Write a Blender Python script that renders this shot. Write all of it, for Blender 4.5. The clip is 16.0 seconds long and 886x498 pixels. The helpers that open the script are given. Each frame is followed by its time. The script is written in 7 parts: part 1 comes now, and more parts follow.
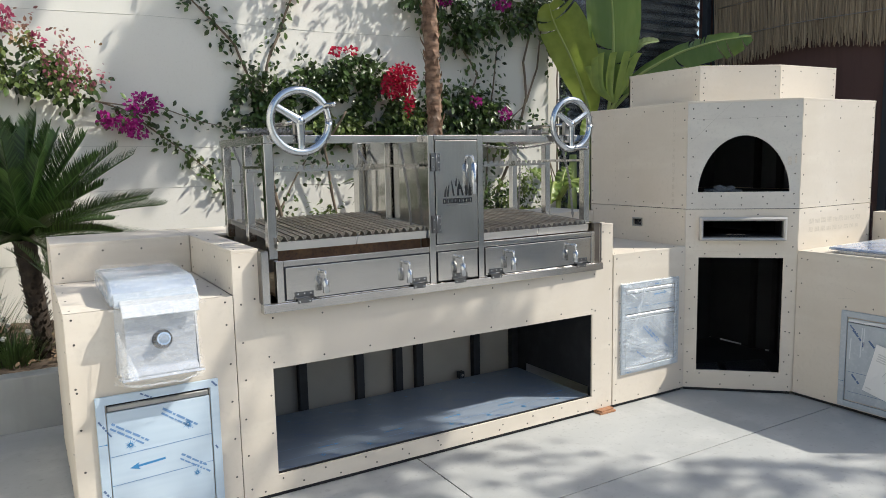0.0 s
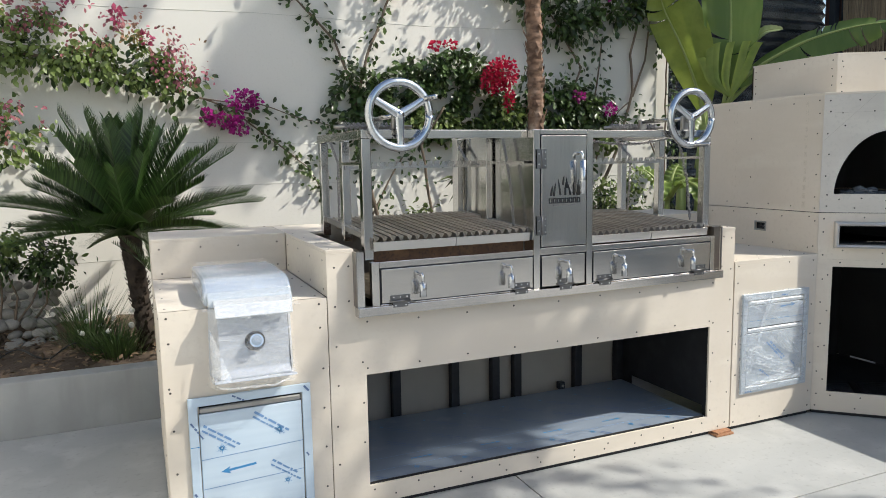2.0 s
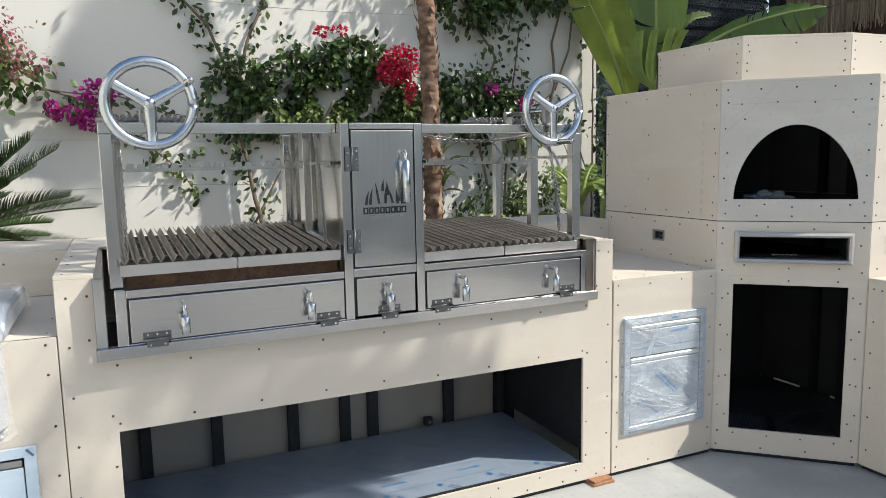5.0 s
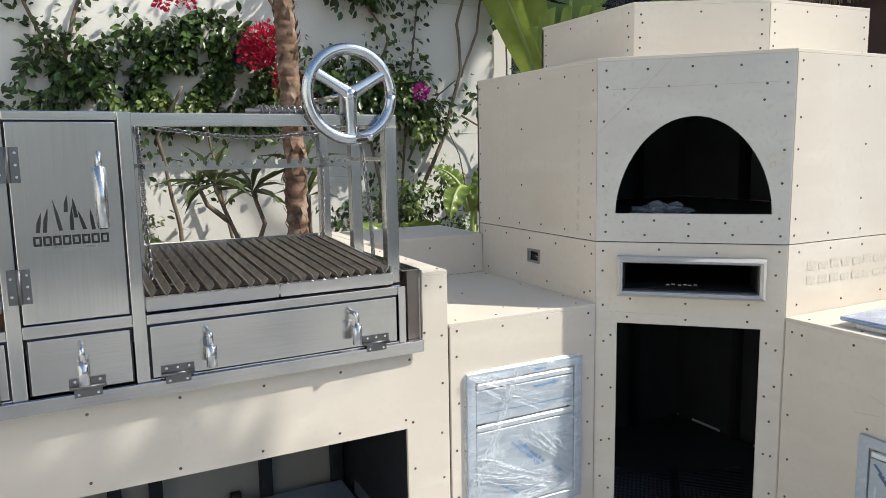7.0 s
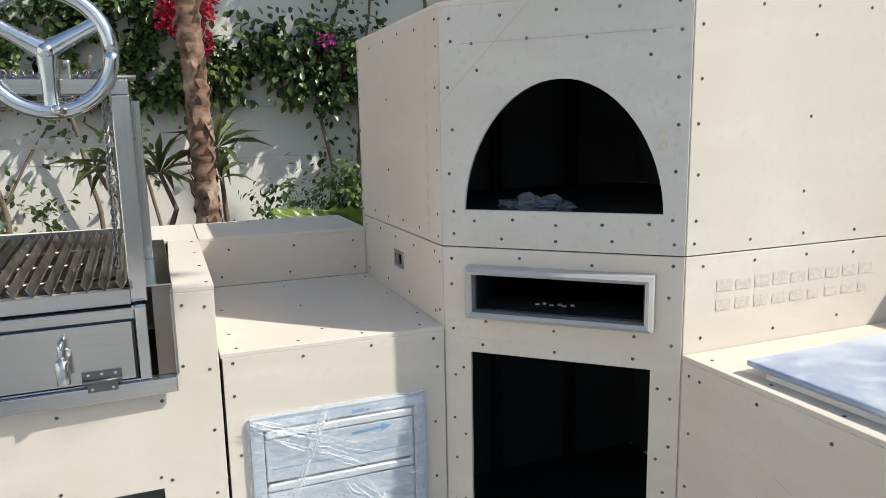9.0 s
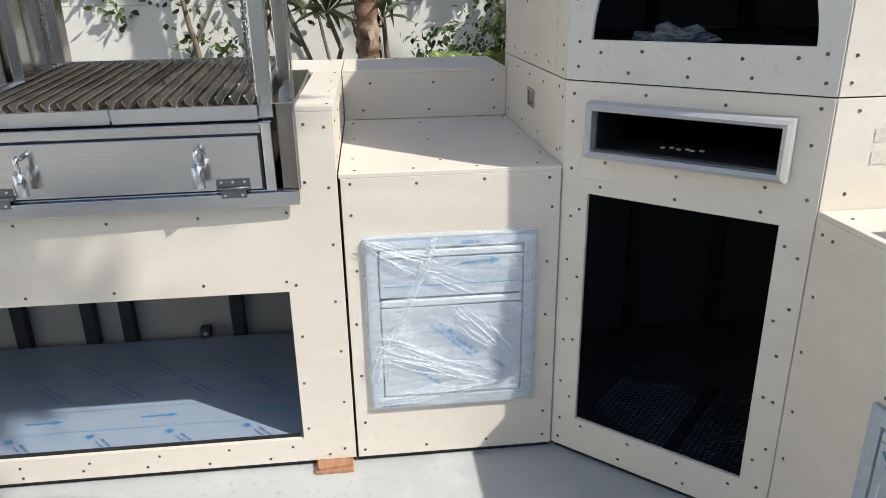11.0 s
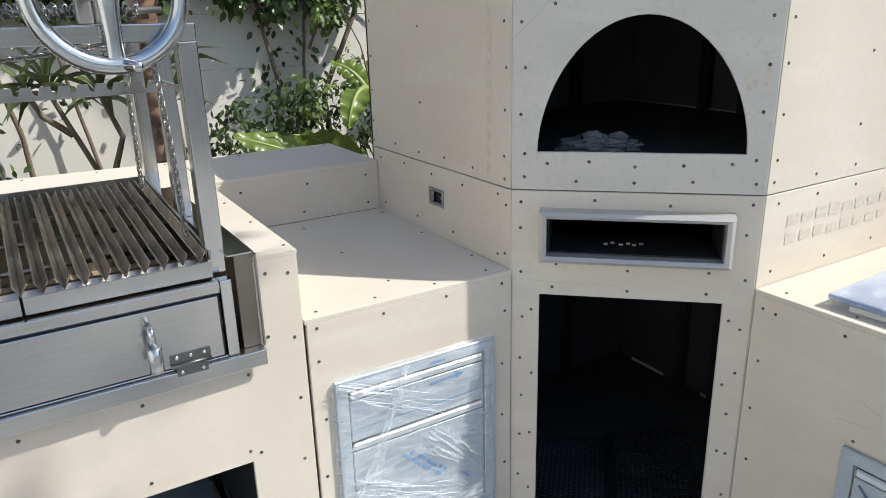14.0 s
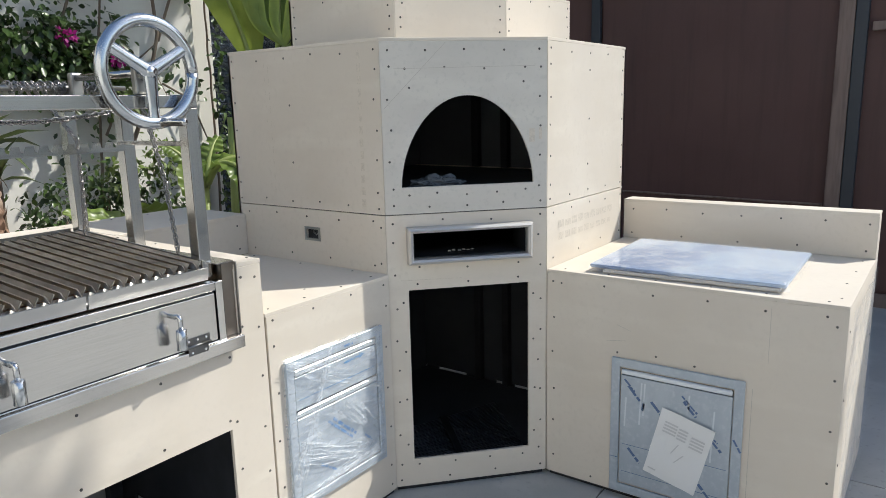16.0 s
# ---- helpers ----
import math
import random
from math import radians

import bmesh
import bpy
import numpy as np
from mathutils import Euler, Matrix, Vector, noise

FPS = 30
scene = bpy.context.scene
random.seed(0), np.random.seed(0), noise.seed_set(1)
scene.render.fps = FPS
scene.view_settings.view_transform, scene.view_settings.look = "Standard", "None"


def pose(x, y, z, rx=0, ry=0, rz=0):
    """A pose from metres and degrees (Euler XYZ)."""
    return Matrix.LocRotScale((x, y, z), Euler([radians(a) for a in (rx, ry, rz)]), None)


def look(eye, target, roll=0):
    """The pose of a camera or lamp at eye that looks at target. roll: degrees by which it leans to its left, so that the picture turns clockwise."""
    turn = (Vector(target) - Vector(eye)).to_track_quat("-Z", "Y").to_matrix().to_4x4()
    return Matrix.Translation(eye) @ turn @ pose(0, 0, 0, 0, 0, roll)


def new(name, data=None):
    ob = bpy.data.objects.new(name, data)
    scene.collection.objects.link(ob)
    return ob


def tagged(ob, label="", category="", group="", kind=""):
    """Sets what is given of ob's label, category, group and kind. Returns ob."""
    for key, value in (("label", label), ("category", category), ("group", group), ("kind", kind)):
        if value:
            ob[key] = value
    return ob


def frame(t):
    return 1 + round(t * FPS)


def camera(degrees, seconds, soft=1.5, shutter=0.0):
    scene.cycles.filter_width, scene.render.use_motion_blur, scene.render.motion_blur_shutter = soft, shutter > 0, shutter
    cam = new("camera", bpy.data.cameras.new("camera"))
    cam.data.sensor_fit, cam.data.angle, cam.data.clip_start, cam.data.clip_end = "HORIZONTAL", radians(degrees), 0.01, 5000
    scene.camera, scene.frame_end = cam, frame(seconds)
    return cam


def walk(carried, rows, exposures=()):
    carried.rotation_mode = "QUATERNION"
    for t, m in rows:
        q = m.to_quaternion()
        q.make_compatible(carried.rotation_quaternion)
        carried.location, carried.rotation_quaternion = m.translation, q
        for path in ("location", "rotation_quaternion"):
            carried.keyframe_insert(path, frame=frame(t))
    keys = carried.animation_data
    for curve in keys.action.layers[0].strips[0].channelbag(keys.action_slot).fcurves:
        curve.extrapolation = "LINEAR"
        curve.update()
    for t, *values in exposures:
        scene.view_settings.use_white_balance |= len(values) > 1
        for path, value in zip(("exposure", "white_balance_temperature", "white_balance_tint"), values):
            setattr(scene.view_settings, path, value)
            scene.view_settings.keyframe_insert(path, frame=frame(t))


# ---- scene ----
cam = camera(64.1, 16.0, soft=0.8)
PATH = [
    (0, (0.045, -0.023, 1.471), (1.057, 1.684, 1.222), -1.2),
    (0.5, (0.076, -0.024, 1.463), (0.987, 1.739, 1.213), -1.1),
    (1, (0.083, 0.034, 1.481), (0.912, 1.836, 1.232), -1.0),
    (1.5, (0.067, 0.137, 1.473), (0.863, 1.955, 1.224), -1.0),
    (2, (0.103, 0.186, 1.464), (0.885, 2.01, 1.215), -1.0),
    (2.5, (0.151, 0.186, 1.459), (0.936, 2.009, 1.21), -1.1),
    (3, (0.254, 0.205, 1.464), (1.068, 2.015, 1.212), -1.2),
    (3.5, (0.399, 0.242, 1.465), (1.23, 2.044, 1.214), -1.3),
    (6, (1.411, 0.703, 1.458), (2.233, 2.508, 1.198), -0.9),
    (6.5, (1.634, 0.845, 1.464), (2.48, 2.638, 1.199), -0.9),
    (7, (1.891, 0.917, 1.479), (2.786, 2.684, 1.203), -1.0),
    (7.5, (2.178, 0.992, 1.484), (3.088, 2.752, 1.208), -1.1),
    (8, (2.449, 1.107, 1.459), (3.348, 2.87, 1.17), -1.1),
    (8.2, (2.548, 1.146, 1.467), (3.444, 2.909, 1.163), -1.1),
    (10.3, (2.994, 1.094, 1.453), (3.263, 3.033, 1.039), -0.8),
    (10.5, (2.997, 1.091, 1.43), (3.244, 3.021, 0.968), -0.8),
    (11, (3.017, 1.087, 1.376), (3.205, 2.953, 0.681), -1.0),
    (11.5, (3.021, 1.096, 1.376), (3.18, 2.903, 0.534), -1.2),
    (12, (2.983, 1.157, 1.426), (3.134, 2.946, 0.546), -1.3),
    (12.5, (2.908, 1.257, 1.47), (3.092, 3.04, 0.583), -1.3),
    (13, (2.799, 1.306, 1.505), (3.131, 3.07, 0.624), -1.4),
    (13.5, (2.605, 1.351, 1.549), (3.242, 3.067, 0.743), -1.4),
    (14, (2.428, 1.443, 1.595), (3.399, 3.074, 0.963), -1.5),
    (14.5, (2.233, 1.495, 1.607), (3.535, 2.934, 1.124), -1.4),
    (15, (2.006, 1.406, 1.585), (3.486, 2.686, 1.171), -1.3),
    (15.5, (1.76, 1.304, 1.569), (3.308, 2.507, 1.172), -1.4),
    (16, (1.524, 1.211, 1.543), (3.11, 2.363, 1.147), -1.4),
]
walk(cam, [(t, look(eye, target, roll)) for t, eye, target, roll in PATH],
     exposures=[(0.0, 0.49, 6500, 8), (4.0, 0.50, 6480, 8), (7.0, 0.62, 6430, 8), (8.2, 0.57, 6430, 8), (11.0, 0.60, 6300, 8), (16.0, 0.57, 6330, 8)])

# ---------------------------------------------------------------- light
SUN = Vector((0.7205, -0.501, 0.895)).normalized()
world = bpy.data.worlds.new("sky")
scene.world = world
world.use_nodes = True
wn = world.node_tree
sky = wn.nodes.new("ShaderNodeTexSky")
sky.sky_type = "NISHITA"
sky.sun_disc = False
sky.dust_density, sky.air_density = 1.6, 1.1
sky.sun_elevation = math.asin(SUN.z)
sky.sun_rotation = math.atan2(SUN.x, SUN.y)
wn.links.new(sky.outputs[0], wn.nodes["Background"].inputs[0])
wn.nodes["Background"].inputs[1].default_value = 0.118
sun = new("sun", bpy.data.lights.new("sun", "SUN"))
sun.data.energy, sun.data.angle, sun.data.color = 3.2, radians(0.55), (1.0, 0.95, 0.87)
sun.matrix_basis = look((6, -4, 8), Vector((6, -4, 8)) - SUN)


# ---------------------------------------------------------------- materials
def mat(name, base=(0.5, 0.5, 0.5), rough=0.6, metal=0.0, var=(), bump=(), rough_var=None, random_tint=0.0, island=0.0, spec=0.5,
        back=None):
    """var: (scale vector or number, colour, low, high, detail) noise layers; bump: (scale, strength, distance)."""
    m = bpy.data.materials.new(name)
    m.use_nodes = True
    nt = m.node_tree
    N, L = nt.nodes, nt.links
    p = N["Principled BSDF"]
    p.inputs["Base Color"].default_value = (*base, 1)
    p.inputs["Roughness"].default_value = rough
    p.inputs["Metallic"].default_value = metal
    p.inputs["Specular IOR Level"].default_value = spec
    tc = N.new("ShaderNodeTexCoord")

    def noise_at(scale, detail=3.0):
        mp = N.new("ShaderNodeMapping")
        mp.inputs["Scale"].default_value = scale if hasattr(scale, "__len__") else (scale,) * 3
        L.new(tc.outputs["Object"], mp.inputs["Vector"])
        n = N.new("ShaderNodeTexNoise")
        n.inputs["Scale"].default_value = 1.0
        n.inputs["Detail"].default_value = detail
        L.new(mp.outputs[0], n.inputs["Vector"])
        return n.outputs["Fac"]

    col = None
    for scale, colour, lo, hi, detail in var:
        r = N.new("ShaderNodeMapRange")
        r.inputs["From Min"].default_value, r.inputs["From Max"].default_value = lo, hi
        L.new(noise_at(scale, detail), r.inputs["Value"])
        mx = N.new("ShaderNodeMix")
        mx.data_type = "RGBA"
        L.new(r.outputs[0], mx.inputs["Factor"])
        if col is None:
            mx.inputs["A"].default_value = (*base, 1)
        else:
            L.new(col, mx.inputs["A"])
        mx.inputs["B"].default_value = (*colour, 1)
        col = mx.outputs["Result"]
    if random_tint or island:
        src = N.new("ShaderNodeObjectInfo").outputs["Random"] if random_tint else N.new("ShaderNodeNewGeometry").outputs["Random Per Island"]
        k = random_tint or island
        r = N.new("ShaderNodeMapRange")
        r.inputs["To Min"].default_value, r.inputs["To Max"].default_value = 1 - k, 1 + k
        L.new(src, r.inputs["Value"])
        hs = N.new("ShaderNodeHueSaturation")
        L.new(r.outputs[0], hs.inputs["Value"])
        if col is None:
            hs.inputs["Color"].default_value = (*base, 1)
        else:
            L.new(col, hs.inputs["Color"])
        col = hs.outputs[0]
    if col is not None:
        L.new(col, p.inputs["Base Color"])
    if rough_var:
        scale, lo, hi = rough_var
        r = N.new("ShaderNodeMapRange")
        r.inputs["From Min"].default_value, r.inputs["From Max"].default_value = 0.3, 0.7
        r.inputs["To Min"].default_value, r.inputs["To Max"].default_value = lo, hi
        L.new(noise_at(scale), r.inputs["Value"])
        L.new(r.outputs[0], p.inputs["Roughness"])
    last = None
    for scale, strength, dist in bump:
        b = N.new("ShaderNodeBump")
        b.inputs["Strength"].default_value, b.inputs["Distance"].default_value = strength, dist
        L.new(noise_at(scale, 4.0), b.inputs["Height"])
        if last is not None:
            L.new(last, b.inputs["Normal"])
        last = b.outputs[0]
    if last is not None:
        L.new(last, p.inputs["Normal"])
    if back:
        tr = N.new("ShaderNodeBsdfTranslucent")
        if col is not None:
            L.new(col, tr.inputs[0])
        else:
            tr.inputs[0].default_value = (*base, 1)
        ms = N.new("ShaderNodeMixShader")
        ms.inputs[0].default_value = back
        out = N["Material Output"]
        L.new(p.outputs[0], ms.inputs[1])
        L.new(tr.outputs[0], ms.inputs[2])
        L.new(ms.outputs[0], out.inputs[0])
    return m


def wrap_mat(name, base, low, high, scale):
    """Clear stretch film: mostly see-through, with milky creases."""
    m = mat(name, base, 0.09, bump=[(scale, 0.8, 0.010), (scale * 0.3 if not hasattr(scale, "__len__") else tuple(s * 0.3 for s in scale), 0.4, 0.02)])
    nt = m.node_tree
    N, L = nt.nodes, nt.links
    p, out = N["Principled BSDF"], N["Material Output"]
    tc = N.new("ShaderNodeTexCoord")
    mp = N.new("ShaderNodeMapping")
    mp.inputs["Scale"].default_value = scale if hasattr(scale, "__len__") else (scale,) * 3
    L.new(tc.outputs["Object"], mp.inputs["Vector"])
    n = N.new("ShaderNodeTexNoise")
    n.inputs["Scale"].default_value, n.inputs["Detail"].default_value = 1.0, 5.0
    n.inputs["Distortion"].default_value = 1.5
    L.new(mp.outputs[0], n.inputs["Vector"])
    r = N.new("ShaderNodeMapRange")
    r.inputs["From Min"].default_value, r.inputs["From Max"].default_value = 0.4, 0.75
    r.inputs["To Min"].default_value, r.inputs["To Max"].default_value = low, high
    L.new(n.outputs["Fac"], r.inputs["Value"])
    ms = N.new("ShaderNodeMixShader")
    tr = N.new("ShaderNodeBsdfTransparent")
    L.new(r.outputs[0], ms.inputs[0])
    L.new(tr.outputs[0], ms.inputs[1])
    L.new(p.outputs[0], ms.inputs[2])
    # the film's own shine, also where it is clear
    gl = N.new("ShaderNodeBsdfGlossy")
    gl.inputs["Color"].default_value = (0.09, 0.09, 0.09, 1)
    gl.inputs["Roughness"].default_value = 0.12
    L.new(p.inputs["Normal"].links[0].from_socket, gl.inputs["Normal"])
    ad = N.new("ShaderNodeAddShader")
    L.new(ms.outputs[0], ad.inputs[0])
    L.new(gl.outputs[0], ad.inputs[1])
    L.new(ad.outputs[0], out.inputs[0])
    return m


BOARD = mat("cement_board", (0.70, 0.632, 0.54), 0.82,
            var=[(1.6, (0.63, 0.56, 0.46), 0.42, 0.75, 4), ((2, 2, 9), (0.74, 0.68, 0.58), 0.5, 0.8, 5), (45, (0.655, 0.59, 0.50), 0.52, 0.8, 4), ((0.8, 0.8, 0.35), (0.66, 0.60, 0.52), 0.45, 0.7, 5)],
            bump=[(160, 0.08, 0.002), (14, 0.05, 0.004)], random_tint=0.03)
BOARD_GREY = mat("scuffed_board", (0.64, 0.60, 0.535), 0.85,
                 var=[(2.2, (0.55, 0.515, 0.455), 0.4, 0.75, 5), ((3, 3, 10), (0.70, 0.66, 0.58), 0.5, 0.8, 5), (60, (0.56, 0.53, 0.47), 0.54, 0.8, 4)],
                 bump=[(150, 0.08, 0.002)])
STAMP = mat("faded_ink", (0.585, 0.525, 0.44), 0.9, var=[(90, (0.68, 0.61, 0.51), 0.4, 0.62, 4)])
SCREW = mat("screw_zinc", (0.12, 0.11, 0.10), 0.5, 0.6, random_tint=0.4)
STEEL = mat("brushed_steel", (0.59, 0.575, 0.555), 0.2, 1.0, rough_var=((3, 3, 3), 0.13, 0.22),
            var=[((4, 40, 300), (0.54, 0.525, 0.505), 0.4, 0.65, 3)],
            bump=[((6, 60, 420), 0.04, 0.001)])
STEEL_V = mat("brushed_steel_upright", (0.63, 0.62, 0.60), 0.2, 1.0, rough_var=((4, 4, 4), 0.11, 0.20),
              var=[((300, 300, 5), (0.59, 0.58, 0.56), 0.4, 0.65, 3),],
              bump=[((400, 400, 6), 0.04, 0.001)])
STEEL_DULL = mat("steel_heat_worn", (0.40, 0.39, 0.37), 0.38, 1.0, rough_var=((8, 8, 8), 0.3, 0.5),
                 var=[(9, (0.30, 0.27, 0.24), 0.45, 0.75, 4)], bump=[(40, 0.04, 0.002)])
CHROME = mat("polished_steel", (0.70, 0.71, 0.72), 0.16, 1.0, rough_var=((20, 20, 20), 0.12, 0.24), bump=[(30, 0.02, 0.002)])
WHEEL = mat("cast_aluminium", (0.60, 0.62, 0.64), 0.2, 1.0, rough_var=((25, 25, 25), 0.14, 0.28), var=[(12, (0.52, 0.54, 0.56), 0.4, 0.75, 4)], bump=[(60, 0.05, 0.002)])
SATIN = mat("satin_steel_frame", (0.58, 0.57, 0.55), 0.38, 1.0, rough_var=((12, 12, 12), 0.32, 0.46))
GRATE = mat("grate_steel", (0.52, 0.48, 0.43), 0.3, 1.0, var=[(14, (0.31, 0.25, 0.19), 0.45, 0.78, 4)], rough_var=((30, 8, 30), 0.28, 0.5), random_tint=0.15)
RUST = mat("rusty_firebox", (0.16, 0.09, 0.055), 0.85, var=[(18, (0.26, 0.15, 0.08), 0.4, 0.7, 5), (90, (0.09, 0.06, 0.05), 0.5, 0.75, 3)], bump=[(60, 0.3, 0.004)])
FIREBRICK = mat("scorched_firebrick", (0.40, 0.31, 0.19), 0.9, var=[(7, (0.24, 0.17, 0.10), 0.42, 0.68, 5), (40, (0.48, 0.39, 0.26), 0.5, 0.75, 4)], bump=[(50, 0.2, 0.003)])
JACKET = mat("brown_tinged_steel", (0.24, 0.205, 0.175), 0.32, 1.0, rough_var=((8, 8, 8), 0.26, 0.42), var=[(6, (0.30, 0.27, 0.24), 0.45, 0.75, 4)])
CHAIN = mat("chain_steel", (0.34, 0.33, 0.32), 0.32, 1.0)
HINGE = mat("hinge_steel", (0.19, 0.19, 0.19), 0.36, 1.0, rough_var=((30, 30, 30), 0.28, 0.5))
BLACK = mat("black_frame_steel", (0.022, 0.023, 0.026), 0.55, 0.3, var=[(12, (0.04, 0.04, 0.045), 0.45, 0.8, 4)], bump=[(80, 0.05, 0.002)])
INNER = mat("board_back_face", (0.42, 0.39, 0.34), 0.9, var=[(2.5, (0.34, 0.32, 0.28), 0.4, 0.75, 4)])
# Recess shade put into the lining colours, deeper in the storage than the oven.
SHADE_INNER = mat("shaded_inner_dark", (0.045, 0.048, 0.054), 0.9, var=[(3, (0.034, 0.036, 0.042), 0.4, 0.7, 4)])
OVEN_INNER = mat("shaded_oven_lining", (0.12, 0.125, 0.135), 0.9, var=[(3, (0.09, 0.094, 0.104), 0.4, 0.7, 4)])
EMBLEM = mat("dark_etched_metal", (0.03, 0.03, 0.03), 0.5, 0.4)
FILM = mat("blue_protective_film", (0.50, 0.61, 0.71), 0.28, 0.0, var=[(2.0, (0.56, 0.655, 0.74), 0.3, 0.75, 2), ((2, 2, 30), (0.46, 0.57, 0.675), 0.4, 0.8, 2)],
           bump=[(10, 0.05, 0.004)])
# Shelf copy of the blue film, darkened for the shade under the grill.
FILM_SHELF = mat("shaded_blue_shelf_film", (0.36, 0.43, 0.525), 0.27, 0.2, var=[(1.1, (0.31, 0.375, 0.46), 0.3, 0.75, 2), (9, (0.40, 0.46, 0.54), 0.55, 0.75, 4)], bump=[(5, 0.03, 0.006)])
FILM_GREY = mat("grey_film_steel", (0.46, 0.51, 0.555), 0.3, 0.15, var=[((16, 16, 2.5), (0.40, 0.45, 0.50), 0.3, 0.75, 2), (60, (0.52, 0.56, 0.60), 0.5, 0.8, 2)], bump=[((22, 22, 5), 0.08, 0.004)])
INK = mat("blue_print", (0.05, 0.24, 0.50), 0.4)
INK_PALE = mat("pale_blue_print", (0.15, 0.28, 0.50), 0.45)
INK_DARK = mat("dark_blue_print", (0.10, 0.16, 0.30), 0.45)
FILM_STREAK = mat("milky_film_streak", (0.62, 0.66, 0.69), 0.35)
LINE = mat("dark_door_gap", (0.03, 0.035, 0.045), 0.6)
HANDLE_LIGHT = mat("pale_aluminium", (0.74, 0.77, 0.80), 0.3, 0.5)
WRAP = wrap_mat("clear_stretch_film", (0.80, 0.84, 0.88), 0.05, 0.45, (7, 7, 26))
WRAP_LOOSE = wrap_mat("loose_clear_plastic", (0.84, 0.86, 0.88), 0.03, 0.34, 11)
BAG_FILM = wrap_mat("bag_film", (0.86, 0.88, 0.90), 0.0, 0.30, (22, 22, 60))
BURNER = mat("wrapped_burner_steel", (0.47, 0.49, 0.52), 0.3, 0.35, var=[(6, (0.40, 0.425, 0.46), 0.4, 0.75, 4)])
BURNER_HOOD = mat("blue_filmed_hood", (0.36, 0.42, 0.50), 0.22, 0.3, var=[((3, 9, 9), (0.47, 0.52, 0.58), 0.42, 0.66, 4)], bump=[((3, 14, 14), 0.12, 0.006)])
KNOB = mat("knob_black", (0.025, 0.025, 0.028), 0.3, 0.3)
PAPER = mat("white_paper", (0.80, 0.80, 0.79), 0.7, bump=[(25, 0.04, 0.002)])
PAPER_INK = mat("grey_print", (0.62, 0.62, 0.62), 0.8)
CONCRETE = mat("trowelled_concrete", (0.47, 0.475, 0.46), 0.62,
               var=[(0.9, (0.365, 0.37, 0.36), 0.4, 0.68, 5), (4.5, (0.53, 0.53, 0.51), 0.5, 0.75, 5), (35, (0.37, 0.37, 0.36), 0.58, 0.75, 4), (190, (0.46, 0.46, 0.45), 0.6, 0.8, 2)],
               rough_var=((3, 3, 3), 0.5, 0.75), bump=[(120, 0.06, 0.002), (9, 0.05, 0.004)], random_tint=0.03)
JOINT = mat("joint_filler", (0.16, 0.155, 0.145), 0.9, var=[(30, (0.10, 0.10, 0.09), 0.4, 0.7, 4)])
EARTH = mat("far_ground", (0.30, 0.28, 0.24), 0.9, var=[(0.4, (0.24, 0.23, 0.19), 0.4, 0.7, 5)])
STUCCO = mat("white_render", (0.76, 0.74, 0.68), 0.9,
             var=[(0.7, (0.70, 0.685, 0.63), 0.4, 0.7, 5), ((3, 3, 1.2), (0.72, 0.70, 0.635), 0.5, 0.75, 5), (50, (0.70, 0.68, 0.62), 0.55, 0.75, 3)],
             bump=[(70, 0.12, 0.004), (4, 0.06, 0.01)])
PLANTER = mat("planter_render", (0.39, 0.40, 0.39), 0.85, var=[(2, (0.28, 0.29, 0.285), 0.4, 0.68, 5), ((9, 9, 1.5), (0.33, 0.335, 0.325), 0.5, 0.72, 4)], bump=[(80, 0.12, 0.003)])
SOIL = mat("soil", (0.095, 0.07, 0.05), 0.95, var=[(3, (0.27, 0.19, 0.13), 0.52, 0.66, 5), (40, (0.07, 0.05, 0.035), 0.5, 0.7, 4)], bump=[(30, 0.6, 0.02)])
PEBBLE = mat("pale_stone", (0.30, 0.29, 0.265), 0.85, var=[(12, (0.25, 0.235, 0.21), 0.4, 0.7, 4)], bump=[(60, 0.15, 0.003)], random_tint=0.25)
FENCE = mat("brown_steel_sheet", (0.102, 0.054, 0.047), 0.6, 0.0, var=[(1.2, (0.124, 0.066, 0.057), 0.4, 0.75, 5), ((14, 14, 1.2), (0.084, 0.045, 0.040), 0.5, 0.8, 4)], rough_var=((2, 2, 2), 0.5, 0.7), spec=0.35)
FENCE_POST = mat("weathered_post", (0.23, 0.165, 0.135), 0.7, var=[((30, 30, 3), (0.15, 0.105, 0.085), 0.4, 0.7, 4)])
FENCE_DARK = mat("dark_post_paint", (0.03, 0.036, 0.045), 0.5)
REED = mat("dry_reed", (0.34, 0.26, 0.17), 0.85, var=[((20, 20, 2), (0.24, 0.175, 0.115), 0.4, 0.7, 4)], island=0.35)
ZINC = mat("corrugated_zinc", (0.48, 0.51, 0.54), 0.22, 0.9, var=[(3, (0.20, 0.23, 0.26), 0.4, 0.7, 4)])
TIMBER = mat("timber_shim", (0.42, 0.21, 0.11), 0.7, var=[((60, 6, 60), (0.30, 0.15, 0.08), 0.4, 0.7, 4)])
SOCKET = mat("socket_steel", (0.33, 0.34, 0.32), 0.4, 0.6)
LEAF = mat("vine_leaf", (0.050, 0.088, 0.025), 0.32, island=0.7, var=[(1.7, (0.088, 0.13, 0.034), 0.45, 0.7, 3)], back=0.22)
# Young leaf green, lightened to paint in foliage caught by the sun.
LEAF_LIGHT = mat("young_sunlit_leaf", (0.185, 0.245, 0.075), 0.4, island=0.5, back=0.4)
LEAF_RED = mat("reddish_leaf", (0.38, 0.13, 0.16), 0.45, island=0.5, var=[(3, (0.26, 0.21, 0.08), 0.45, 0.6, 3)], back=0.3)
BRACT_RED = mat("crimson_bract", (0.52, 0.012, 0.06), 0.6, island=0.35, back=0.35)
BRACT_PINK = mat("magenta_bract", (0.40, 0.02, 0.24), 0.6, island=0.35, back=0.35)
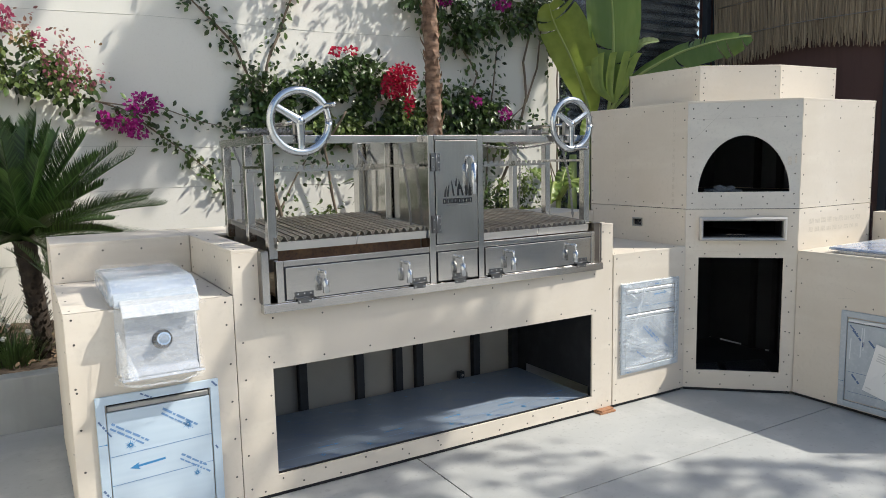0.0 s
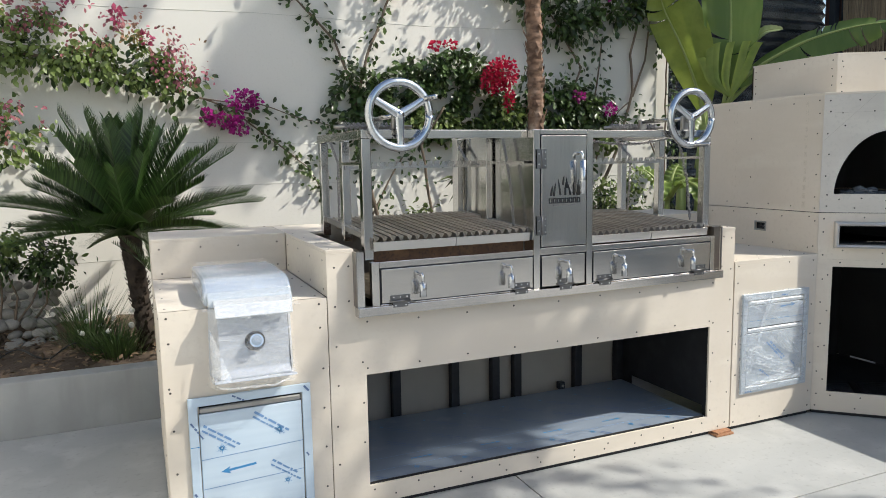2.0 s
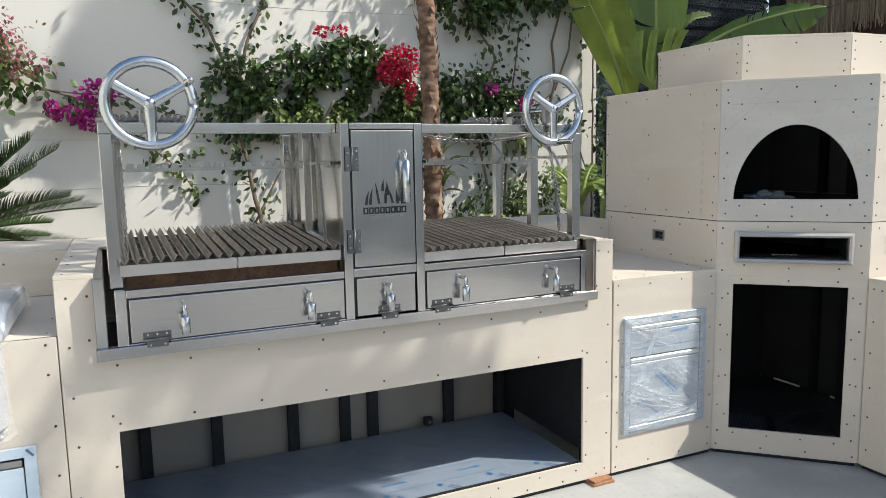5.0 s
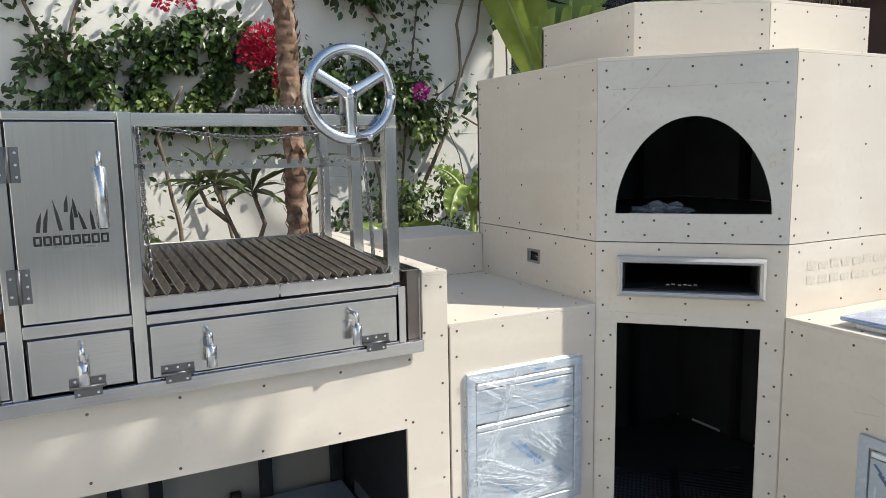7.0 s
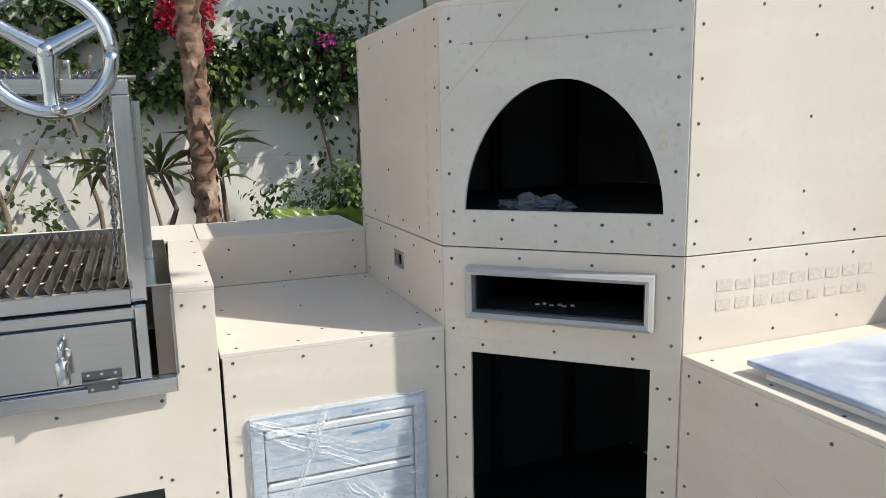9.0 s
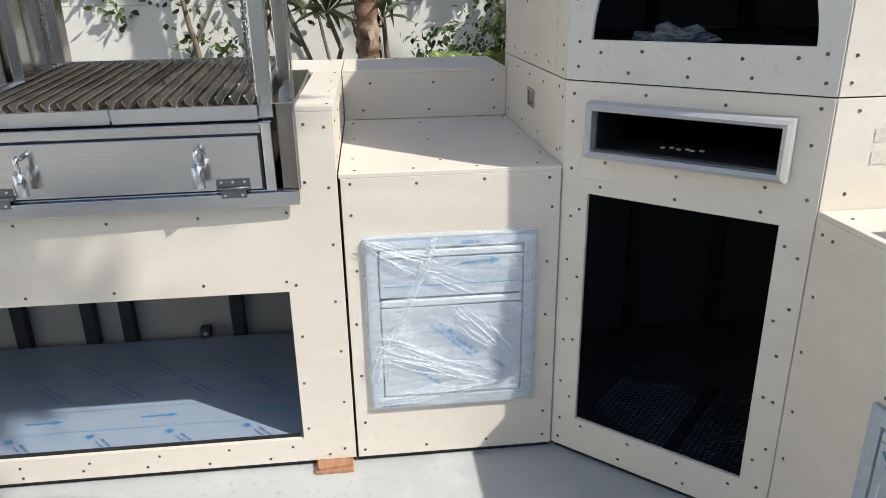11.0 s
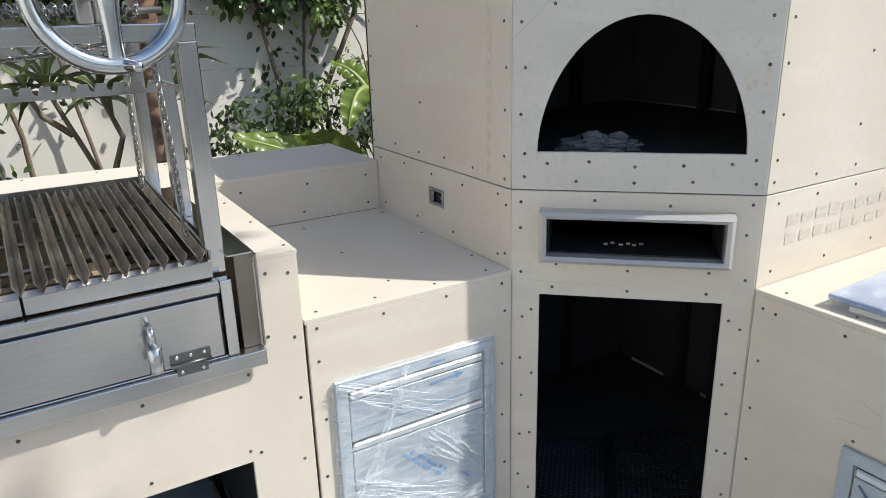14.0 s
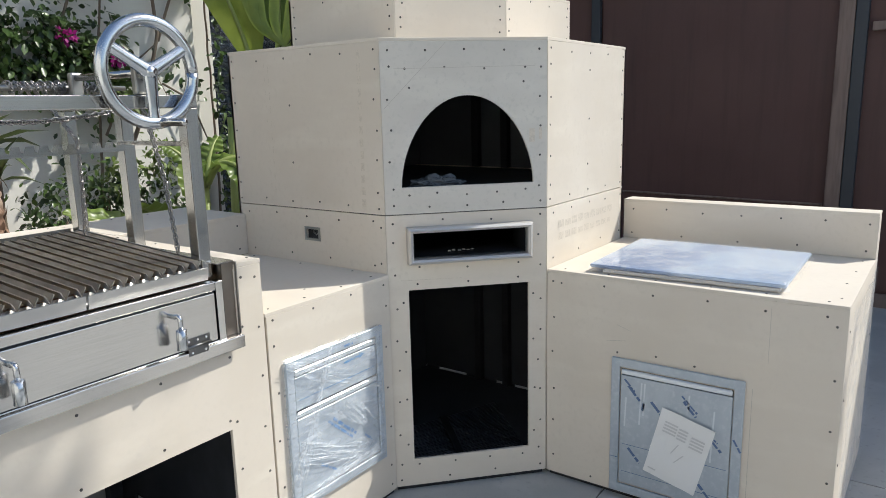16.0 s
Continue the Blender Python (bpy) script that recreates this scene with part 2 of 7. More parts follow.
TWIG = mat("vine_bark", (0.16, 0.12, 0.085), 0.9, var=[((30, 30, 8), (0.22, 0.175, 0.13), 0.4, 0.7, 4)], bump=[(60, 0.3, 0.004)])
CYCAD = mat("cycad_leaf", (0.038, 0.078, 0.018), 0.40, island=0.5, var=[(2, (0.075, 0.13, 0.026), 0.5, 0.75, 3)], back=0.12)
CYCAD_BARK = mat("cycad_bark", (0.032, 0.024, 0.018), 0.95, var=[(30, (0.06, 0.043, 0.03), 0.4, 0.7, 4)], bump=[(40, 0.5, 0.01)])
PALM_BARK = mat("palm_bark", (0.24, 0.145, 0.095), 0.85, var=[((14, 14, 30), (0.12, 0.07, 0.045), 0.42, 0.62, 5), (9, (0.42, 0.31, 0.23), 0.52, 0.72, 4)], bump=[((30, 30, 60), 0.4, 0.008)], island=0.2)
PALM_LEAF = mat("palm_leaf", (0.055, 0.10, 0.03), 0.4, island=0.35, back=0.2)
BANANA = mat("banana_leaf", (0.21, 0.29, 0.06), 0.33, var=[((3, 3, 3), (0.15, 0.235, 0.05), 0.4, 0.7, 3), ((14, 14, 3), (0.22, 0.30, 0.07), 0.5, 0.8, 3)], back=0.4, island=0.15, bump=[((50, 50, 6), 0.12, 0.003)])
BANANA_DARK = mat("deep_banana_leaf", (0.135, 0.215, 0.045), 0.33, back=0.4, var=[((14, 14, 3), (0.18, 0.26, 0.06), 0.45, 0.75, 3)], bump=[((50, 50, 6), 0.12, 0.003)])
BANANA_LIME = mat("lime_banana_leaf", (0.30, 0.37, 0.07), 0.38, back=0.4, var=[((9, 9, 9), (0.22, 0.30, 0.05), 0.4, 0.7, 3)])
BANANA_PALE = mat("pale_banana_leaf", (0.42, 0.47, 0.22), 0.4, back=0.35, var=[((9, 9, 9), (0.33, 0.40, 0.16), 0.4, 0.7, 3)])
BANANA_RIB = mat("banana_rib", (0.30, 0.36, 0.11), 0.45)
GRASS = mat("grass_blade", (0.07, 0.12, 0.035), 0.5, island=0.45, back=0.25)
WHITE_FLOWER = mat("white_flower", (0.72, 0.72, 0.66), 0.6, back=0.2)
HOSE = mat("black_hose", (0.02, 0.02, 0.02), 0.5)


# ---------------------------------------------------------------- building helpers
BASE = {}
RNG = random.Random(7)
X, Y, Z = Vector((1, 0, 0)), Vector((0, 1, 0)), Vector((0, 0, 1))


def thing(name, base, label, category, group="", kind=""):
    ob = tagged(new(name), label, category, group, kind)
    ob.location = base
    ob.empty_display_size = 0.05
    BASE[ob] = Matrix.Translation(base)
    return ob


def mesh_from(name, bm, material):
    me = bpy.data.meshes.new(name)
    bmesh.ops.recalc_face_normals(bm, faces=bm.faces)
    bm.to_mesh(me)
    bm.free()
    for m in material if isinstance(material, (list, tuple)) else [material]:
        me.materials.append(m)
    return me


def part(name, bm, material, parent=None, label="", smooth=False):
    """One mesh object, drawn in world coordinates, under a thing or a part."""
    me = bm if isinstance(bm, bpy.types.Mesh) else mesh_from(name, bm, material)
    if smooth:
        me.shade_smooth()
    ob = new(name, me)
    if parent is not None:
        ob.parent = parent
        ob.matrix_parent_inverse = BASE[parent].inverted()
    BASE[ob] = Matrix.Identity(4)
    if label:
        ob["label"] = label
    return ob


def piece(name, me, m, parent):
    """An object of its own on a shared mesh, at the world pose m."""
    ob = new(name, me)
    ob.parent = parent
    ob.matrix_parent_inverse = BASE[parent].inverted()
    ob.matrix_basis = m
    BASE[ob] = m
    return ob


def box(bm, lo, hi, m=None, bevel=0.0):
    lo, hi = Vector(lo), Vector(hi)
    made = bmesh.ops.create_cube(bm, size=1.0, matrix=Matrix.Translation((lo + hi) / 2) @ Matrix.Diagonal((*(hi - lo), 1)))
    vs = made["verts"]
    if bevel:
        es = {e for v in vs for e in v.link_edges}
        r = bmesh.ops.bevel(bm, geom=list(es), offset=bevel, segments=2, affect="EDGES", profile=0.5)
        vs = list({v for f in r["faces"] for v in f.verts} | {v for v in vs if v.is_valid})
    if m is not None:
        bmesh.ops.transform(bm, matrix=m, verts=vs)
    return bm


def bm_box(lo, hi, bevel=0.0, m=None):
    return box(bmesh.new(), lo, hi, m, bevel)


def tube(bm, pts, radii, n=8, cap=True):
    """A round tube through points, with a radius at each."""
    pts = [Vector(p) for p in pts]
    if not hasattr(radii, "__len__"):
        radii = [radii] * len(pts)
    rings = []
    ref = None
    for i, p in enumerate(pts):
        d = (pts[min(i + 1, len(pts) - 1)] - pts[max(i - 1, 0)])
        d = d.normalized() if d.length > 1e-9 else Vector((0, 0, 1))
        if ref is None:
            ref = Vector((1, 0, 0)) if abs(d.x) < 0.8 else Vector((0, 1, 0))
        u = (ref - d * ref.dot(d)).normalized()
        ref = u
        w = d.cross(u)
        rings.append([bm.verts.new(p + radii[i] * (math.cos(a) * u + math.sin(a) * w)) for a in (2 * math.pi * k / n for k in range(n))])
    for a, b in zip(rings, rings[1:]):
        for k in range(n):
            f = bm.faces.new((a[k], a[(k + 1) % n], b[(k + 1) % n], b[k]))
            f.smooth = True
    if cap:
        bm.faces.new(rings[0][::-1])
        bm.faces.new(rings[-1])
    return bm


def bm_tube(pts, radii, n=8):
    return tube(bmesh.new(), pts, radii, n)


def disc(bm, c, normal, r, depth, n=20, bevel=0.0):
    """A short cylinder that starts at c and rises along normal."""
    normal = Vector(normal).normalized()
    m = Matrix.Translation(Vector(c) + normal * depth / 2) @ normal.to_track_quat("Z", "Y").to_matrix().to_4x4()
    r1 = bmesh.ops.create_cone(bm, cap_ends=True, segments=n, radius1=r, radius2=r - bevel, depth=depth, matrix=m)
    return bm


def frame_of(o, u, v):
    """The matrix of a sheet: u and v run along it, and w = u x v points out of it."""
    u, v = Vector(u).normalized(), Vector(v).normalized()
    w = u.cross(v)
    m = Matrix((u, v, w)).transposed().to_4x4()
    m.translation = o
    return m


def slab_bm(outer, holes, th, m, bevel=0.0012):
    """A board with its outline and holes in u, v; its face lies at w = 0 and its back at -th."""
    bm = bmesh.new()
    edges = []
    for loop in (outer, *holes):
        vs = [bm.verts.new((a, b, 0)) for a, b in loop]
        edges += [bm.edges.new((vs[i], vs[(i + 1) % len(vs)])) for i in range(len(vs))]
    bmesh.ops.triangle_fill(bm, use_beauty=True, use_dissolve=False, edges=edges)
    bmesh.ops.dissolve_limit(bm, angle_limit=0.01, verts=bm.verts, edges=bm.edges) if not holes else None
    faces = list(bm.faces)
    ext = bmesh.ops.extrude_face_region(bm, geom=faces)
    bmesh.ops.translate(bm, vec=(0, 0, -th), verts=[g for g in ext["geom"] if isinstance(g, bmesh.types.BMVert)])
    bmesh.ops.recalc_face_normals(bm, faces=bm.faces)
    if bevel:
        es = [e for e in bm.edges if len(e.link_faces) == 2 and e.calc_face_angle(0) > 0.9]
        bmesh.ops.bevel(bm, geom=es, offset=bevel, segments=1, affect="EDGES", profile=0.5)
    bmesh.ops.transform(bm, matrix=m, verts=bm.verts)
    return bm


def rect(a0, b0, a1, b1):
    return [(a0, b0), (a1, b0), (a1, b1), (a0, b1)]


def screw_mesh():
    bm = bmesh.new()
    bmesh.ops.create_cone(bm, cap_ends=True, segments=10, radius1=0.0046, radius2=0.0038, depth=0.0016, matrix=Matrix.Translation((0, 0, 0.0006)))
    top = max(bm.faces, key=lambda f: f.calc_center_median().z)
    r = bmesh.ops.inset_region(bm, faces=[top], thickness=0.0015, depth=-0.0009)
    return mesh_from("screw", bm, SCREW)


SCREW_MESH = screw_mesh()


def screws(parent, m, lines, jitter=0.006):
    """Screws along lines in a sheet's u, v: (u0, v0, u1, v1, count)."""
    for a0, b0, a1, b1, n in lines:
        for i in range(n):
            k = i / (n - 1) if n > 1 else 0.5
            a, b = a0 + (a1 - a0) * k, b0 + (b1 - b0) * k
            a += RNG.uniform(-jitter, jitter)
            b += RNG.uniform(-jitter, jitter)
            piece("screw", SCREW_MESH, m @ Matrix.Translation((a, b, 0)) @ Matrix.Rotation(RNG.uniform(0, 6.28), 4, "Z"), parent)


def board(name, parent, o, u, v, outer, holes=(), lines=(), th=0.0125, material=None, label=""):
    m = frame_of(o, u, v)
    ob = part(name, slab_bm(outer, holes, th, m), material or BOARD, parent, label)
    screws(ob, m, lines)
    return ob, m


def rim(a0, b0, a1, b1, inset, nu, nv):
    """Screw lines round a rectangle."""
    i = inset
    return [(a0 + i, b0 + i, a1 - i, b0 + i, nu), (a0 + i, b1 - i, a1 - i, b1 - i, nu),
            (a0 + i, b0 + i + (b1 - b0) / nv / 2, a0 + i, b1 - i - (b1 - b0) / nv / 2, nv), (a1 - i, b0 + i + (b1 - b0) / nv / 2, a1 - i, b1 - i - (b1 - b0) / nv / 2, nv)]


def prints(parent, m, groups, material, area=None, lift=0.0012):
    """Printed marks on a sheet, each group (name, bars) a part of its own; those past the area are left out."""
    for name, bars in groups:
        if area:
            bars = [q for q in bars if all(area[0] < a < area[2] and area[1] < b < area[3] for a, b in q)]
        if bars:
            marks(name, parent, m, bars, material, lift)


def marks(name, parent, m, bars, material, lift=0.0012):
    """Flat printed bars on a sheet: each a list of u, v corners."""
    bm = bmesh.new()
    for loop in bars:
        vs = [bm.verts.new(m @ Vector((a, b, lift))) for a, b in loop]
        bm.faces.new(vs)
    ob = part(name, bm, material, parent)
    if len(bars) > 2:
        tagged(ob, kind="stuff")
    return ob


def bar_at(a, b, length, height, angle):
    """The corners of a bar that starts at a, b and runs at an angle in degrees."""
    c, s = math.cos(radians(angle)), math.sin(radians(angle))
    return [(a + x * c - y * s, b + x * s + y * c) for x, y in ((0, 0), (length, 0), (length, height), (0, height))]


def arrow(a, b, length, angle):
    """A long printed arrow: shaft and head."""
    c, s = math.cos(radians(angle)), math.sin(radians(angle))

    def at(x, y):
        return (a + x * c - y * s, b + x * s + y * c)
    h = length * 0.055
    return [[at(0, -h * 0.6), at(length * 0.78, -h * 0.6), at(length * 0.78, h * 0.6), at(0, h * 0.6)],
            [at(length * 0.72, -h * 2.0), at(length, 0), at(length * 0.72, h * 2.0), at(length * 0.78, 0)]]


def burst(a, b, r, n=12):
    """A printed star of thin rays."""
    out = []
    for k in range(n):
        t = 2 * math.pi * k / n
        d = (math.cos(t), math.sin(t))
        q = (-d[1], d[0])
        rr = r * (1.0 if k % 2 else 0.72)
        out.append([(a + d[0] * 0.15 * r + q[0] * r * 0.09, b + d[1] * 0.15 * r + q[1] * r * 0.09), (a + d[0] * rr, b + d[1] * rr),
                    (a + d[0] * 0.15 * r - q[0] * r * 0.09, b + d[1] * 0.15 * r - q[1] * r * 0.09)])
    return out


def words(a, b, length, height, angle, seed):
    """A line of unreadable writing: bars of uneven length."""
    r = random.Random(seed)
    out, x = [], 0.0
    c, s = math.cos(radians(angle)), math.sin(radians(angle))
    while x < length:
        w = min(r.uniform(1.0, 4.5) * height, length - x)
        out.append(bar_at(a + x * c, b + x * s, w, height * r.uniform(0.75, 1.0), angle))
        x += w + height * 0.55
    return out


# ---------------------------------------------------------------- ground, walls and fences
ground = tagged(part("ground", slab_bm(rect(-80, -80, 80, 80), [], 0.2, Matrix.Translation((0, 0, -0.018)), 0), EARTH),
                "dry earth ground reaching out to the horizon", "ground", kind="structure")
floor = tagged(part("floor", bm_box((-6.6, -5.2, -0.017), (7.9, 6.9, -0.006)), JOINT), "pale grey trowelled concrete terrace with sawn joints", "floor", kind="structure")
FX, FY = [-6.6, -4.365, -1.365, 1.635, 4.635, 7.5], [-5.2, -3.755, -0.755, 2.245, 4.5]
for x0, x1 in zip(FX, FX[1:]):
    for y0, y1 in zip(FY, FY[1:]):
        g = 0.0035
        part("slab", bm_box((x0 + g, y0 + g, -0.006), (x1 - g, y1 - g, 0.0), 0.0012), CONCRETE, floor)
part("slab", bm_box((5.32, 4.507, -0.006), (7.5, 6.8, 0.0), 0.0012), CONCRETE, floor)

wall_north = tagged(part("wall_north", bm_box((-6.6, 6.0, -0.01), (4.965, 6.22, 3.9), 0.01), STUCCO),
                    "white rendered garden wall hung with bougainvillea", "wall", kind="structure")
bmj = bmesh.new()
for z in (0.75, 1.29, 1.62, 2.62, 3.1):
    tube(bmj, [(x * 0.5 - 6.5, 5.999, z + 0.012 * math.sin(x * 1.3 + z * 5)) for x in range(24)], 0.0020, 4)
part("render_crack", bmj, mat("hairline_crack", (0.58, 0.57, 0.52), 0.9), wall_north)
tagged(part("wall_pier", bm_box((4.99, 6.08, -0.01), (5.18, 6.165, 3.9), 0.004), STUCCO), "narrow white pier beyond the end of the wall", "pier", kind="structure")
wall_west = tagged(part("wall_west", bm_box((-6.8, -5.2, -0.01), (-6.6, 6.22, 2.4)), STUCCO), "plain white rendered wall closing the terrace", "wall", kind="structure")
wall_house = tagged(part("wall_house", bm_box((-2.8, -5.19, -0.01), (-2.6, 4.3, 4.6)), STUCCO), "plain white rendered house wall beside the terrace", "wall", kind="structure")
wall_south = tagged(part("wall_south", bm_box((-6.8, -5.4, -0.01), (7.9, -5.2, 2.3)), STUCCO), "plain white rendered wall behind the terrace", "wall", kind="structure")

planter = tagged(part("planter_wall", bm_box((-6.6, 4.5, -0.01), (5.3, 4.63, 0.315), 0.008), PLANTER), "low grey rendered planter kerb", "planter wall", kind="structure")
part("end_wall", bm_box((5.17, 4.632, -0.01), (5.3, 5.998, 0.313), 0.008), PLANTER, planter)


def soil_mesh():
    nx, ny = 120, 18
    vs, fs = [], []
    for j in range(ny):
        for i in range(nx):
            x, y = -6.6 + 11.76 * i / (nx - 1), 4.632 + 1.367 * j / (ny - 1)
            z = 0.255 + 0.05 * (noise.noise(Vector((x * 1.5, y * 1.5, 0))) + 0.5 * noise.noise(Vector((x * 6, y * 6, 3)))) + 0.06 * (y - 4.6)
            vs.append((x, y, z))
    for j in range(ny - 1):
        for i in range(nx - 1):
            a = j * nx + i
            fs.append((a, a + 1, a + nx + 1, a + nx))
    me = bpy.data.meshes.new("soil")
    me.from_pydata(vs, [], fs)
    me.materials.append(SOIL)
    me.shade_smooth()
    return me


soil = tagged(part("soil", soil_mesh(), None), "dry brown planting soil", "soil", kind="structure")

# brown sheet fence along the east side, with its posts and rail
FXX = 7.5
wall_east = tagged(part("wall_east", bm_box((FXX + 0.05, -1.2, -0.01), (FXX + 0.12, 6.2, 4.2)), FENCE), "dark brown sheet-metal fence on posts", "fence", kind="structure")
for i, y in enumerate([-1.1, 0.0, 1.9, 3.85, 5.9]):
    part("fence_panel", bm_box((FXX + 0.03, y + 0.045, 0.12), (FXX + 0.048, ([-1.1, 0.0, 1.9, 3.85, 5.9, 6.17][i + 1]) - 0.045, 2.64), 0.003), FENCE, wall_east)
    if i != 2:
        part("post", bm_box((FXX - 0.02, y - 0.04, 0), (FXX + 0.028, y + 0.04, 4.0), 0.004), FENCE_DARK, wall_east)
part("post", bm_box((FXX - 0.04, 1.80, 0), (FXX + 0.028, 1.881, 4.0), 0.006), FENCE_DARK, wall_east, "dark painted post")
part("post", bm_box((FXX - 0.05, 1.884, 0), (FXX + 0.028, 1.985, 4.0), 0.006), FENCE_POST, wall_east, "weathered brown post")
part("conduit", bm_tube([(FXX + 0.012, 2.0 + 0.2 * k, 0.742 + 0.0035 * k + 0.002 * math.sin(k * 2.1)) for k in range(19)], 0.009, 7), FENCE_POST, wall_east, "thin grey conduit along the fence")
tagged(part("wall_southeast", bm_box((FXX, -5.2, -0.01), (FXX + 0.2, -1.21, 2.3)), STUCCO), "plain white rendered wall beside the fence", "wall", kind="structure")
part("rail", bm_box((FXX - 0.03, -1.15, 1.99), (FXX + 0.028, 1.772, 2.05), 0.004), FENCE_POST, wall_east)
part("kick_board", bm_box((FXX - 0.012, -1.15, 0.0), (FXX + 0.026, 6.1, 0.10), 0.004), FENCE_POST, wall_east)


def reed_mesh():
    r = random.Random(5)
    vs, fs = [], []
    for i in range(1500):
        y = 2.3 + 3.58 * i / 1500 + r.uniform(-0.01, 0.01)
        z0 = 2.62 + 0.05 * math.sin(y * 3) + r.uniform(-0.09, 0.10)
        x = FXX - 0.03 - r.uniform(0, 0.035)
        w = r.uniform(0.003, 0.006)
        lean = r.uniform(-0.05, 0.05)
        k = len(vs)
        vs += [(x, y - w, z0), (x - 0.004, y, z0), (x, y + w, z0), (x, y - w + lean, 4.1), (x - 0.004, y + lean, 4.1), (x, y + w + lean, 4.1)]
        fs += [(k, k + 1, k + 4, k + 3), (k + 1, k + 2, k + 5, k + 4)]
    me = bpy.data.meshes.new("reed_screen")
    me.from_pydata(vs, [], fs)
    me.materials.append(REED)
    return me


reeds = thing("reed_screen", (FXX - 0.03, 4.5, 2.6), "dry brown reed screening hung on the fence", "reed screen")
tagged(part("reeds", reed_mesh(), None, reeds), kind="stuff")
for z in (2.86, 3.22):
    part("wire", bm_tube([(FXX - 0.072, 2.3 + 0.32 * k, z + 0.012 * math.sin(k)) for k in range(12)], 0.004, 5), CHAIN, reeds)

fence = thing("corrugated_fence", (6.4, 6.2, 0), "grey corrugated metal fence sheets", "fence")


def corrugated():
    bm = bmesh.new()
    rows = []
    for j in range(150):
        z = 3.9 * j / 149
        y = 6.215 + 0.022 * math.sin(2 * math.pi * z / 0.11)
        rows.append((bm.verts.new((4.985, y, z)), bm.verts.new((7.548, y, z))))
    for a, b in zip(rows, rows[1:]):
        bm.faces.new((a[0], a[1], b[1], b[0])).smooth = True
    bmesh.ops.solidify(bm, geom=bm.faces, thickness=0.002)
    return bm


part("sheet", corrugated(), ZINC, fence)
part("post", bm_box((7.40, 5.96, 0), (7.475, 6.03, 4.0), 0.004), FENCE_DARK, fence)

# ---------------------------------------------------------------- the board-clad counters
F = 2.93          # the front face of the long run
G = 0.0016        # half of a seam
ZB = 0.021         # underside of the boards
TOP = 1.095       # the raised ledge beside the oven
TOPL = 1.116      # and at the far end, where the floor lies lower


def cabinet_frame(parent, xs, ys, z0, z1):
    """Black tube uprights inside a cabinet."""
    for x in xs:
        for y in ys:
            part("stud", bm_box((x - 0.019, y - 0.019, z0), (x + 0.019, y + 0.019, z1), 0.003), BLACK, parent)


left_counter = thing("counter_unit", (0.45, 3.5, 0), "beige cement-board counter with a raised back ledge", "counter", "outdoor kitchen units")
LC = 0.927
x0, x1 = 0.14, 0.7705
board("front_panel", left_counter, (0, F, 0), X, Z, rect(x0 + G, ZB, x1 - G, LC), [rect(0.262, 0.07, 0.65, 0.556)],
      rim(x0, ZB, x1, LC, 0.028, 4, 5) + [(x0 + 0.03, 0.62, x0 + 0.03, 0.62, 1)])
board("side_panel", left_counter, (x0, 0, 0), -Y, Z, rect(-4.2, ZB, -F - 0.0127, LC - 0.0127) , (), rim(-4.2, ZB, -F, LC, 0.03, 6, 4))
board("side_panel_upper", left_counter, (x0 + 0.0008, 0, 0), -Y, Z, rect(-4.2, LC - 0.012, -3.7515, TOPL - 0.0127), (), [(-4.17, 1.04, -3.79, 1.04, 3)])
board("top_panel", left_counter, (0, 0, LC), X, Y, rect(x0, F + 0.0005, x1 - G, 3.7495), [rect(0.335, 2.95, 0.605, 3.42)], [(x0 + 0.03, 3.0, x0 + 0.03, 3.7, 4), (x1 - 0.03, 3.0, x1 - 0.03, 3.7, 4)])
board("backsplash", left_counter, (0, 3.75, 0), X, Z, rect(x0 + 0.0005, LC + 0.001, x1 - G, TOPL - 0.0127), (), [(x0 + 0.04, LC + 0.03, x1 - 0.05, LC + 0.03, 4), (x0 + 0.04, TOPL - 0.045, x1 - 0.05, TOPL - 0.045, 4)])
board("ledge_panel", left_counter, (0, 0, TOPL), X, Y, rect(x0, 3.7502, x1 - G, 4.2), (), [(x0 + 0.04, 4.16, x1 - 0.04, 4.16, 4)])
board("back_panel", left_counter, (0, 4.2, 0), -X, Z, rect(-x1 + G, ZB, -x0, TOPL - 0.013))
cabinet_frame(left_counter, (0.185, 0.72), (2.975, 4.15), 0.0, 0.89)

grill_counter = thing("grill_counter", (1.85, 3.5, 0), "long beige cement-board grill housing with an open shelf below", "counter", "outdoor kitchen units")
x0, x1 = 0.7705, 2.925
NL, NR, NB = 0.888, 2.822, 0.846
outer = [(x0 + G, ZB), (x1 - G, ZB), (x1 - G, TOP - 0.0127), (NR, TOP - 0.0127), (NR, NB), (NL, NB), (NL, TOPL - 0.0127), (x0 + G, TOPL - 0.0127)]
OX0, OX1, OZ0, OZ1 = 0.926, 2.770, 0.103, 0.586
board("front_panel", grill_counter, (0, F, 0), X, Z, outer, [rect(OX0, OZ0, OX1, OZ1)],
      [(x0 + 0.03, 0.06, x0 + 0.03, TOP - 0.05, 7), (x0 + 0.135, 0.30, x0 + 0.135, 0.64, 3), (x1 - 0.03, 0.06, x1 - 0.03, TOP - 0.05, 7), (x1 - 0.135, 0.14, x1 - 0.135, 0.60, 4),
       (0.93, NB - 0.035, 2.78, NB - 0.035, 9), (0.93, OZ1 + 0.028, 2.77, OZ1 + 0.028, 9), (0.95, OZ0 - 0.025, 2.74, OZ0 - 0.025, 10), (0.86, ZB + 0.022, 2.85, ZB + 0.022, 12),
       (NL - 0.025, 0.90, NL - 0.025, 1.05, 2), (NR + 0.022, 0.90, NR + 0.022, 1.05, 2)])
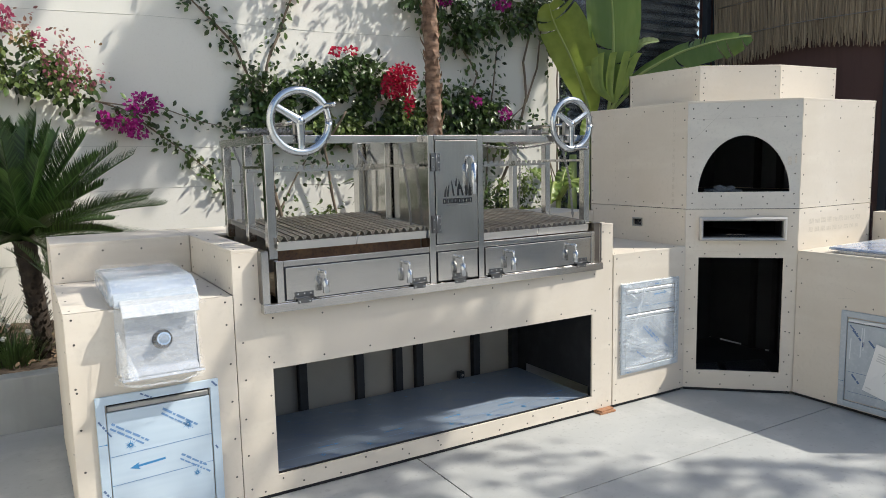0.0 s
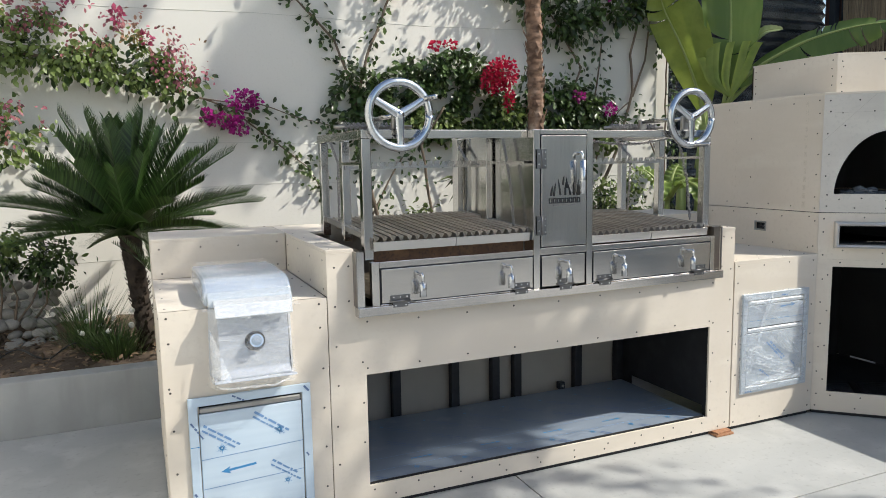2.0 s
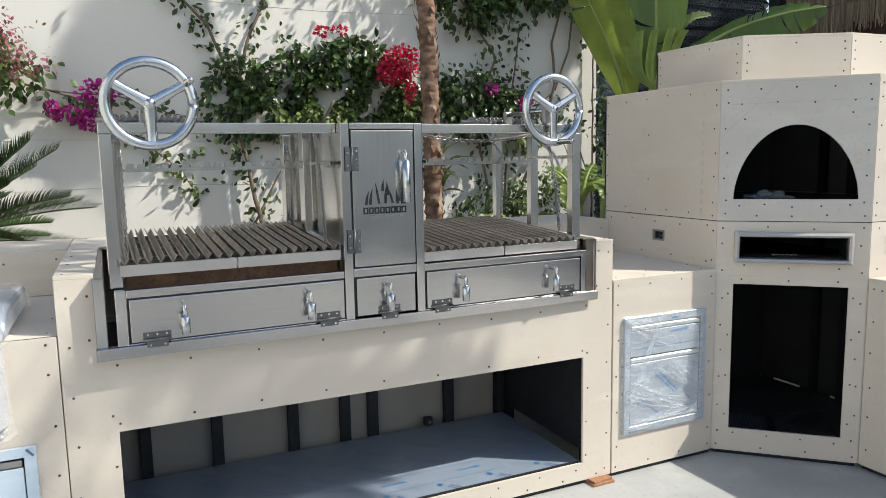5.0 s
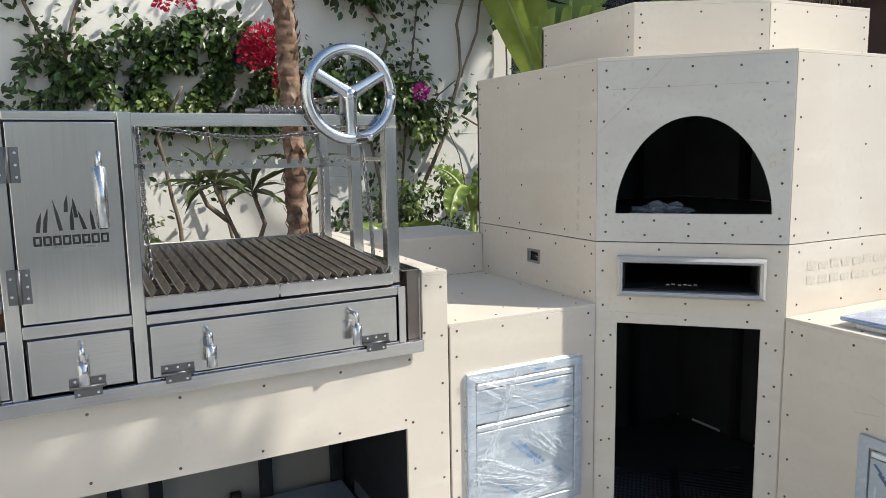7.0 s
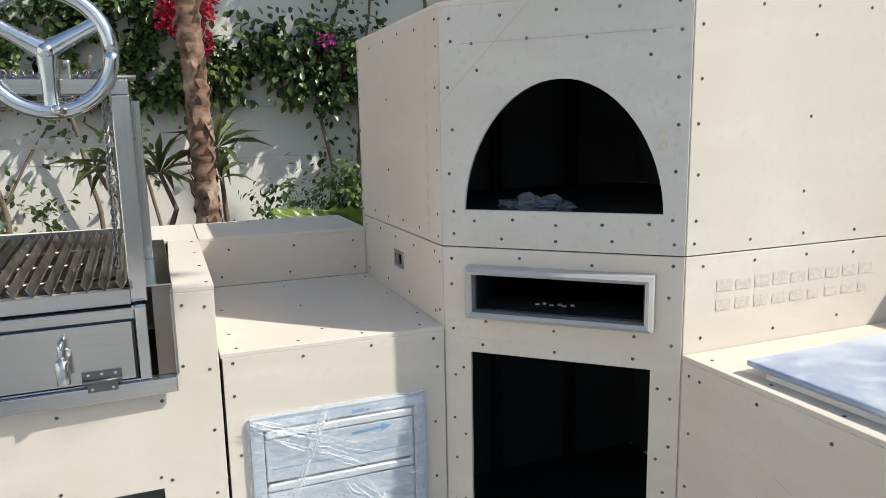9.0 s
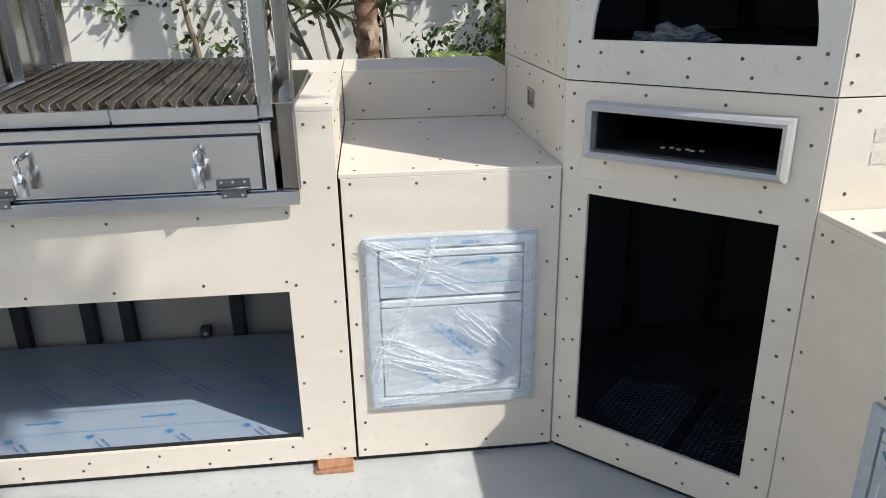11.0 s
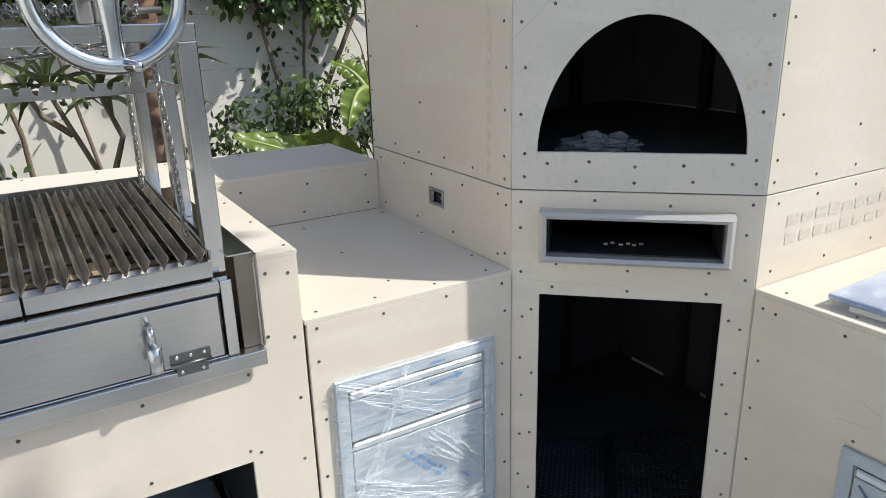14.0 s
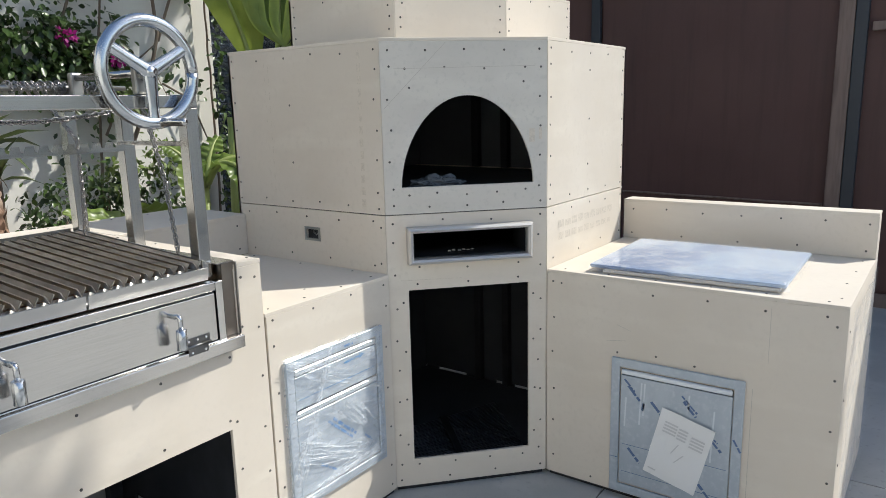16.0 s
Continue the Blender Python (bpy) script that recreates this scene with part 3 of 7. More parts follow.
board("top_strip", grill_counter, (0, 0, TOPL), X, Y, rect(x0 + G, F, NL - 0.002, 3.7495), (), [(x0 + 0.025, 2.97, x0 + 0.025, 3.7, 4)])
board("top_strip", grill_counter, (0, 0, TOP), X, Y, rect(NR + 0.002, F, x1, 3.7495), (), [(x1 - 0.02, 2.97, x1 - 0.02, 3.7, 4)])
board("ledge_panel", grill_counter, (x0, 0, TOPL), Vector((x1 - x0, 0, TOP - TOPL)), Y, rect(G, 3.7505, x1 - x0 - G, 4.2), (), [(0.05, 4.16, x1 - x0 - 0.05, 4.16, 10)])
board("end_panel", grill_counter, (x0 + 0.0008, 0, 0), -Y, Z, rect(-3.7487, LC + 0.001, -F - 0.0127, TOPL - 0.0127), (), [(-3.70, LC + 0.03, -2.99, LC + 0.03, 4), (-3.70, TOPL - 0.05, -2.99, TOPL - 0.05, 4)])
board("end_panel", grill_counter, (x1 - 0.0008, 0, 0), Y, Z, rect(F + 0.0127, 0.916, 3.7487, TOP - 0.0127), (), [(2.99, 0.95, 3.70, 0.95, 4), (2.99, TOP - 0.05, 3.70, TOP - 0.05, 4)])
board("back_panel", grill_counter, (0, 4.2, 0), -X, Z, rect(-x1 + G, ZB, -x0 - G, TOP - 0.013))
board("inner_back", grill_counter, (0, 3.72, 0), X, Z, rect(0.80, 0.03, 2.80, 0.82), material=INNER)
# Sides and ceiling are coloured near black to hold the shade of the recess.
board("inner_side", grill_counter, (0.80, 0, 0), Y, Z, rect(2.945, 0.03, 3.715, 0.82), material=SHADE_INNER)
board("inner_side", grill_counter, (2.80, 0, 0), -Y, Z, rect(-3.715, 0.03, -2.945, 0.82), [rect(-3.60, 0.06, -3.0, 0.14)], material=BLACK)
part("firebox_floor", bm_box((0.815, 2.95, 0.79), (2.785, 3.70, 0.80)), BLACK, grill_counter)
for x in (1.01, 1.31, 1.655, 1.908, 2.05, 2.465, 2.765):
    part("stud", bm_box((x - 0.024, 3.66, 0.085), (x + 0.024, 3.704, 0.789), 0.003), BLACK, grill_counter)
for y in (2.975, 3.66):
    part("rail", bm_box((0.83, y - 0.02, 0.05), (2.77, y + 0.02, 0.085), 0.003), BLACK, grill_counter)
part("edge_trim", bm_box((0.93, 2.945, OZ0 - 0.004), (2.76, 2.952, OZ0 + 0.006)), BLACK, grill_counter)
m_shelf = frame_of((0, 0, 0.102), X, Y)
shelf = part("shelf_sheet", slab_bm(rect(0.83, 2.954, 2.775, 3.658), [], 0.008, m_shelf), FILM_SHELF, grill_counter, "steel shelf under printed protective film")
for k in range(9):
    xa = 0.963 + k * 0.236
    prints(shelf, m_shelf, [("writing", words(xa, 3.512, 0.185, 0.009, -43, k)), ("writing", words(xa - 0.008, 3.492, 0.16, 0.007, -43, k + 40)),
                            ("writing", words(xa + 0.178, 3.347, 0.18, 0.009, -42, k + 10)), ("writing", words(xa + 0.170, 3.327, 0.15, 0.007, -42, k + 50)),
                            ("writing", words(xa + 0.010, 3.004, 0.06, 0.009, -47, k + 20)), ("writing", words(xa - 0.004, 2.995, 0.05, 0.007, -47, k + 60))], INK_DARK, (0.84, 2.957, 2.76, 3.59))
    prints(shelf, m_shelf, [("printed_star", burst(xa - 0.022, 3.537, 0.016)), ("printed_star", burst(xa - 0.026, 3.024, 0.024))], INK, (0.84, 2.957, 2.76, 3.6))
for k in range(6):
    prints(shelf, m_shelf, [("printed_arrow", arrow(0.826 + k * 0.354, 3.115, 0.116, 1))], INK, (0.832, 2.9, 2.77, 3.6))
prints(shelf, m_shelf, [("printed_line", [bar_at(0.85, 3.172, 1.9, 0.0025, 0)]), ("printed_line", [bar_at(0.85, 3.0545, 1.9, 0.0025, 0)])], INK_PALE)

junction = thing("junction_box", (2.34, 3.66, 0.103), "small black electrical junction box on the shelf", "junction box")
part("body", bm_box((2.320, 3.645, 0.1035), (2.360, 3.68, 0.146), 0.004), BLACK, junction)
part("lid", bm_box((2.324, 3.639, 0.108), (2.356, 3.645, 0.142), 0.003), FENCE_DARK, junction)
bmh = bmesh.new()
disc(bmh, (2.340, 3.6388, 0.126), (0, -1, 0), 0.008, 0.003, 16)
part("knockout", bmh, INNER, junction)

mid_counter = thing("counter_unit", (3.23, 3.4, 0), "beige cement-board counter between grill and oven", "counter", "outdoor kitchen units")
MC = 0.915
x0, x1 = 2.925, 3.535
board("front_panel", mid_counter, (0, F, 0), X, Z, rect(x0 + 0.006, ZB, x1 - G * 2, MC - 0.0127), [rect(3.02, 0.23, 3.425, 0.69)], rim(x0, ZB, x1, MC, 0.03, 4, 5))
board("top_panel", mid_counter, (0, 0, MC), X, Y, rect(x0 + G, F, x1 - G, 3.7495), (),
      [(x0 + 0.04, 2.965, x1 - 0.06, 2.965, 4), (x0 + 0.035, 3.1, x0 + 0.035, 3.68, 3), (x0 + 0.28, 3.05, x0 + 0.28, 3.65, 3), (x1 - 0.03, 3.1, x1 - 0.03, 3.68, 3)])
board("backsplash", mid_counter, (0, 3.75, 0), X, Z, rect(x0 + G, MC + 0.001, x1 - G, TOP - 0.0127), (), [(x0 + 0.07, MC + 0.03, x1 - 0.05, MC + 0.03, 3), (x0 + 0.1, TOP - 0.045, x1 - 0.05, TOP - 0.045, 3)])
board("ledge_panel", mid_counter, (0, 0, TOP), X, Y, rect(x0 + G, 3.7505, x1 - G, 4.2), (), [(x0 + 0.05, 4.16, x1 - 0.05, 4.16, 4)])
board("back_panel", mid_counter, (0, 4.2, 0), -X, Z, rect(-x1 + G, ZB, -x0 - G, TOP - 0.013))
cabinet_frame(mid_counter, (2.97, 3.49), (2.975, 4.15), 0.0, 0.89)

# the corner oven
A, B = Vector((3.535, 2.937, 0)), Vector((4.002, 2.5, 0))
UAB = (B - A).normalized()
WAB = (B - A).length
MID, OT = 1.142, 1.777
oven = thing("oven_enclosure", (4.1, 3.2, 0), "beige cement-board corner pizza-oven enclosure with an arched mouth", "oven", "outdoor kitchen units")
arch = []
for k in range(33):
    a = math.pi * (1 - k / 32)
    arch.append((0.3255 + 0.258 * math.cos(a), 1.245 + 0.336 * max(0.0, math.sin(a)) ** 1.1))
_, m_up = board("upper_front", oven, A, UAB, Z, rect(G, MID + G, WAB - G, OT), [arch[::-1]],
      rim(0, MID, WAB, OT, 0.03, 5, 5) + [(0.09, OT - 0.095, WAB - 0.09, OT - 0.095, 4), (0.105, OT - 0.16, 0.105, OT - 0.16, 1), (WAB - 0.095, OT - 0.155, WAB - 0.095, OT - 0.155, 1), (0.09, 1.215, WAB - 0.09, 1.215, 5)],
      material=BOARD_GREY)
DOOR = (0.08, 0.135, 0.564, 0.845)
board("lower_front", oven, A, UAB, Z, rect(G, ZB, WAB - G, MID - G), [rect(*DOOR), rect(0.097, 0.970, 0.551, 1.076)],
      rim(0, ZB, WAB, MID, 0.03, 4, 8) + [(0.06, 0.2, 0.06, 0.8, 4), (WAB - 0.055, 0.2, WAB - 0.055, 0.8, 4), (0.1, 0.108, WAB - 0.1, 0.108, 4), (0.12, 0.872, WAB - 0.12, 0.872, 3), (0.12, 0.93, WAB - 0.12, 0.93, 3)])
ob, m_l = board("flank_lower", oven, (A.x, 0, 0), -Y, Z, rect(-3.79, ZB, -A.y - 0.002, MID - G), [rect(-3.37, 1.018, -3.294, 1.063)], [(-3.70, MC + 0.03, -3.0, MC + 0.03, 4), (-3.72, MID - 0.03, -3.0, MID - 0.03, 5), (-2.965, 0.95, -2.965, 1.1, 2)])
ob, m_lu = board("flank_upper", oven, (A.x, 0, 0), -Y, Z, rect(-3.79, MID + G, -A.y - 0.002, OT), (), rim(-3.79, MID, -A.y, OT, 0.028, 6, 5) + [(-3.42, 1.33, -3.42, 1.56, 2)])
for k in range(13):
    prints(ob, m_lu, [("printed_mark", words(-3.03, 1.17 + k * 0.046, 0.03, 0.02, 90, k))], STAMP)
for k in range(10):
    prints(ob, m_lu, [("printed_mark", words(-3.535, 1.20 + k * 0.055, 0.03, 0.006, 90, k + 30)), ("printed_mark", words(-3.56, 1.22 + k * 0.055, 0.02, 0.004, 90, k + 60))], STAMP)
ob, m_r = board("flank_lower", oven, (0, B.y, 0), X, Z, rect(B.x + 0.002, ZB, 4.775, MID - G), (), [(B.x + 0.06, 0.93, 4.75, 0.93, 4), (B.x + 0.05, MID - 0.03, 4.75, MID - 0.03, 5)])
for k in range(9):
    prints(ob, m_r, [("printed_mark", words(B.x + 0.10 + k * 0.062, 1.045, 0.05, 0.034, 0, k + 3)), ("printed_mark", words(B.x + 0.10 + k * 0.062, 0.995, 0.045, 0.03, 0, k + 23))], STAMP)
board("flank_upper", oven, (0, B.y, 0), X, Z, rect(B.x + 0.002, MID + G, 4.775, OT), (), rim(B.x, MID, 4.775, OT, 0.028, 5, 5) + [(4.38, 1.28, 4.38, 1.68, 3)])
board("lid", oven, (0, 0, OT + 0.0127), X, Y, [(A.x, A.y), (B.x, B.y), (4.775, B.y), (4.775, 3.79), (A.x, 3.79)])
board("rear_panel", oven, (0, 3.79, 0), -X, Z, rect(-4.775, ZB, -A.x, OT))
board("rear_panel", oven, (4.775, 0, 0), Y, Z, rect(B.y, ZB, 3.77, OT))
PENCIL = mat("pencil_line", (0.50, 0.46, 0.40), 0.9)
for o in oven.children:
    if o.name.startswith("upper_front"):
        prints(o, m_up, [("pencil_line", [bar_at(0.010, 1.535, 0.335, 0.0018, 45)]), ("pencil_line", [bar_at(0.05, OT - 0.098, 0.54, 0.0015, 0.6)])], PENCIL)
        prints(o, m_up, [("printed_mark", words(0.588, 1.40, 0.06, 0.028, 90, 4)), ("printed_mark", words(0.617, 1.41, 0.05, 0.012, 90, 6))], STAMP)
    if o.name.startswith("lower_front"):
        prints(o, m_up, [("printed_mark", words(0.05, 0.885, 0.24, 0.003, -1, 14))], STAMP)
# smaller hood on top
HA, HB = Vector((3.863, 3.126, 0)), Vector((4.325, 2.873, 0))
HT = 2.026
hz = OT + 0.0135
board("hood_flank", oven, (HA.x, 0, 0), -Y, Z, rect(-3.745, hz, -HA.y - 0.002, HT), (), rim(-3.745, hz, -HA.y, HT, 0.028, 4, 3))
wh = (HB - HA).length
board("hood_front", oven, HA, HB - HA, Z, rect(G, hz, wh - G, HT), (), rim(0, hz, wh, HT, 0.03, 3, 3))
board("hood_flank", oven, HB, Vector((0.575, -0.028, 0)), Z, rect(0.002, hz, 0.575, HT), (), rim(0, hz, 0.575, HT, 0.028, 4, 3))
board("hood_lid", oven, (0, 0, HT + 0.0127), X, Y, [(HA.x, HA.y), (HB.x, HB.y), (4.90, 2.845), (4.90, 3.745), (HA.x, 3.745)])
board("hood_rear", oven, (0, 3.745, 0), -X, Z, rect(-4.90, hz, -HA.x, HT))
board("hood_rear", oven, (4.90, 0, 0), Y, Z, rect(2.86, hz, 3.73, HT))
# inside: linings coloured dark for the recess shade, studs and the mesh shelf
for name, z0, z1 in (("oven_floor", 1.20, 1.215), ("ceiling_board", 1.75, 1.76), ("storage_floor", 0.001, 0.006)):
    part(name, slab_bm([(3.565, 2.965), (4.01, 2.545), (4.74, 2.545), (4.74, 3.74), (3.565, 3.74)], [], z1 - z0, Matrix.Translation((0, 0, z1))), SHADE_INNER, oven)
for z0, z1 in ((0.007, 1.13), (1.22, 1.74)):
    part("lining", bm_box((3.57, 3.70, z0), (4.768, 3.71, z1)), OVEN_INNER if z0 > 1 else SHADE_INNER, oven)
    part("lining", bm_box((4.748, 2.56, z0 if z0 > 1 else 0.015), (4.758, 3.699, z1)), OVEN_INNER if z0 > 1 else SHADE_INNER, oven)
    part("lining", bm_box((3.556, 3.0, z0), (3.566, 3.69, z1)), OVEN_INNER if z0 > 1 else SHADE_INNER, oven)
    part("lining", bm_box((4.05, 2.522, z0), (4.69, 2.532, z1)), OVEN_INNER if z0 > 1 else SHADE_INNER, oven)
    for x, y in ((3.70, 3.67), (4.05, 3.67), (4.4, 3.67), (4.727, 3.3), (4.727, 3.12), (4.727, 2.75)):
        part("stud", bm_box((x - 0.02, y - 0.02, z0), (x + 0.02, y + 0.02, z1), 0.003), BLACK, oven)
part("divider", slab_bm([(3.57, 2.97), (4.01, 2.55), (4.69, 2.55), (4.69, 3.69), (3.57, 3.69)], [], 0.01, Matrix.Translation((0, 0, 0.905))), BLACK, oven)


def mesh_sheet():
    """Black expanded-metal shelf: crossed strips."""
    bm = bmesh.new()
    for k in range(84):
        t = -0.55 + k * 0.0142
        for s in (-1, 1):
            a, b = Vector((0.02, t, 0)), Vector((0.62, t + s * 0.24, 0))
            d = (b - a).normalized()
            q = Vector((-d.y, d.x, 0)) * 0.0017
            lift = 0.002 if s > 0 else 0.0
            vs = [bm.verts.new(p + Vector((0, 0, lift))) for p in (a - q, b - q, b + q, a + q)]
            bm.faces.new(vs)
    keep = frame_of(A, UAB, Vector((-UAB.y, UAB.x, 0)))
    bmesh.ops.transform(bm, matrix=Matrix.Translation((0, 0, 0.010)) @ keep, verts=bm.verts)
    bm.verts.ensure_lookup_table()
    mi = keep.inverted()
    gone = [f for f in bm.faces if not all(0.02 < (mi @ v.co).y < 0.75 for v in f.verts)]
    bmesh.ops.delete(bm, geom=gone, context="FACES")
    bmesh.ops.solidify(bm, geom=bm.faces, thickness=0.002)
    return bm


part("mesh_shelf", mesh_sheet(), mat("black_mesh", (0.24, 0.25, 0.27), 0.35, 0.8), oven, "black expanded-metal shelf")
bar = frame_of(A, UAB, Z)
part("cross_bar", bm_box((0.30, 0.0135, -0.62), (0.335, 0.026, -0.03), 0.003, bar), BLACK, oven)
# the slot's pale metal frame, mitred
m_ab = frame_of(A, UAB, Z)
def slot_frame():
    """A picture frame that stands proud of the board, with mitred sloping faces."""
    bm = bmesh.new()
    loops = []
    for (a0, b0, a1, b1), w in (((0.077, 0.951, 0.571, 1.095), 0.0), ((0.079, 0.953, 0.569, 1.093), 0.040), ((0.088, 0.962, 0.560, 1.084), 0.047), ((0.098, 0.971, 0.550, 1.075), 0.040), ((0.100, 0.973, 0.548, 1.073), -0.06)):
        loops.append([bm.verts.new(m_ab @ Vector((a, b, w + 0.0005))) for a, b in rect(a0, b0, a1, b1)])
    for p, q in zip(loops, loops[1:]):
        for k in range(4):
            bm.faces.new((p[k], p[(k + 1) % 4], q[(k + 1) % 4], q[k]))
    return bm


part("slot_frame", slot_frame(), mat("pale_slot_metal", (0.58, 0.56, 0.53), 0.5, 0.55, rough_var=((12, 12, 12), 0.42, 0.58)), oven, "brushed steel slot frame standing proud")
part("slot_liner", slab_bm(rect(0.101, 0.974, 0.547, 1.072), [rect(0.104, 0.977, 0.544, 1.069)], 0.16, m_ab @ Matrix.Translation((0, 0, 0.012)), 0), BLACK, oven)
bmw = bmesh.new()
for k, a in enumerate((0.25, 0.268, 0.29, 0.31, 0.325, 0.345)):
    box(bmw, (a, 0.9795, -0.06 - 0.012 * (k % 2)), (a + 0.011, 0.984, -0.052 - 0.012 * (k % 2)), m_ab)
part("crumb", bmw, INNER, oven, "white scraps of plaster in the slot")
# black plugs added under the lining block light, leaving slits of daylight along the floor
for ya_, yb_ in ((2.56, 2.985), (3.085, 3.16), (3.205, 3.405), (3.605, 3.69)):
    part("packer", bm_box((4.747, ya_, 0.0005), (4.757, yb_, 0.0148)), BLACK, oven)

# switch box on the flank
socket = thing("switch_box", (A.x, 3.332, 1.04), "small open metal switch box set into the board", "switch box")
m_s = frame_of((A.x, 0, 0), -Y, Z)
part("frame", slab_bm(rect(-3.376, 1.012, -3.288, 1.069), [rect(-3.366, 1.022, -3.298, 1.059)], 0.004, m_s @ Matrix.Translation((0, 0, 0.0045)), 0.001), SOCKET, socket)
part("box_back", slab_bm(rect(-3.367, 1.021, -3.297, 1.060), [], 0.003, m_s @ Matrix.Translation((0, 0, -0.03)), 0), BLACK, socket)
part("wire", bm_tube([m_s @ Vector(p) for p in ((-3.35, 1.03, -0.028), (-3.34, 1.05, -0.012), (-3.32, 1.035, -0.008), (-3.31, 1.052, -0.026))], 0.003, 6), CHAIN, socket)

# end counter
end_counter = thing("counter_unit", (4.4, 1.97, 0), "beige cement-board end counter with a low back ledge", "counter", "outdoor kitchen units")
RC, RT = 0.893, 1.082
ya, yb = 2.4985, 1.434
board("front_panel", end_counter, (4.002, 0, 0), -Y, Z, rect(-ya + G, ZB, -yb, RC - 0.0127), [rect(-2.175, 0.07, -1.765, 0.54)],
      [(-ya + 0.03, 0.1, -ya + 0.03, 0.85, 6), (-yb - 0.028, 0.1, -yb - 0.028, 0.82, 5), (-ya + 0.06, RC - 0.045, -yb - 0.06, RC - 0.045, 6), (-2.2, 0.605, -1.9, 0.605, 3), (-2.3, 0.045, -1.5, 0.045, 5)])
board("top_panel", end_counter, (0, 0, RC), X, Y, rect(4.002, yb, 4.8085, ya - G), (), [(4.035, 1.5, 4.035, 2.44, 6), (4.1, 1.475, 4.75, 1.475, 4)])
board("backsplash", end_counter, (4.80, 0, 0), -Y, Z, rect(-ya + G, RC + 0.001, -yb, RT - 0.0127), (), [(-ya + 0.04, RC + 0.03, -yb - 0.04, RC + 0.03, 5), (-ya + 0.05, RT - 0.045, -yb - 0.03, RT - 0.045, 7)])
board("ledge_panel", end_counter, (0, 0, RT), X, Y, rect(4.80, yb, 4.90, ya - G))
board("end_panel", end_counter, (0, yb, 0), X, Z, rect(4.015, ZB, 4.90, RC - 0.0127), (), [(4.05, 0.1, 4.05, 0.8, 4), (4.85, 0.1, 4.85, 0.8, 4)])
board("back_panel", end_counter, (4.90, 0, 0), Y, Z, rect(yb + 0.014, ZB, ya - G, RT - 0.0127))
board("end_strip", end_counter, (0, yb + 0.0004, 0), X, Z, rect(4.813, RC - 0.012, 4.8995, RT - 0.013))
for o in end_counter.children:
    if o.name.startswith("front_panel"):
        me_ = frame_of((4.002, 0, 0), -Y, Z)
        prints(o, me_, [("pencil_line", words(-1.703, 0.10, 0.46, 0.0025, 90, 5)), ("pencil_line", words(-1.66, 0.66, 0.2, 0.002, 90, 7)), ("pencil_line", [bar_at(-2.2, 0.71, 0.06, 0.0015, -18)]), ("pencil_line", [bar_at(-2.24, 0.64, 0.08, 0.0015, 8)])], PENCIL)
cabinet_frame(end_counter, (4.05, 4.76), (1.49, 2.44), 0.0, 0.86)


def plastic_drape():
    """A crumpled clear sheet against the end panel."""
    bm = bmesh.new()
    grid = []
    for j in range(40):
        row = []
        for i in range(30):
            a, b = 4.008 + 0.80 * i / 29, 0.05 + 0.82 * j / 39
            d = 0.003 + 0.008 * (noise.noise(Vector((a * 9, b * 2.2, 1))) + 0.5 * noise.noise(Vector((a * 22, b * 5, 4)))) + 0.01
            row.append(bm.verts.new((a, yb - max(d, 0.004), b)))
        grid.append(row)
    for j in range(39):
        for i in range(29):
            bm.faces.new((grid[j][i], grid[j][i + 1], grid[j + 1][i + 1], grid[j + 1][i])).smooth = True
    return bm


part("plastic_sheet", plastic_drape(), WRAP_LOOSE, end_counter, "crinkled clear plastic sheet over the end")

# Black strips added behind the toe gaps to draw the shade under the boards.
for unit, xa, xb in ((left_counter, 0.155, 0.768), (grill_counter, 0.772, 2.922), (mid_counter, 2.928, 3.53)):
    part("base_rail", bm_box((xa, F + 0.016, 0.0), (xb, F + 0.05, ZB + 0.004)), BLACK, unit)
part("base_rail", bm_box((4.02, 1.465, 0.0), (4.05, 2.49, ZB + 0.004)), BLACK, end_counter)
part("base_rail", slab_bm(rect(0.01, 0.0, WAB - 0.01, ZB + 0.004), [], 0.03, frame_of(A, UAB, Z) @ Matrix.Translation((0, 0, -0.016)), 0), BLACK, oven)
shim = thing("timber_shim", (2.855, 2.925, 0), "small stacked reddish timber wedges under the boards", "wedge")
part("block", bm_box((2.80, 2.885, 0.0), (2.915, 2.99, 0.012), 0.002, Matrix.Translation((0.0, 0, 0))), TIMBER, shim)
part("wedge", bm_box((-0.055, -0.05, 0.0), (0.05, 0.05, 0.0085), 0.0015, Matrix.Translation((2.858, 2.945, 0.0123)) @ Matrix.Rotation(radians(7), 4, "Z")), TIMBER, shim)

# ---------------------------------------------------------------- the steel grill
grill = thing("argentine_grill", (1.85, 3.3, 0.846), "double stainless-steel crank grill with drawers and a centre cabinet", "grill")
FY0, FY1 = 2.905, 2.935      # front frame


def sbar(name, lo, hi, material=None, parent=None, bevel=0.0025, label=""):
    return part(name, bm_box(lo, hi, bevel), material or STEEL, parent or grill, label)


sbar("sill_rail", (0.884, 2.895, 0.844), (2.824, 2.9035, 0.882))
sbar("sill_end", (0.880, 2.895, 0.844), (0.8838, 2.940, 0.882), bevel=0)
sbar("sill_flange", (0.884, 2.9037, 0.876), (2.824, 2.932, 0.882), bevel=0)
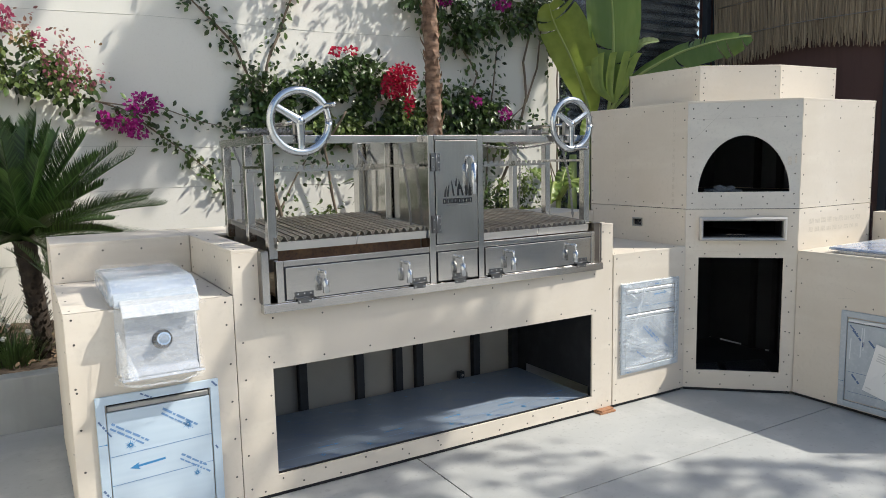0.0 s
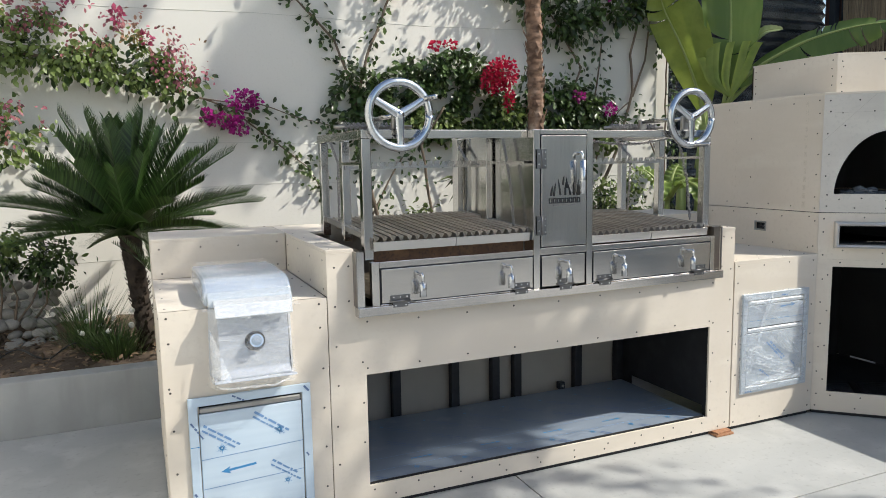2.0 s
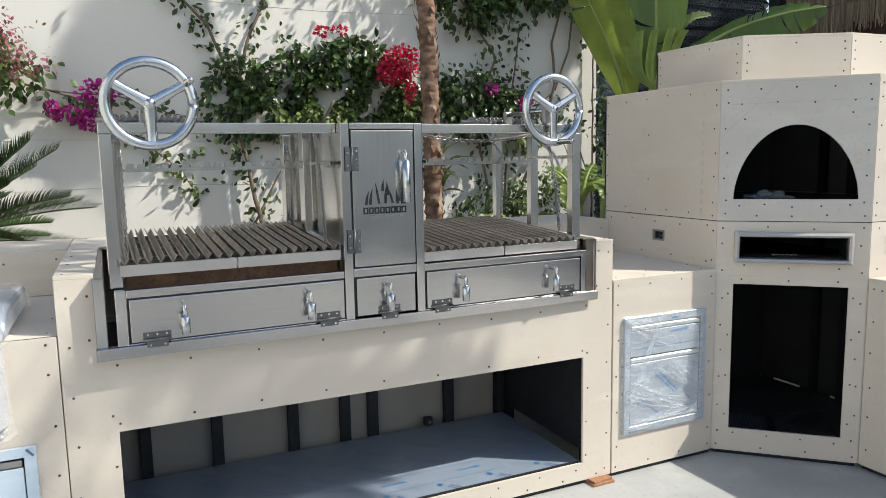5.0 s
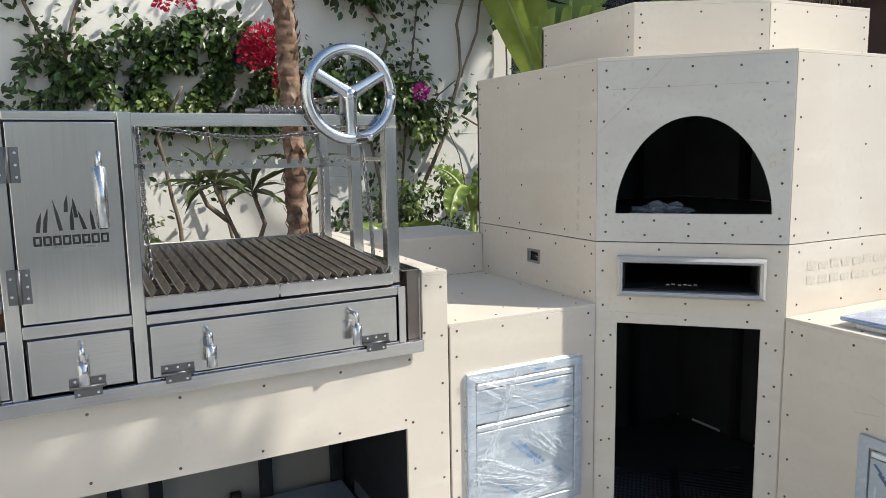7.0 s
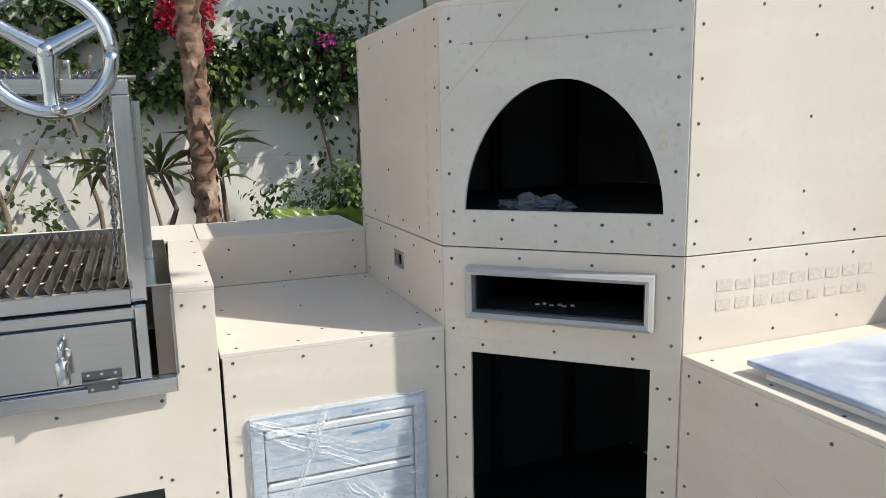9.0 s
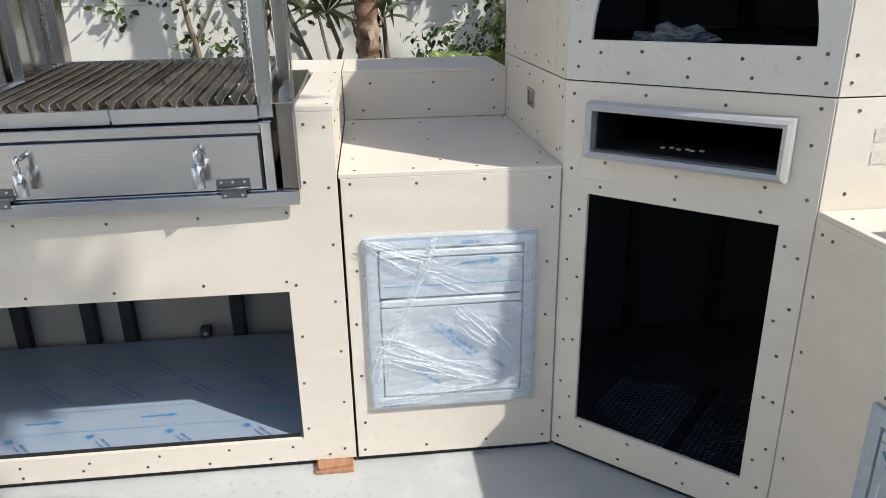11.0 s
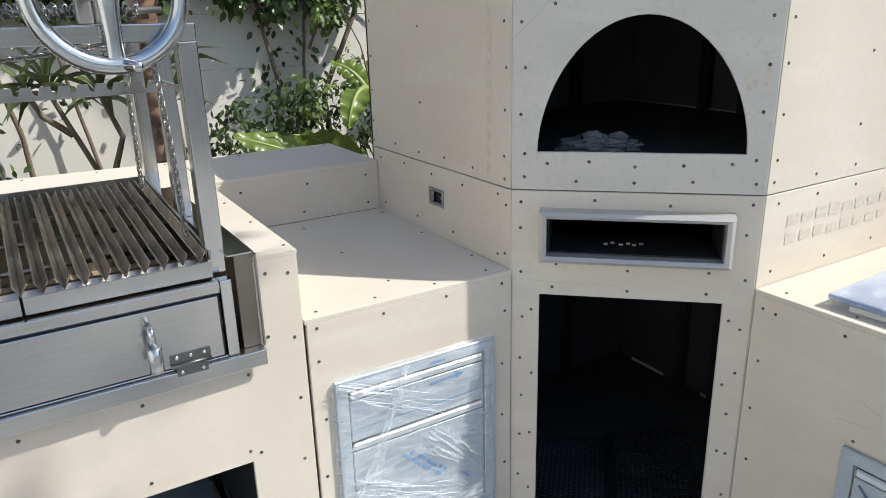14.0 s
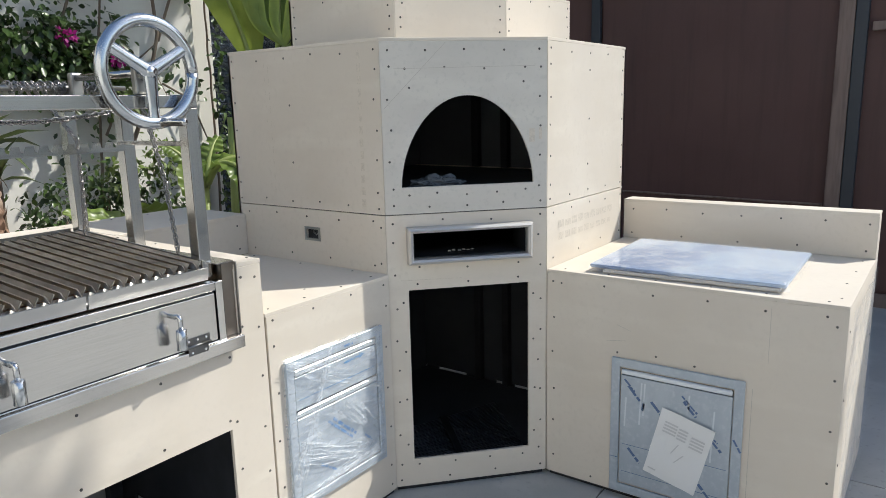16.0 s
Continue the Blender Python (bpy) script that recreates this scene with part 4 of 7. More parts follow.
# outer jacket: folded side plates with a lip on top
for s, xo, xi in (("left", 0.884, 0.914), ("right", 2.828, 2.790)):
    lo, hi = min(xo, xi), max(xo, xi)
    sbar("jacket_plate", (xo - 0.002, 2.915, 0.883), (xo + 0.002, 3.70, 1.104), STEEL_DULL, bevel=0)
    sbar("jacket_lip", (lo if s == "left" else 2.7695, 2.915 if s == "left" else 2.926, 1.1045), (hi, 3.70, 1.108), STEEL, bevel=0)
    if s == "left":
        sbar("jacket_face", (lo, 2.912, 0.883), (hi, 2.9145, 1.104), STEEL_V, bevel=0)
        sbar("jacket_inner", (xi - 0.002, 2.96, 0.883), (xi + 0.002, 3.70, 1.104), STEEL_DULL, bevel=0)
    else:
        sbar("jacket_face", (2.783, 2.926, 0.883), (hi, 2.9285, 1.104), JACKET, bevel=0)
        sbar("jacket_inner", (2.783, 2.9287, 0.883), (2.785, 3.70, 1.104), JACKET, bevel=0)
for xa, xb in ((0.943, 0.976), (2.742, 2.768)):
    sbar("stile", (xa, FY0, 0.8825), (xb, FY1, 1.062), STEEL_V)
for xa, xb in ((0.9762, 1.698), (2.0145, 2.7418)):
    sbar("top_rail", (xa, FY0, 1.036), (xb, FY1, 1.062))
    sbar("bottom_rail", (xa, FY0, 0.8825), (xb, FY1, 0.888))
    sbar("ember_plate", (xa + 0.004, 2.985, 0.89), (xb - 0.004, 2.99, 1.10), RUST, bevel=0)
    sbar("firebox", (xa + 0.004, 2.992, 0.885), (xb - 0.004, 3.66, 0.90), FIREBRICK, bevel=0, label="tan firebrick floor of the firebox")
    sbar("firebox_back", (xa + 0.004, 3.662, 0.885), (xb - 0.004, 3.668, 1.16), STEEL_DULL, bevel=0)
for xa, xb in ((1.6982, 1.732), (1.981, 2.0143)):
    sbar("cabinet_stile", (xa, FY0 - 0.003, 0.8825), (xb, FY1, 1.59), STEEL_V)
for za, zb in ((1.036, 1.068), (1.568, 1.59)):
    sbar("cabinet_rail", (1.7322, FY0 - 0.003, za), (1.9808, FY1, zb))
sbar("cabinet_side", (1.699, 2.9355, 0.89), (1.7015, 3.655, 1.586), STEEL_V, bevel=0)
sbar("cabinet_side", (2.0115, 2.9355, 0.89), (2.014, 3.655, 1.586), STEEL_V, bevel=0)
sbar("cabinet_back", (1.702, 3.652, 0.89), (2.011, 3.655, 1.586), STEEL_V, bevel=0)
sbar("cabinet_top", (1.699, 2.9355, 1.587), (2.014, 3.655, 1.5905), STEEL, bevel=0)
# guide channels beside the cabinet
for x, s in ((1.690, -1), (2.023, 1)):
    for y in (3.30, 3.62):
        lo = min(x, x + s * 0.032)
        sbar("guide_channel", (lo, y - 0.032, 1.10), (lo + 0.032, y + 0.032, 1.572), STEEL_V)
# corner posts, guide posts and top rails
for x, s in ((0.932, 1), (2.733, 1)):
    sbar("front_post", (x, 2.955, 1.064), (x + 0.04, 2.995, 1.555), STEEL_V)
    sbar("guide_post", (x + 0.022, 3.31, 1.108), (x + 0.06, 3.35, 1.555), STEEL_V)
    sbar("back_post", (x + 0.006, 3.61, 1.108), (x + 0.044, 3.65, 1.555), STEEL_V)
    sbar("side_rail", (x, 2.9952, 1.5555), (x + 0.04, 3.65, 1.5905))
    sbar("brace", (x + 0.014, 2.9955, 1.448), (x + 0.024, 3.309, 1.462), STEEL)
for xa, xb in ((0.932, 1.698), (2.0145, 2.773)):
    sbar("head_rail", (xa, 2.955, 1.5555), (xb, 2.995, 1.5905))

# notched rails for skewers
def notched(xa, xb, y, z):
    bm = bmesh.new()
    n = int((xb - xa) / 0.037)
    outline = [(xa, z - 0.030), (xb, z - 0.030)]
    st = (xb - xa) / n
    for k in range(n, 0, -1):
        a = xa + k * st
        outline += [(a, z), (a - st * 0.55, z), (a - st * 0.74, z - 0.019), (a - st * 0.95, z - 0.015)]
    outline.append((xa, z))
    return slab_bm(outline, [], 0.003, frame_of((0, y, 0), X, Z), 0)


for xa, xb, tie in ((0.965, 1.657, 1.664), (2.056, 2.754, 2.042)):
    part("skewer_rail", notched(xa, xb, 3.305, 1.460), STEEL, grill, "notched steel skewer rail")
    sbar("skewer_tie", (tie, 2.9365, 1.443), (tie + 0.006, 3.267, 1.455), STEEL, bevel=0)

# grates of V-shaped bars that drain to a gutter at the front
def vbar_mesh(length):
    bm = bmesh.new()
    prof = [(-0.0128, 0.010), (-0.0010, -0.013), (0.0010, -0.013), (0.0128, 0.010), (0.0104, 0.0112), (0, -0.0085), (-0.0104, 0.0112)]
    rings = [[bm.verts.new((a, y, b + (0.0 if y else 0.0))) for a, b in prof] for y in (0.0, length)]
    n = len(prof)
    for k in range(n):
        bm.faces.new((rings[0][k], rings[0][(k + 1) % n], rings[1][(k + 1) % n], rings[1][k]))
    bm.faces.new(rings[0][::-1])
    bm.faces.new(rings[1])
    return mesh_from("bar", bm, GRATE)


GRATES = []
VBAR = vbar_mesh(0.665)
TILT_G = math.atan2(0.040, 0.66)
for xa, xb, dz in ((0.965, 1.692, 0.036), (2.02, 2.735, 0.0)):
    grate = thing("grill_grate", ((xa + xb) / 2, 3.28, 1.07), "worn steel V-bar grate sloping to a front gutter", "grate", "grates of the grill")
    GRATES.append(grate)
    n = 20 if xa < 1 else 19
    for k in range(n):
        x = xa + 0.018 + (xb - xa - 0.036) * k / (n - 1) + (0.0015 if k >= n // 2 else -0.0015)
        piece("bar", VBAR, Matrix.Translation((x, 2.948, 1.110 + dz)) @ Matrix.Rotation(TILT_G + RNG.uniform(-0.002, 0.002), 4, "X"), grate)
    half = (xa + xb) / 2
    for ga, gb in ((xa, half - 0.003), (half + 0.003, xb)):
        bm = bmesh.new()
        g = frame_of((ga, 0, 0), Y, Z)
        prof = [(2.922, 1.103), (2.928, 1.067), (2.962, 1.067), (2.985, 1.094), (2.983, 1.097), (2.96, 1.072), (2.932, 1.072), (2.926, 1.104)]
        rings = [[bm.verts.new((x, a, b + dz)) for a, b in prof] for x in (ga, gb)]
        for k in range(len(prof)):
            bm.faces.new((rings[0][k], rings[0][(k + 1) % 8], rings[1][(k + 1) % 8], rings[1][k]))
        bm.faces.new(rings[0][::-1])
        bm.faces.new(rings[1])
        part("gutter", bm, SATIN, grate, "brushed steel drip gutter")
    for y in (3.10, 3.28, 3.46):
        part("cross_rod", bm_tube([(xa, y, 1.092 + dz + (y - 2.948) * 0.06), (xb, y, 1.092 + dz + (y - 2.948) * 0.06)], 0.006, 8), GRATE, grate)
    for x in (xa - 0.004, xb + 0.004):
        part("side_bar", bm_box((-0.003, 0.0, -0.012), (0.003, 0.665, 0.012), 0.001, Matrix.Translation((x, 2.948, 1.110 + dz)) @ Matrix.Rotation(TILT_G, 4, "X")), STEEL_DULL, grate)


def bent_handle(parent, x, ztop, zbot, name="handle"):
    """A rod bent out of the door and down into a round grip."""
    y0 = 2.9005
    pts = [(x, y0, ztop - 0.012)]
    for k in range(7):
        a = math.pi / 2 * k / 6
        pts.append((x, y0 - 0.020 - 0.022 * math.sin(a), ztop - 0.012 + 0.012 * math.sin(a) - 0.018 * (1 - math.cos(a))))
    pts.append((x, y0 - 0.043, ztop - 0.05))
    h = part(name, bm_tube(pts, 0.0068, 10), CHROME, parent, "polished steel handle", True)
    part("grip", bm_tube([(x, y0 - 0.043, ztop - 0.044), (x, y0 - 0.043, ztop - 0.045), (x, y0 - 0.041, zbot + 0.001), (x, y0 - 0.041, zbot)], [0.0115, 0.0145, 0.0145, 0.0128], 16), WHEEL, h)
    return h


def hinge(parent, x, z, w=0.085, h=0.05, upright=False):
    bm = bmesh.new()
    if upright:
        w, h = h, w
    y = 2.9008
    if upright:
        box(bm, (x - w / 2, y - 0.006, z - h / 2), (x - 0.004, y - 0.003, z + h / 2))
        box(bm, (x + 0.004, y - 0.003, z - h / 2), (x + w / 2, y, z + h / 2))
        tube(bm, [(x, y - 0.006, z - h / 2), (x, y - 0.006, z + h / 2)], 0.0055, 8)
    else:
        box(bm, (x - w / 2, y - 0.003, z + 0.004), (x + w / 2, y, z + h / 2))
        box(bm, (x - w / 2 + 0.01, y - 0.007, z - h / 2), (x + w / 2 - 0.01, y - 0.004, z - 0.004))
        tube(bm, [(x - w / 2, y - 0.006, z), (x + w / 2, y - 0.006, z)], 0.0055, 8)
    ob = part("hinge", bm, HINGE, parent, "dull steel butt hinge")
    for a, b in ((-0.34, 0.34), (0.0, 0.34), (0.34, 0.34), (-0.26, -0.34), (0.26, -0.34)):
        p = Vector((x + (b if upright else a) * w, y - (0.0065 if b < 0 else 0.003), z + (a if upright else b) * h))
        bm = bmesh.new()
        disc(bm, p, (0, -1, 0), 0.0045, 0.0025, 10, 0.001)
        part("rivet", bm, CHROME, ob)
    return ob


def drawer(xa, xb, za, zb, handles, hinges):
    d = part("drawer_front", bm_box((xa + 0.004, 2.9005, za + 0.003), (xb - 0.004, 2.912, zb - 0.003), 0.002), STEEL, grill, "brushed steel drawer front")
    part("gap", bm_box((xa - 0.001, 2.9121, za - 0.001), (xb + 0.001, 2.934, zb + 0.001)), LINE, d)
    for x in handles:
        bent_handle(d, x, 1.013, 0.912)
    for x in hinges:
        hinge(d, x, 0.897)
    return d


drawer(0.979, 1.697, 0.889, 1.034, (1.145, 1.56), (1.06, 1.632))
drawer(1.737, 1.976, 0.889, 1.034, (1.858,), (1.865,))
drawer(2.017, 2.737, 0.889, 1.034, (2.166, 2.585), (2.083, 2.660))
cab = part("cabinet_door", bm_box((1.737, 2.899, 1.073), (1.976, 2.911, 1.564), 0.002), STEEL_V, grill, "brushed steel cabinet door")
part("gap", bm_box((1.733, 2.9112, 1.069), (1.980, 2.934, 1.567)), LINE, cab)
h = part("handle", bm_tube([(1.931, 2.90, 1.483), (1.931, 2.876, 1.487), (1.931, 2.866, 1.475), (1.931, 2.862, 1.45)], 0.0068, 10), CHROME, cab, "polished steel handle", True)
part("grip", bm_tube([(1.931, 2.862, 1.452), (1.931, 2.862, 1.451), (1.931, 2.862, 1.305), (1.931, 2.862, 1.304)], [0.0115, 0.0142, 0.0142, 0.0125], 16), WHEEL, h)
hinge(cab, 1.737, 1.462, upright=True)
hinge(cab, 1.737, 1.168, upright=True)
# the maker's mark: flame slivers over a plain bar
m_c = frame_of((0, 2.8988, 0), X, Z)
flames = []
for a, b, ht, lean in ((1.782, 1.297, 0.05, 0.012), (1.797, 1.297, 0.062, 0.012), (1.832, 1.300, 0.078, -0.012), (1.846, 1.345, 0.042, 0.006), (1.857, 1.300, 0.06, 0.004), (1.868, 1.33, 0.05, -0.004),
                       (1.885, 1.300, 0.05, -0.012), (1.905, 1.298, 0.055, -0.004), (1.922, 1.297, 0.075, 0.008), (1.932, 1.297, 0.05, 0.002)):
    flames.append([(a, b), (a + 0.009, b), (a + 0.007 + lean * 0.5, b + ht * 0.55), (a + 0.003 + lean, b + ht), (a - 0.001 + lean * 0.4, b + ht * 0.5)])
for fl in flames:
    marks("flame_mark", cab, m_c, [fl], EMBLEM)
for k in range(8):
    a0, a1, b0, b1, t = 1.775 + k * 0.0212, 1.775 + k * 0.0212 + 0.0185, 1.264, 1.288, 0.0052
    marks("emblem_box", cab, m_c, [rect(a0, b0, a0 + t, b1), rect(a1 - t, b0, a1, b1), rect(a0 + t, b0, a1 - t, b0 + t), rect(a0 + t, b1 - t, a1 - t, b1)], EMBLEM)
marks("emblem_bar", cab, m_c, words(1.80, 1.254, 0.12, 0.005, 0, 3), STEEL_DULL)


# crank wheels with their shafts and chains
def chain(parent, pts, link=0.013):
    """A chain through points: alternately turned oval links, joined."""
    pts = [Vector(p) for p in pts]
    seg, bm = [], bmesh.new()
    for a, b in zip(pts, pts[1:]):
        n = max(1, round((b - a).length / link))
        seg += [(a.lerp(b, k / n), (b - a).normalized()) for k in range(n)]
    for i, (p, d) in enumerate(seg):
        u = d.orthogonal().normalized()
        u = Matrix.Rotation(math.pi / 2 * (i % 2) + 0.3, 3, d) @ u
        ring = []
        for k in range(8):
            t = 2 * math.pi * k / 8
            ring.append(p + d * (0.0115 * math.cos(t)) + u * (0.0068 * math.sin(t)))
        tube(bm, ring + [ring[0]], 0.0023, 4, cap=False)
    return part("chain", bm, CHAIN, parent, "steel lifting chain")


def crank(cx, handle_angle, xa, xb):
    cz, cy = 1.647, 2.928
    w = thing("crank_wheel", (cx, cy, cz), "polished metal hand wheel with three spokes and a crank handle", "wheel", "crank wheels")
    ring = [(cx + 0.130 * math.cos(t), cy, cz + 0.130 * math.sin(t)) for t in (2 * math.pi * k / 48 for k in range(49))]
    part("rim", bm_tube(ring, 0.0172, 14), WHEEL, w, "", True)
    for a in (90 + 180, 150, 30):
        d = Vector((math.cos(radians(a)), 0, math.sin(radians(a))))
        c = Vector((cx, cy - 0.003, cz))
        m = Matrix.Translation(c) @ Matrix((d, Vector((0, 1, 0)), d.cross(Vector((0, 1, 0))))).transposed().to_4x4()
        bm = bmesh.new()
        rows = [[bm.verts.new(m @ Vector((x, hy * math.cos(t), hz_ * math.sin(t)))) for t in (2 * math.pi * k / 12 for k in range(12))]
                for x, hy, hz_ in ((0.0, 0.012, 0.022), (0.03, 0.011, 0.0188), (0.08, 0.010, 0.0158), (0.112, 0.010, 0.0165), (0.128, 0.011, 0.021))]
        for p_, q_ in zip(rows, rows[1:]):
            for k in range(12):
                bm.faces.new((p_[k], p_[(k + 1) % 12], q_[(k + 1) % 12], q_[k]))
        part("spoke", bm, WHEEL, w, "", True)
    bm = bmesh.new()
    disc(bm, (cx, cy + 0.02, cz), (0, -1, 0), 0.023, 0.036, 24, 0.008)
    part("hub", bm, WHEEL, w, "", True)
    a = radians(handle_angle)
    hx, hz_ = cx + 0.130 * math.cos(a), cz + 0.130 * math.sin(a)
    part("crank_handle", bm_tube([(hx, cy + 0.012, hz_), (hx, cy - 0.02, hz_), (hx, cy - 0.022, hz_), (hx, cy - 0.105, hz_), (hx, cy - 0.108, hz_)], [0.0125, 0.0125, 0.0105, 0.0105, 0.008], 14), STEEL, w, "", True)
    part("axle", bm_tube([(cx, cy + 0.02, cz), (cx, 3.30, cz)], 0.010, 12), STEEL, w)
    for y in (2.975, 3.29):
        bm = bm_box((cx - 0.018, y - 0.012, 1.5912), (cx + 0.018, y + 0.012, 1.662), 0.006)
        part("bearing", bm, STEEL_DULL, w)
    part("bearing_foot", bm_box((cx - 0.05, 3.27, 1.585), (cx + 0.05, 3.34, 1.5908), 0.002), STEEL_DULL, w)
    # cross shaft with wound chain
    zs, ys = 1.620, 3.33
    part("cross_shaft", bm_tube([(xa, ys, zs), (xb, ys, zs)], 0.008, 12), STEEL_DULL, w)
    for x in (xa + 0.04, xb - 0.05):
        coil = [(x + 0.16 * (k / 60) * (1 if x < cx else -1) * 1.0, ys + 0.012 * math.cos(k * 0.75), zs + 0.012 * math.sin(k * 0.75)) for k in range(61)]
        chain(w, coil)
    return w


left_wheel = crank(1.088, 30, 0.93, 1.30)
right_wheel = crank(2.615, -82, 2.40, 2.79)
for xs, w in (((0.992, 1.668), left_wheel), ((2.045, 2.712), right_wheel)):
    for x in xs:
        chain(w, [(x, 3.13, 1.575), (x, 3.09, 1.47), (x, 3.05, 1.34), (x, 3.022, 1.135)])
        chain(w, [(x, 3.65, 1.58), (x, 3.55, 1.50), (x, 3.50, 1.46), (x, 3.505, 1.30), (x, 3.52, 1.15)])

chain(right_wheel, [(2.10 + 0.055 * k, 3.12, 1.556 - 0.028 * math.sin(math.pi * k / 10)) for k in range(11)])


# the whole grill stands a little askew in its notch, its western end further out
ASKEW = Matrix.Translation((1.85, 2.8875, 0)) @ Matrix.Rotation(0.02, 4, "Z") @ Matrix.Translation((-1.85, -2.90, 0))
for ob in (grill, left_wheel, right_wheel, *GRATES):
    ob.matrix_basis = ASKEW @ Matrix.Translation(ob.location)


# ---------------------------------------------------------------- access doors under film
def access_door(name, label, o, u, w, h, split=0.0, film=None, rail=None):
    """A framed steel door: flange frame, door leaf, gaps, pale top handle, printed film. o: its lower left corner."""
    film = film or FILM
    m = frame_of(o, u, Z)
    d = thing(name, o, label, "access door", "access doors")
    fw = 0.034
    part("frame", slab_bm(rect(0, 0, w, h), [rect(fw, fw, w - fw, h - fw)], 0.012, m @ Matrix.Translation((0, 0, 0.013)), 0.002), film, d)
    part("gap", slab_bm(rect(fw - 0.001, fw - 0.001, w - fw + 0.001, h - fw + 0.001), [], 0.003, m @ Matrix.Translation((0, 0, -0.012)), 0), LINE, d)
    leaves = [(fw + 0.006, h - fw - 0.006)] if not split else [(split + 0.003, h - fw - 0.006), (fw + 0.006, split - 0.003)]
    leaf_obs = []
    for b0, b1 in leaves:
        lf = part("door_leaf", slab_bm(rect(fw + 0.004, b0, w - fw - 0.004, b1 - 0.026), [], 0.014, m @ Matrix.Translation((0, 0, 0.009)), 0.002), film, d)
        part("handle", slab_bm(rect(fw + 0.006, b1 - 0.022, w - fw - 0.006, b1 - 0.001), [], 0.012, m @ Matrix.Translation((0, 0, 0.0125)), 0.004), rail or HANDLE_LIGHT, lf, "metal grip rail")
        leaf_obs.append((lf, b0, b1 - 0.026))
    return d, m, leaf_obs


d, m, lv = access_door("access_door", "steel access door under blue printed protective film", (0.222, F - 0.001, 0.036), X, 0.464, 0.555, 0.0, FILM, STEEL_DULL)
lf, b0, b1 = lv[0]
ml = m @ Matrix.Translation((0, 0, 0.009))
for k, (a, b) in enumerate(((0.05, 0.44), (0.24, 0.465), (0.30, 0.26), (0.08, 0.12), (0.27, 0.07))):
    prints(lf, ml, [("writing", words(a, b, 0.16, 0.0095, -36, k + 1)), ("writing", words(a - 0.006, b - 0.017, 0.145, 0.008, -36, k + 5))], INK_PALE, (0.042, b0, 0.42, b1))
prints(lf, ml, [("printed_arrow", arrow(0.24, 0.262, -0.135, 5)), ("printed_star", burst(0.115, 0.345, 0.024)), ("printed_star", burst(0.335, 0.385, 0.024)), ("printed_star", burst(0.13, 0.06, 0.019)), ("printed_star", burst(0.36, 0.17, 0.019))], INK)
prints(lf, ml, [("printed_line", [bar_at(0.04, 0.308, 0.386, 0.0022, 2.2)]), ("printed_line", [bar_at(0.04, 0.19, 0.386, 0.0022, 2.2)])], INK_PALE)
mf = m @ Matrix.Translation((0, 0, 0.013))
prints(d, mf, [("writing", words(0.004, 0.46, 0.08, 0.008, -58, 9)), ("writing", words(0.16, 0.545, 0.05, 0.008, -30, 4)), ("writing", words(0.435, 0.545, 0.045, 0.008, -50, 6)), ("writing", words(0.436, 0.27, 0.06, 0.008, -62, 7)),
               ("writing", words(0.004, 0.18, 0.06, 0.008, -58, 8))], INK_DARK, (0.001, 0.001, 0.463, 0.554))
prints(d, mf, [("printed_arrow", arrow(0.002, 0.365, 0.034, 0))], INK)

d, m, lv = access_door("drawer_door_unit", "steel drawer and door unit wrapped in clear stretch film", (2.984, F - 0.001, 0.194), X, 0.482, 0.541, 0.355, FILM_GREY)
lf, b0, b1 = lv[1]
ml = m @ Matrix.Translation((0, 0, 0.009))
prints(lf, ml, [("writing", words(0.20, 0.265, 0.15, 0.013, -42, 3)), ("writing", words(0.175, 0.265, 0.16, 0.010, -42, 5)), ("writing", words(0.13, 0.12, 0.09, 0.010, -35, 8)), ("writing", words(0.36, 0.14, 0.05, 0.009, -42, 2))],
       INK_PALE, (0.042, b0, 0.445, b1))
prints(lv[0][0], ml, [("printed_arrow", arrow(0.27, 0.455, 0.11, 3)), ("printed_line", [bar_at(0.05, 0.392, 0.38, 0.002, 0)])], INK)
prints(d, m @ Matrix.Translation((0, 0, 0.013)), [("writing", words(0.27, 0.515, 0.05, 0.008, 0, 2)), ("writing", words(0.03, 0.008, 0.05, 0.007, 0, 4))], INK_PALE)


def stretch_film(o, u, w, h, out, seed, bands):
    """Taut clear film over a door: a wrinkled sheet that wraps over the edges, and twisted bands across it."""
    m = frame_of(o, u, Z)
    bm = bmesh.new()
    nu, nv = 60, 60
    grid = []
    for j in range(nv + 1):
        row = []
        for i in range(nu + 1):
            a, b = i / nu, j / nv
            edge = min(a, 1 - a, b, 1 - b)
            t = a * 0.8 + b * 1.6
            wr = abs(noise.noise(Vector((t * 9 + seed, (a - b) * 2.0, seed)))) * 0.007 + abs(noise.noise(Vector((a * 5 + b * 22, a * 3, seed + 5)))) * 0.004
            d = out * min(1.0, edge * 14) ** 0.5 + wr * min(1, edge * 20 + 0.15)
            row.append(bm.verts.new(m @ Vector((-0.006 + a * (w + 0.012) + 0.006 * noise.noise(Vector((0, b * 6, seed))) * (1 if i in (0, nu) else 0), -0.006 + b * (h + 0.012), 0.002 + d))))
        grid.append(row)
    for j in range(nv):
        for i in range(nu):
            bm.faces.new((grid[j][i], grid[j][i + 1], grid[j + 1][i + 1], grid[j + 1][i])).smooth = True
    return bm, m


bm, mw = stretch_film((2.984, F - 0.001, 0.194), X, 0.482, 0.541, 0.0155, 3.0, ())
part("stretch_film", bm, WRAP, d, "clear stretch film with milky creases")


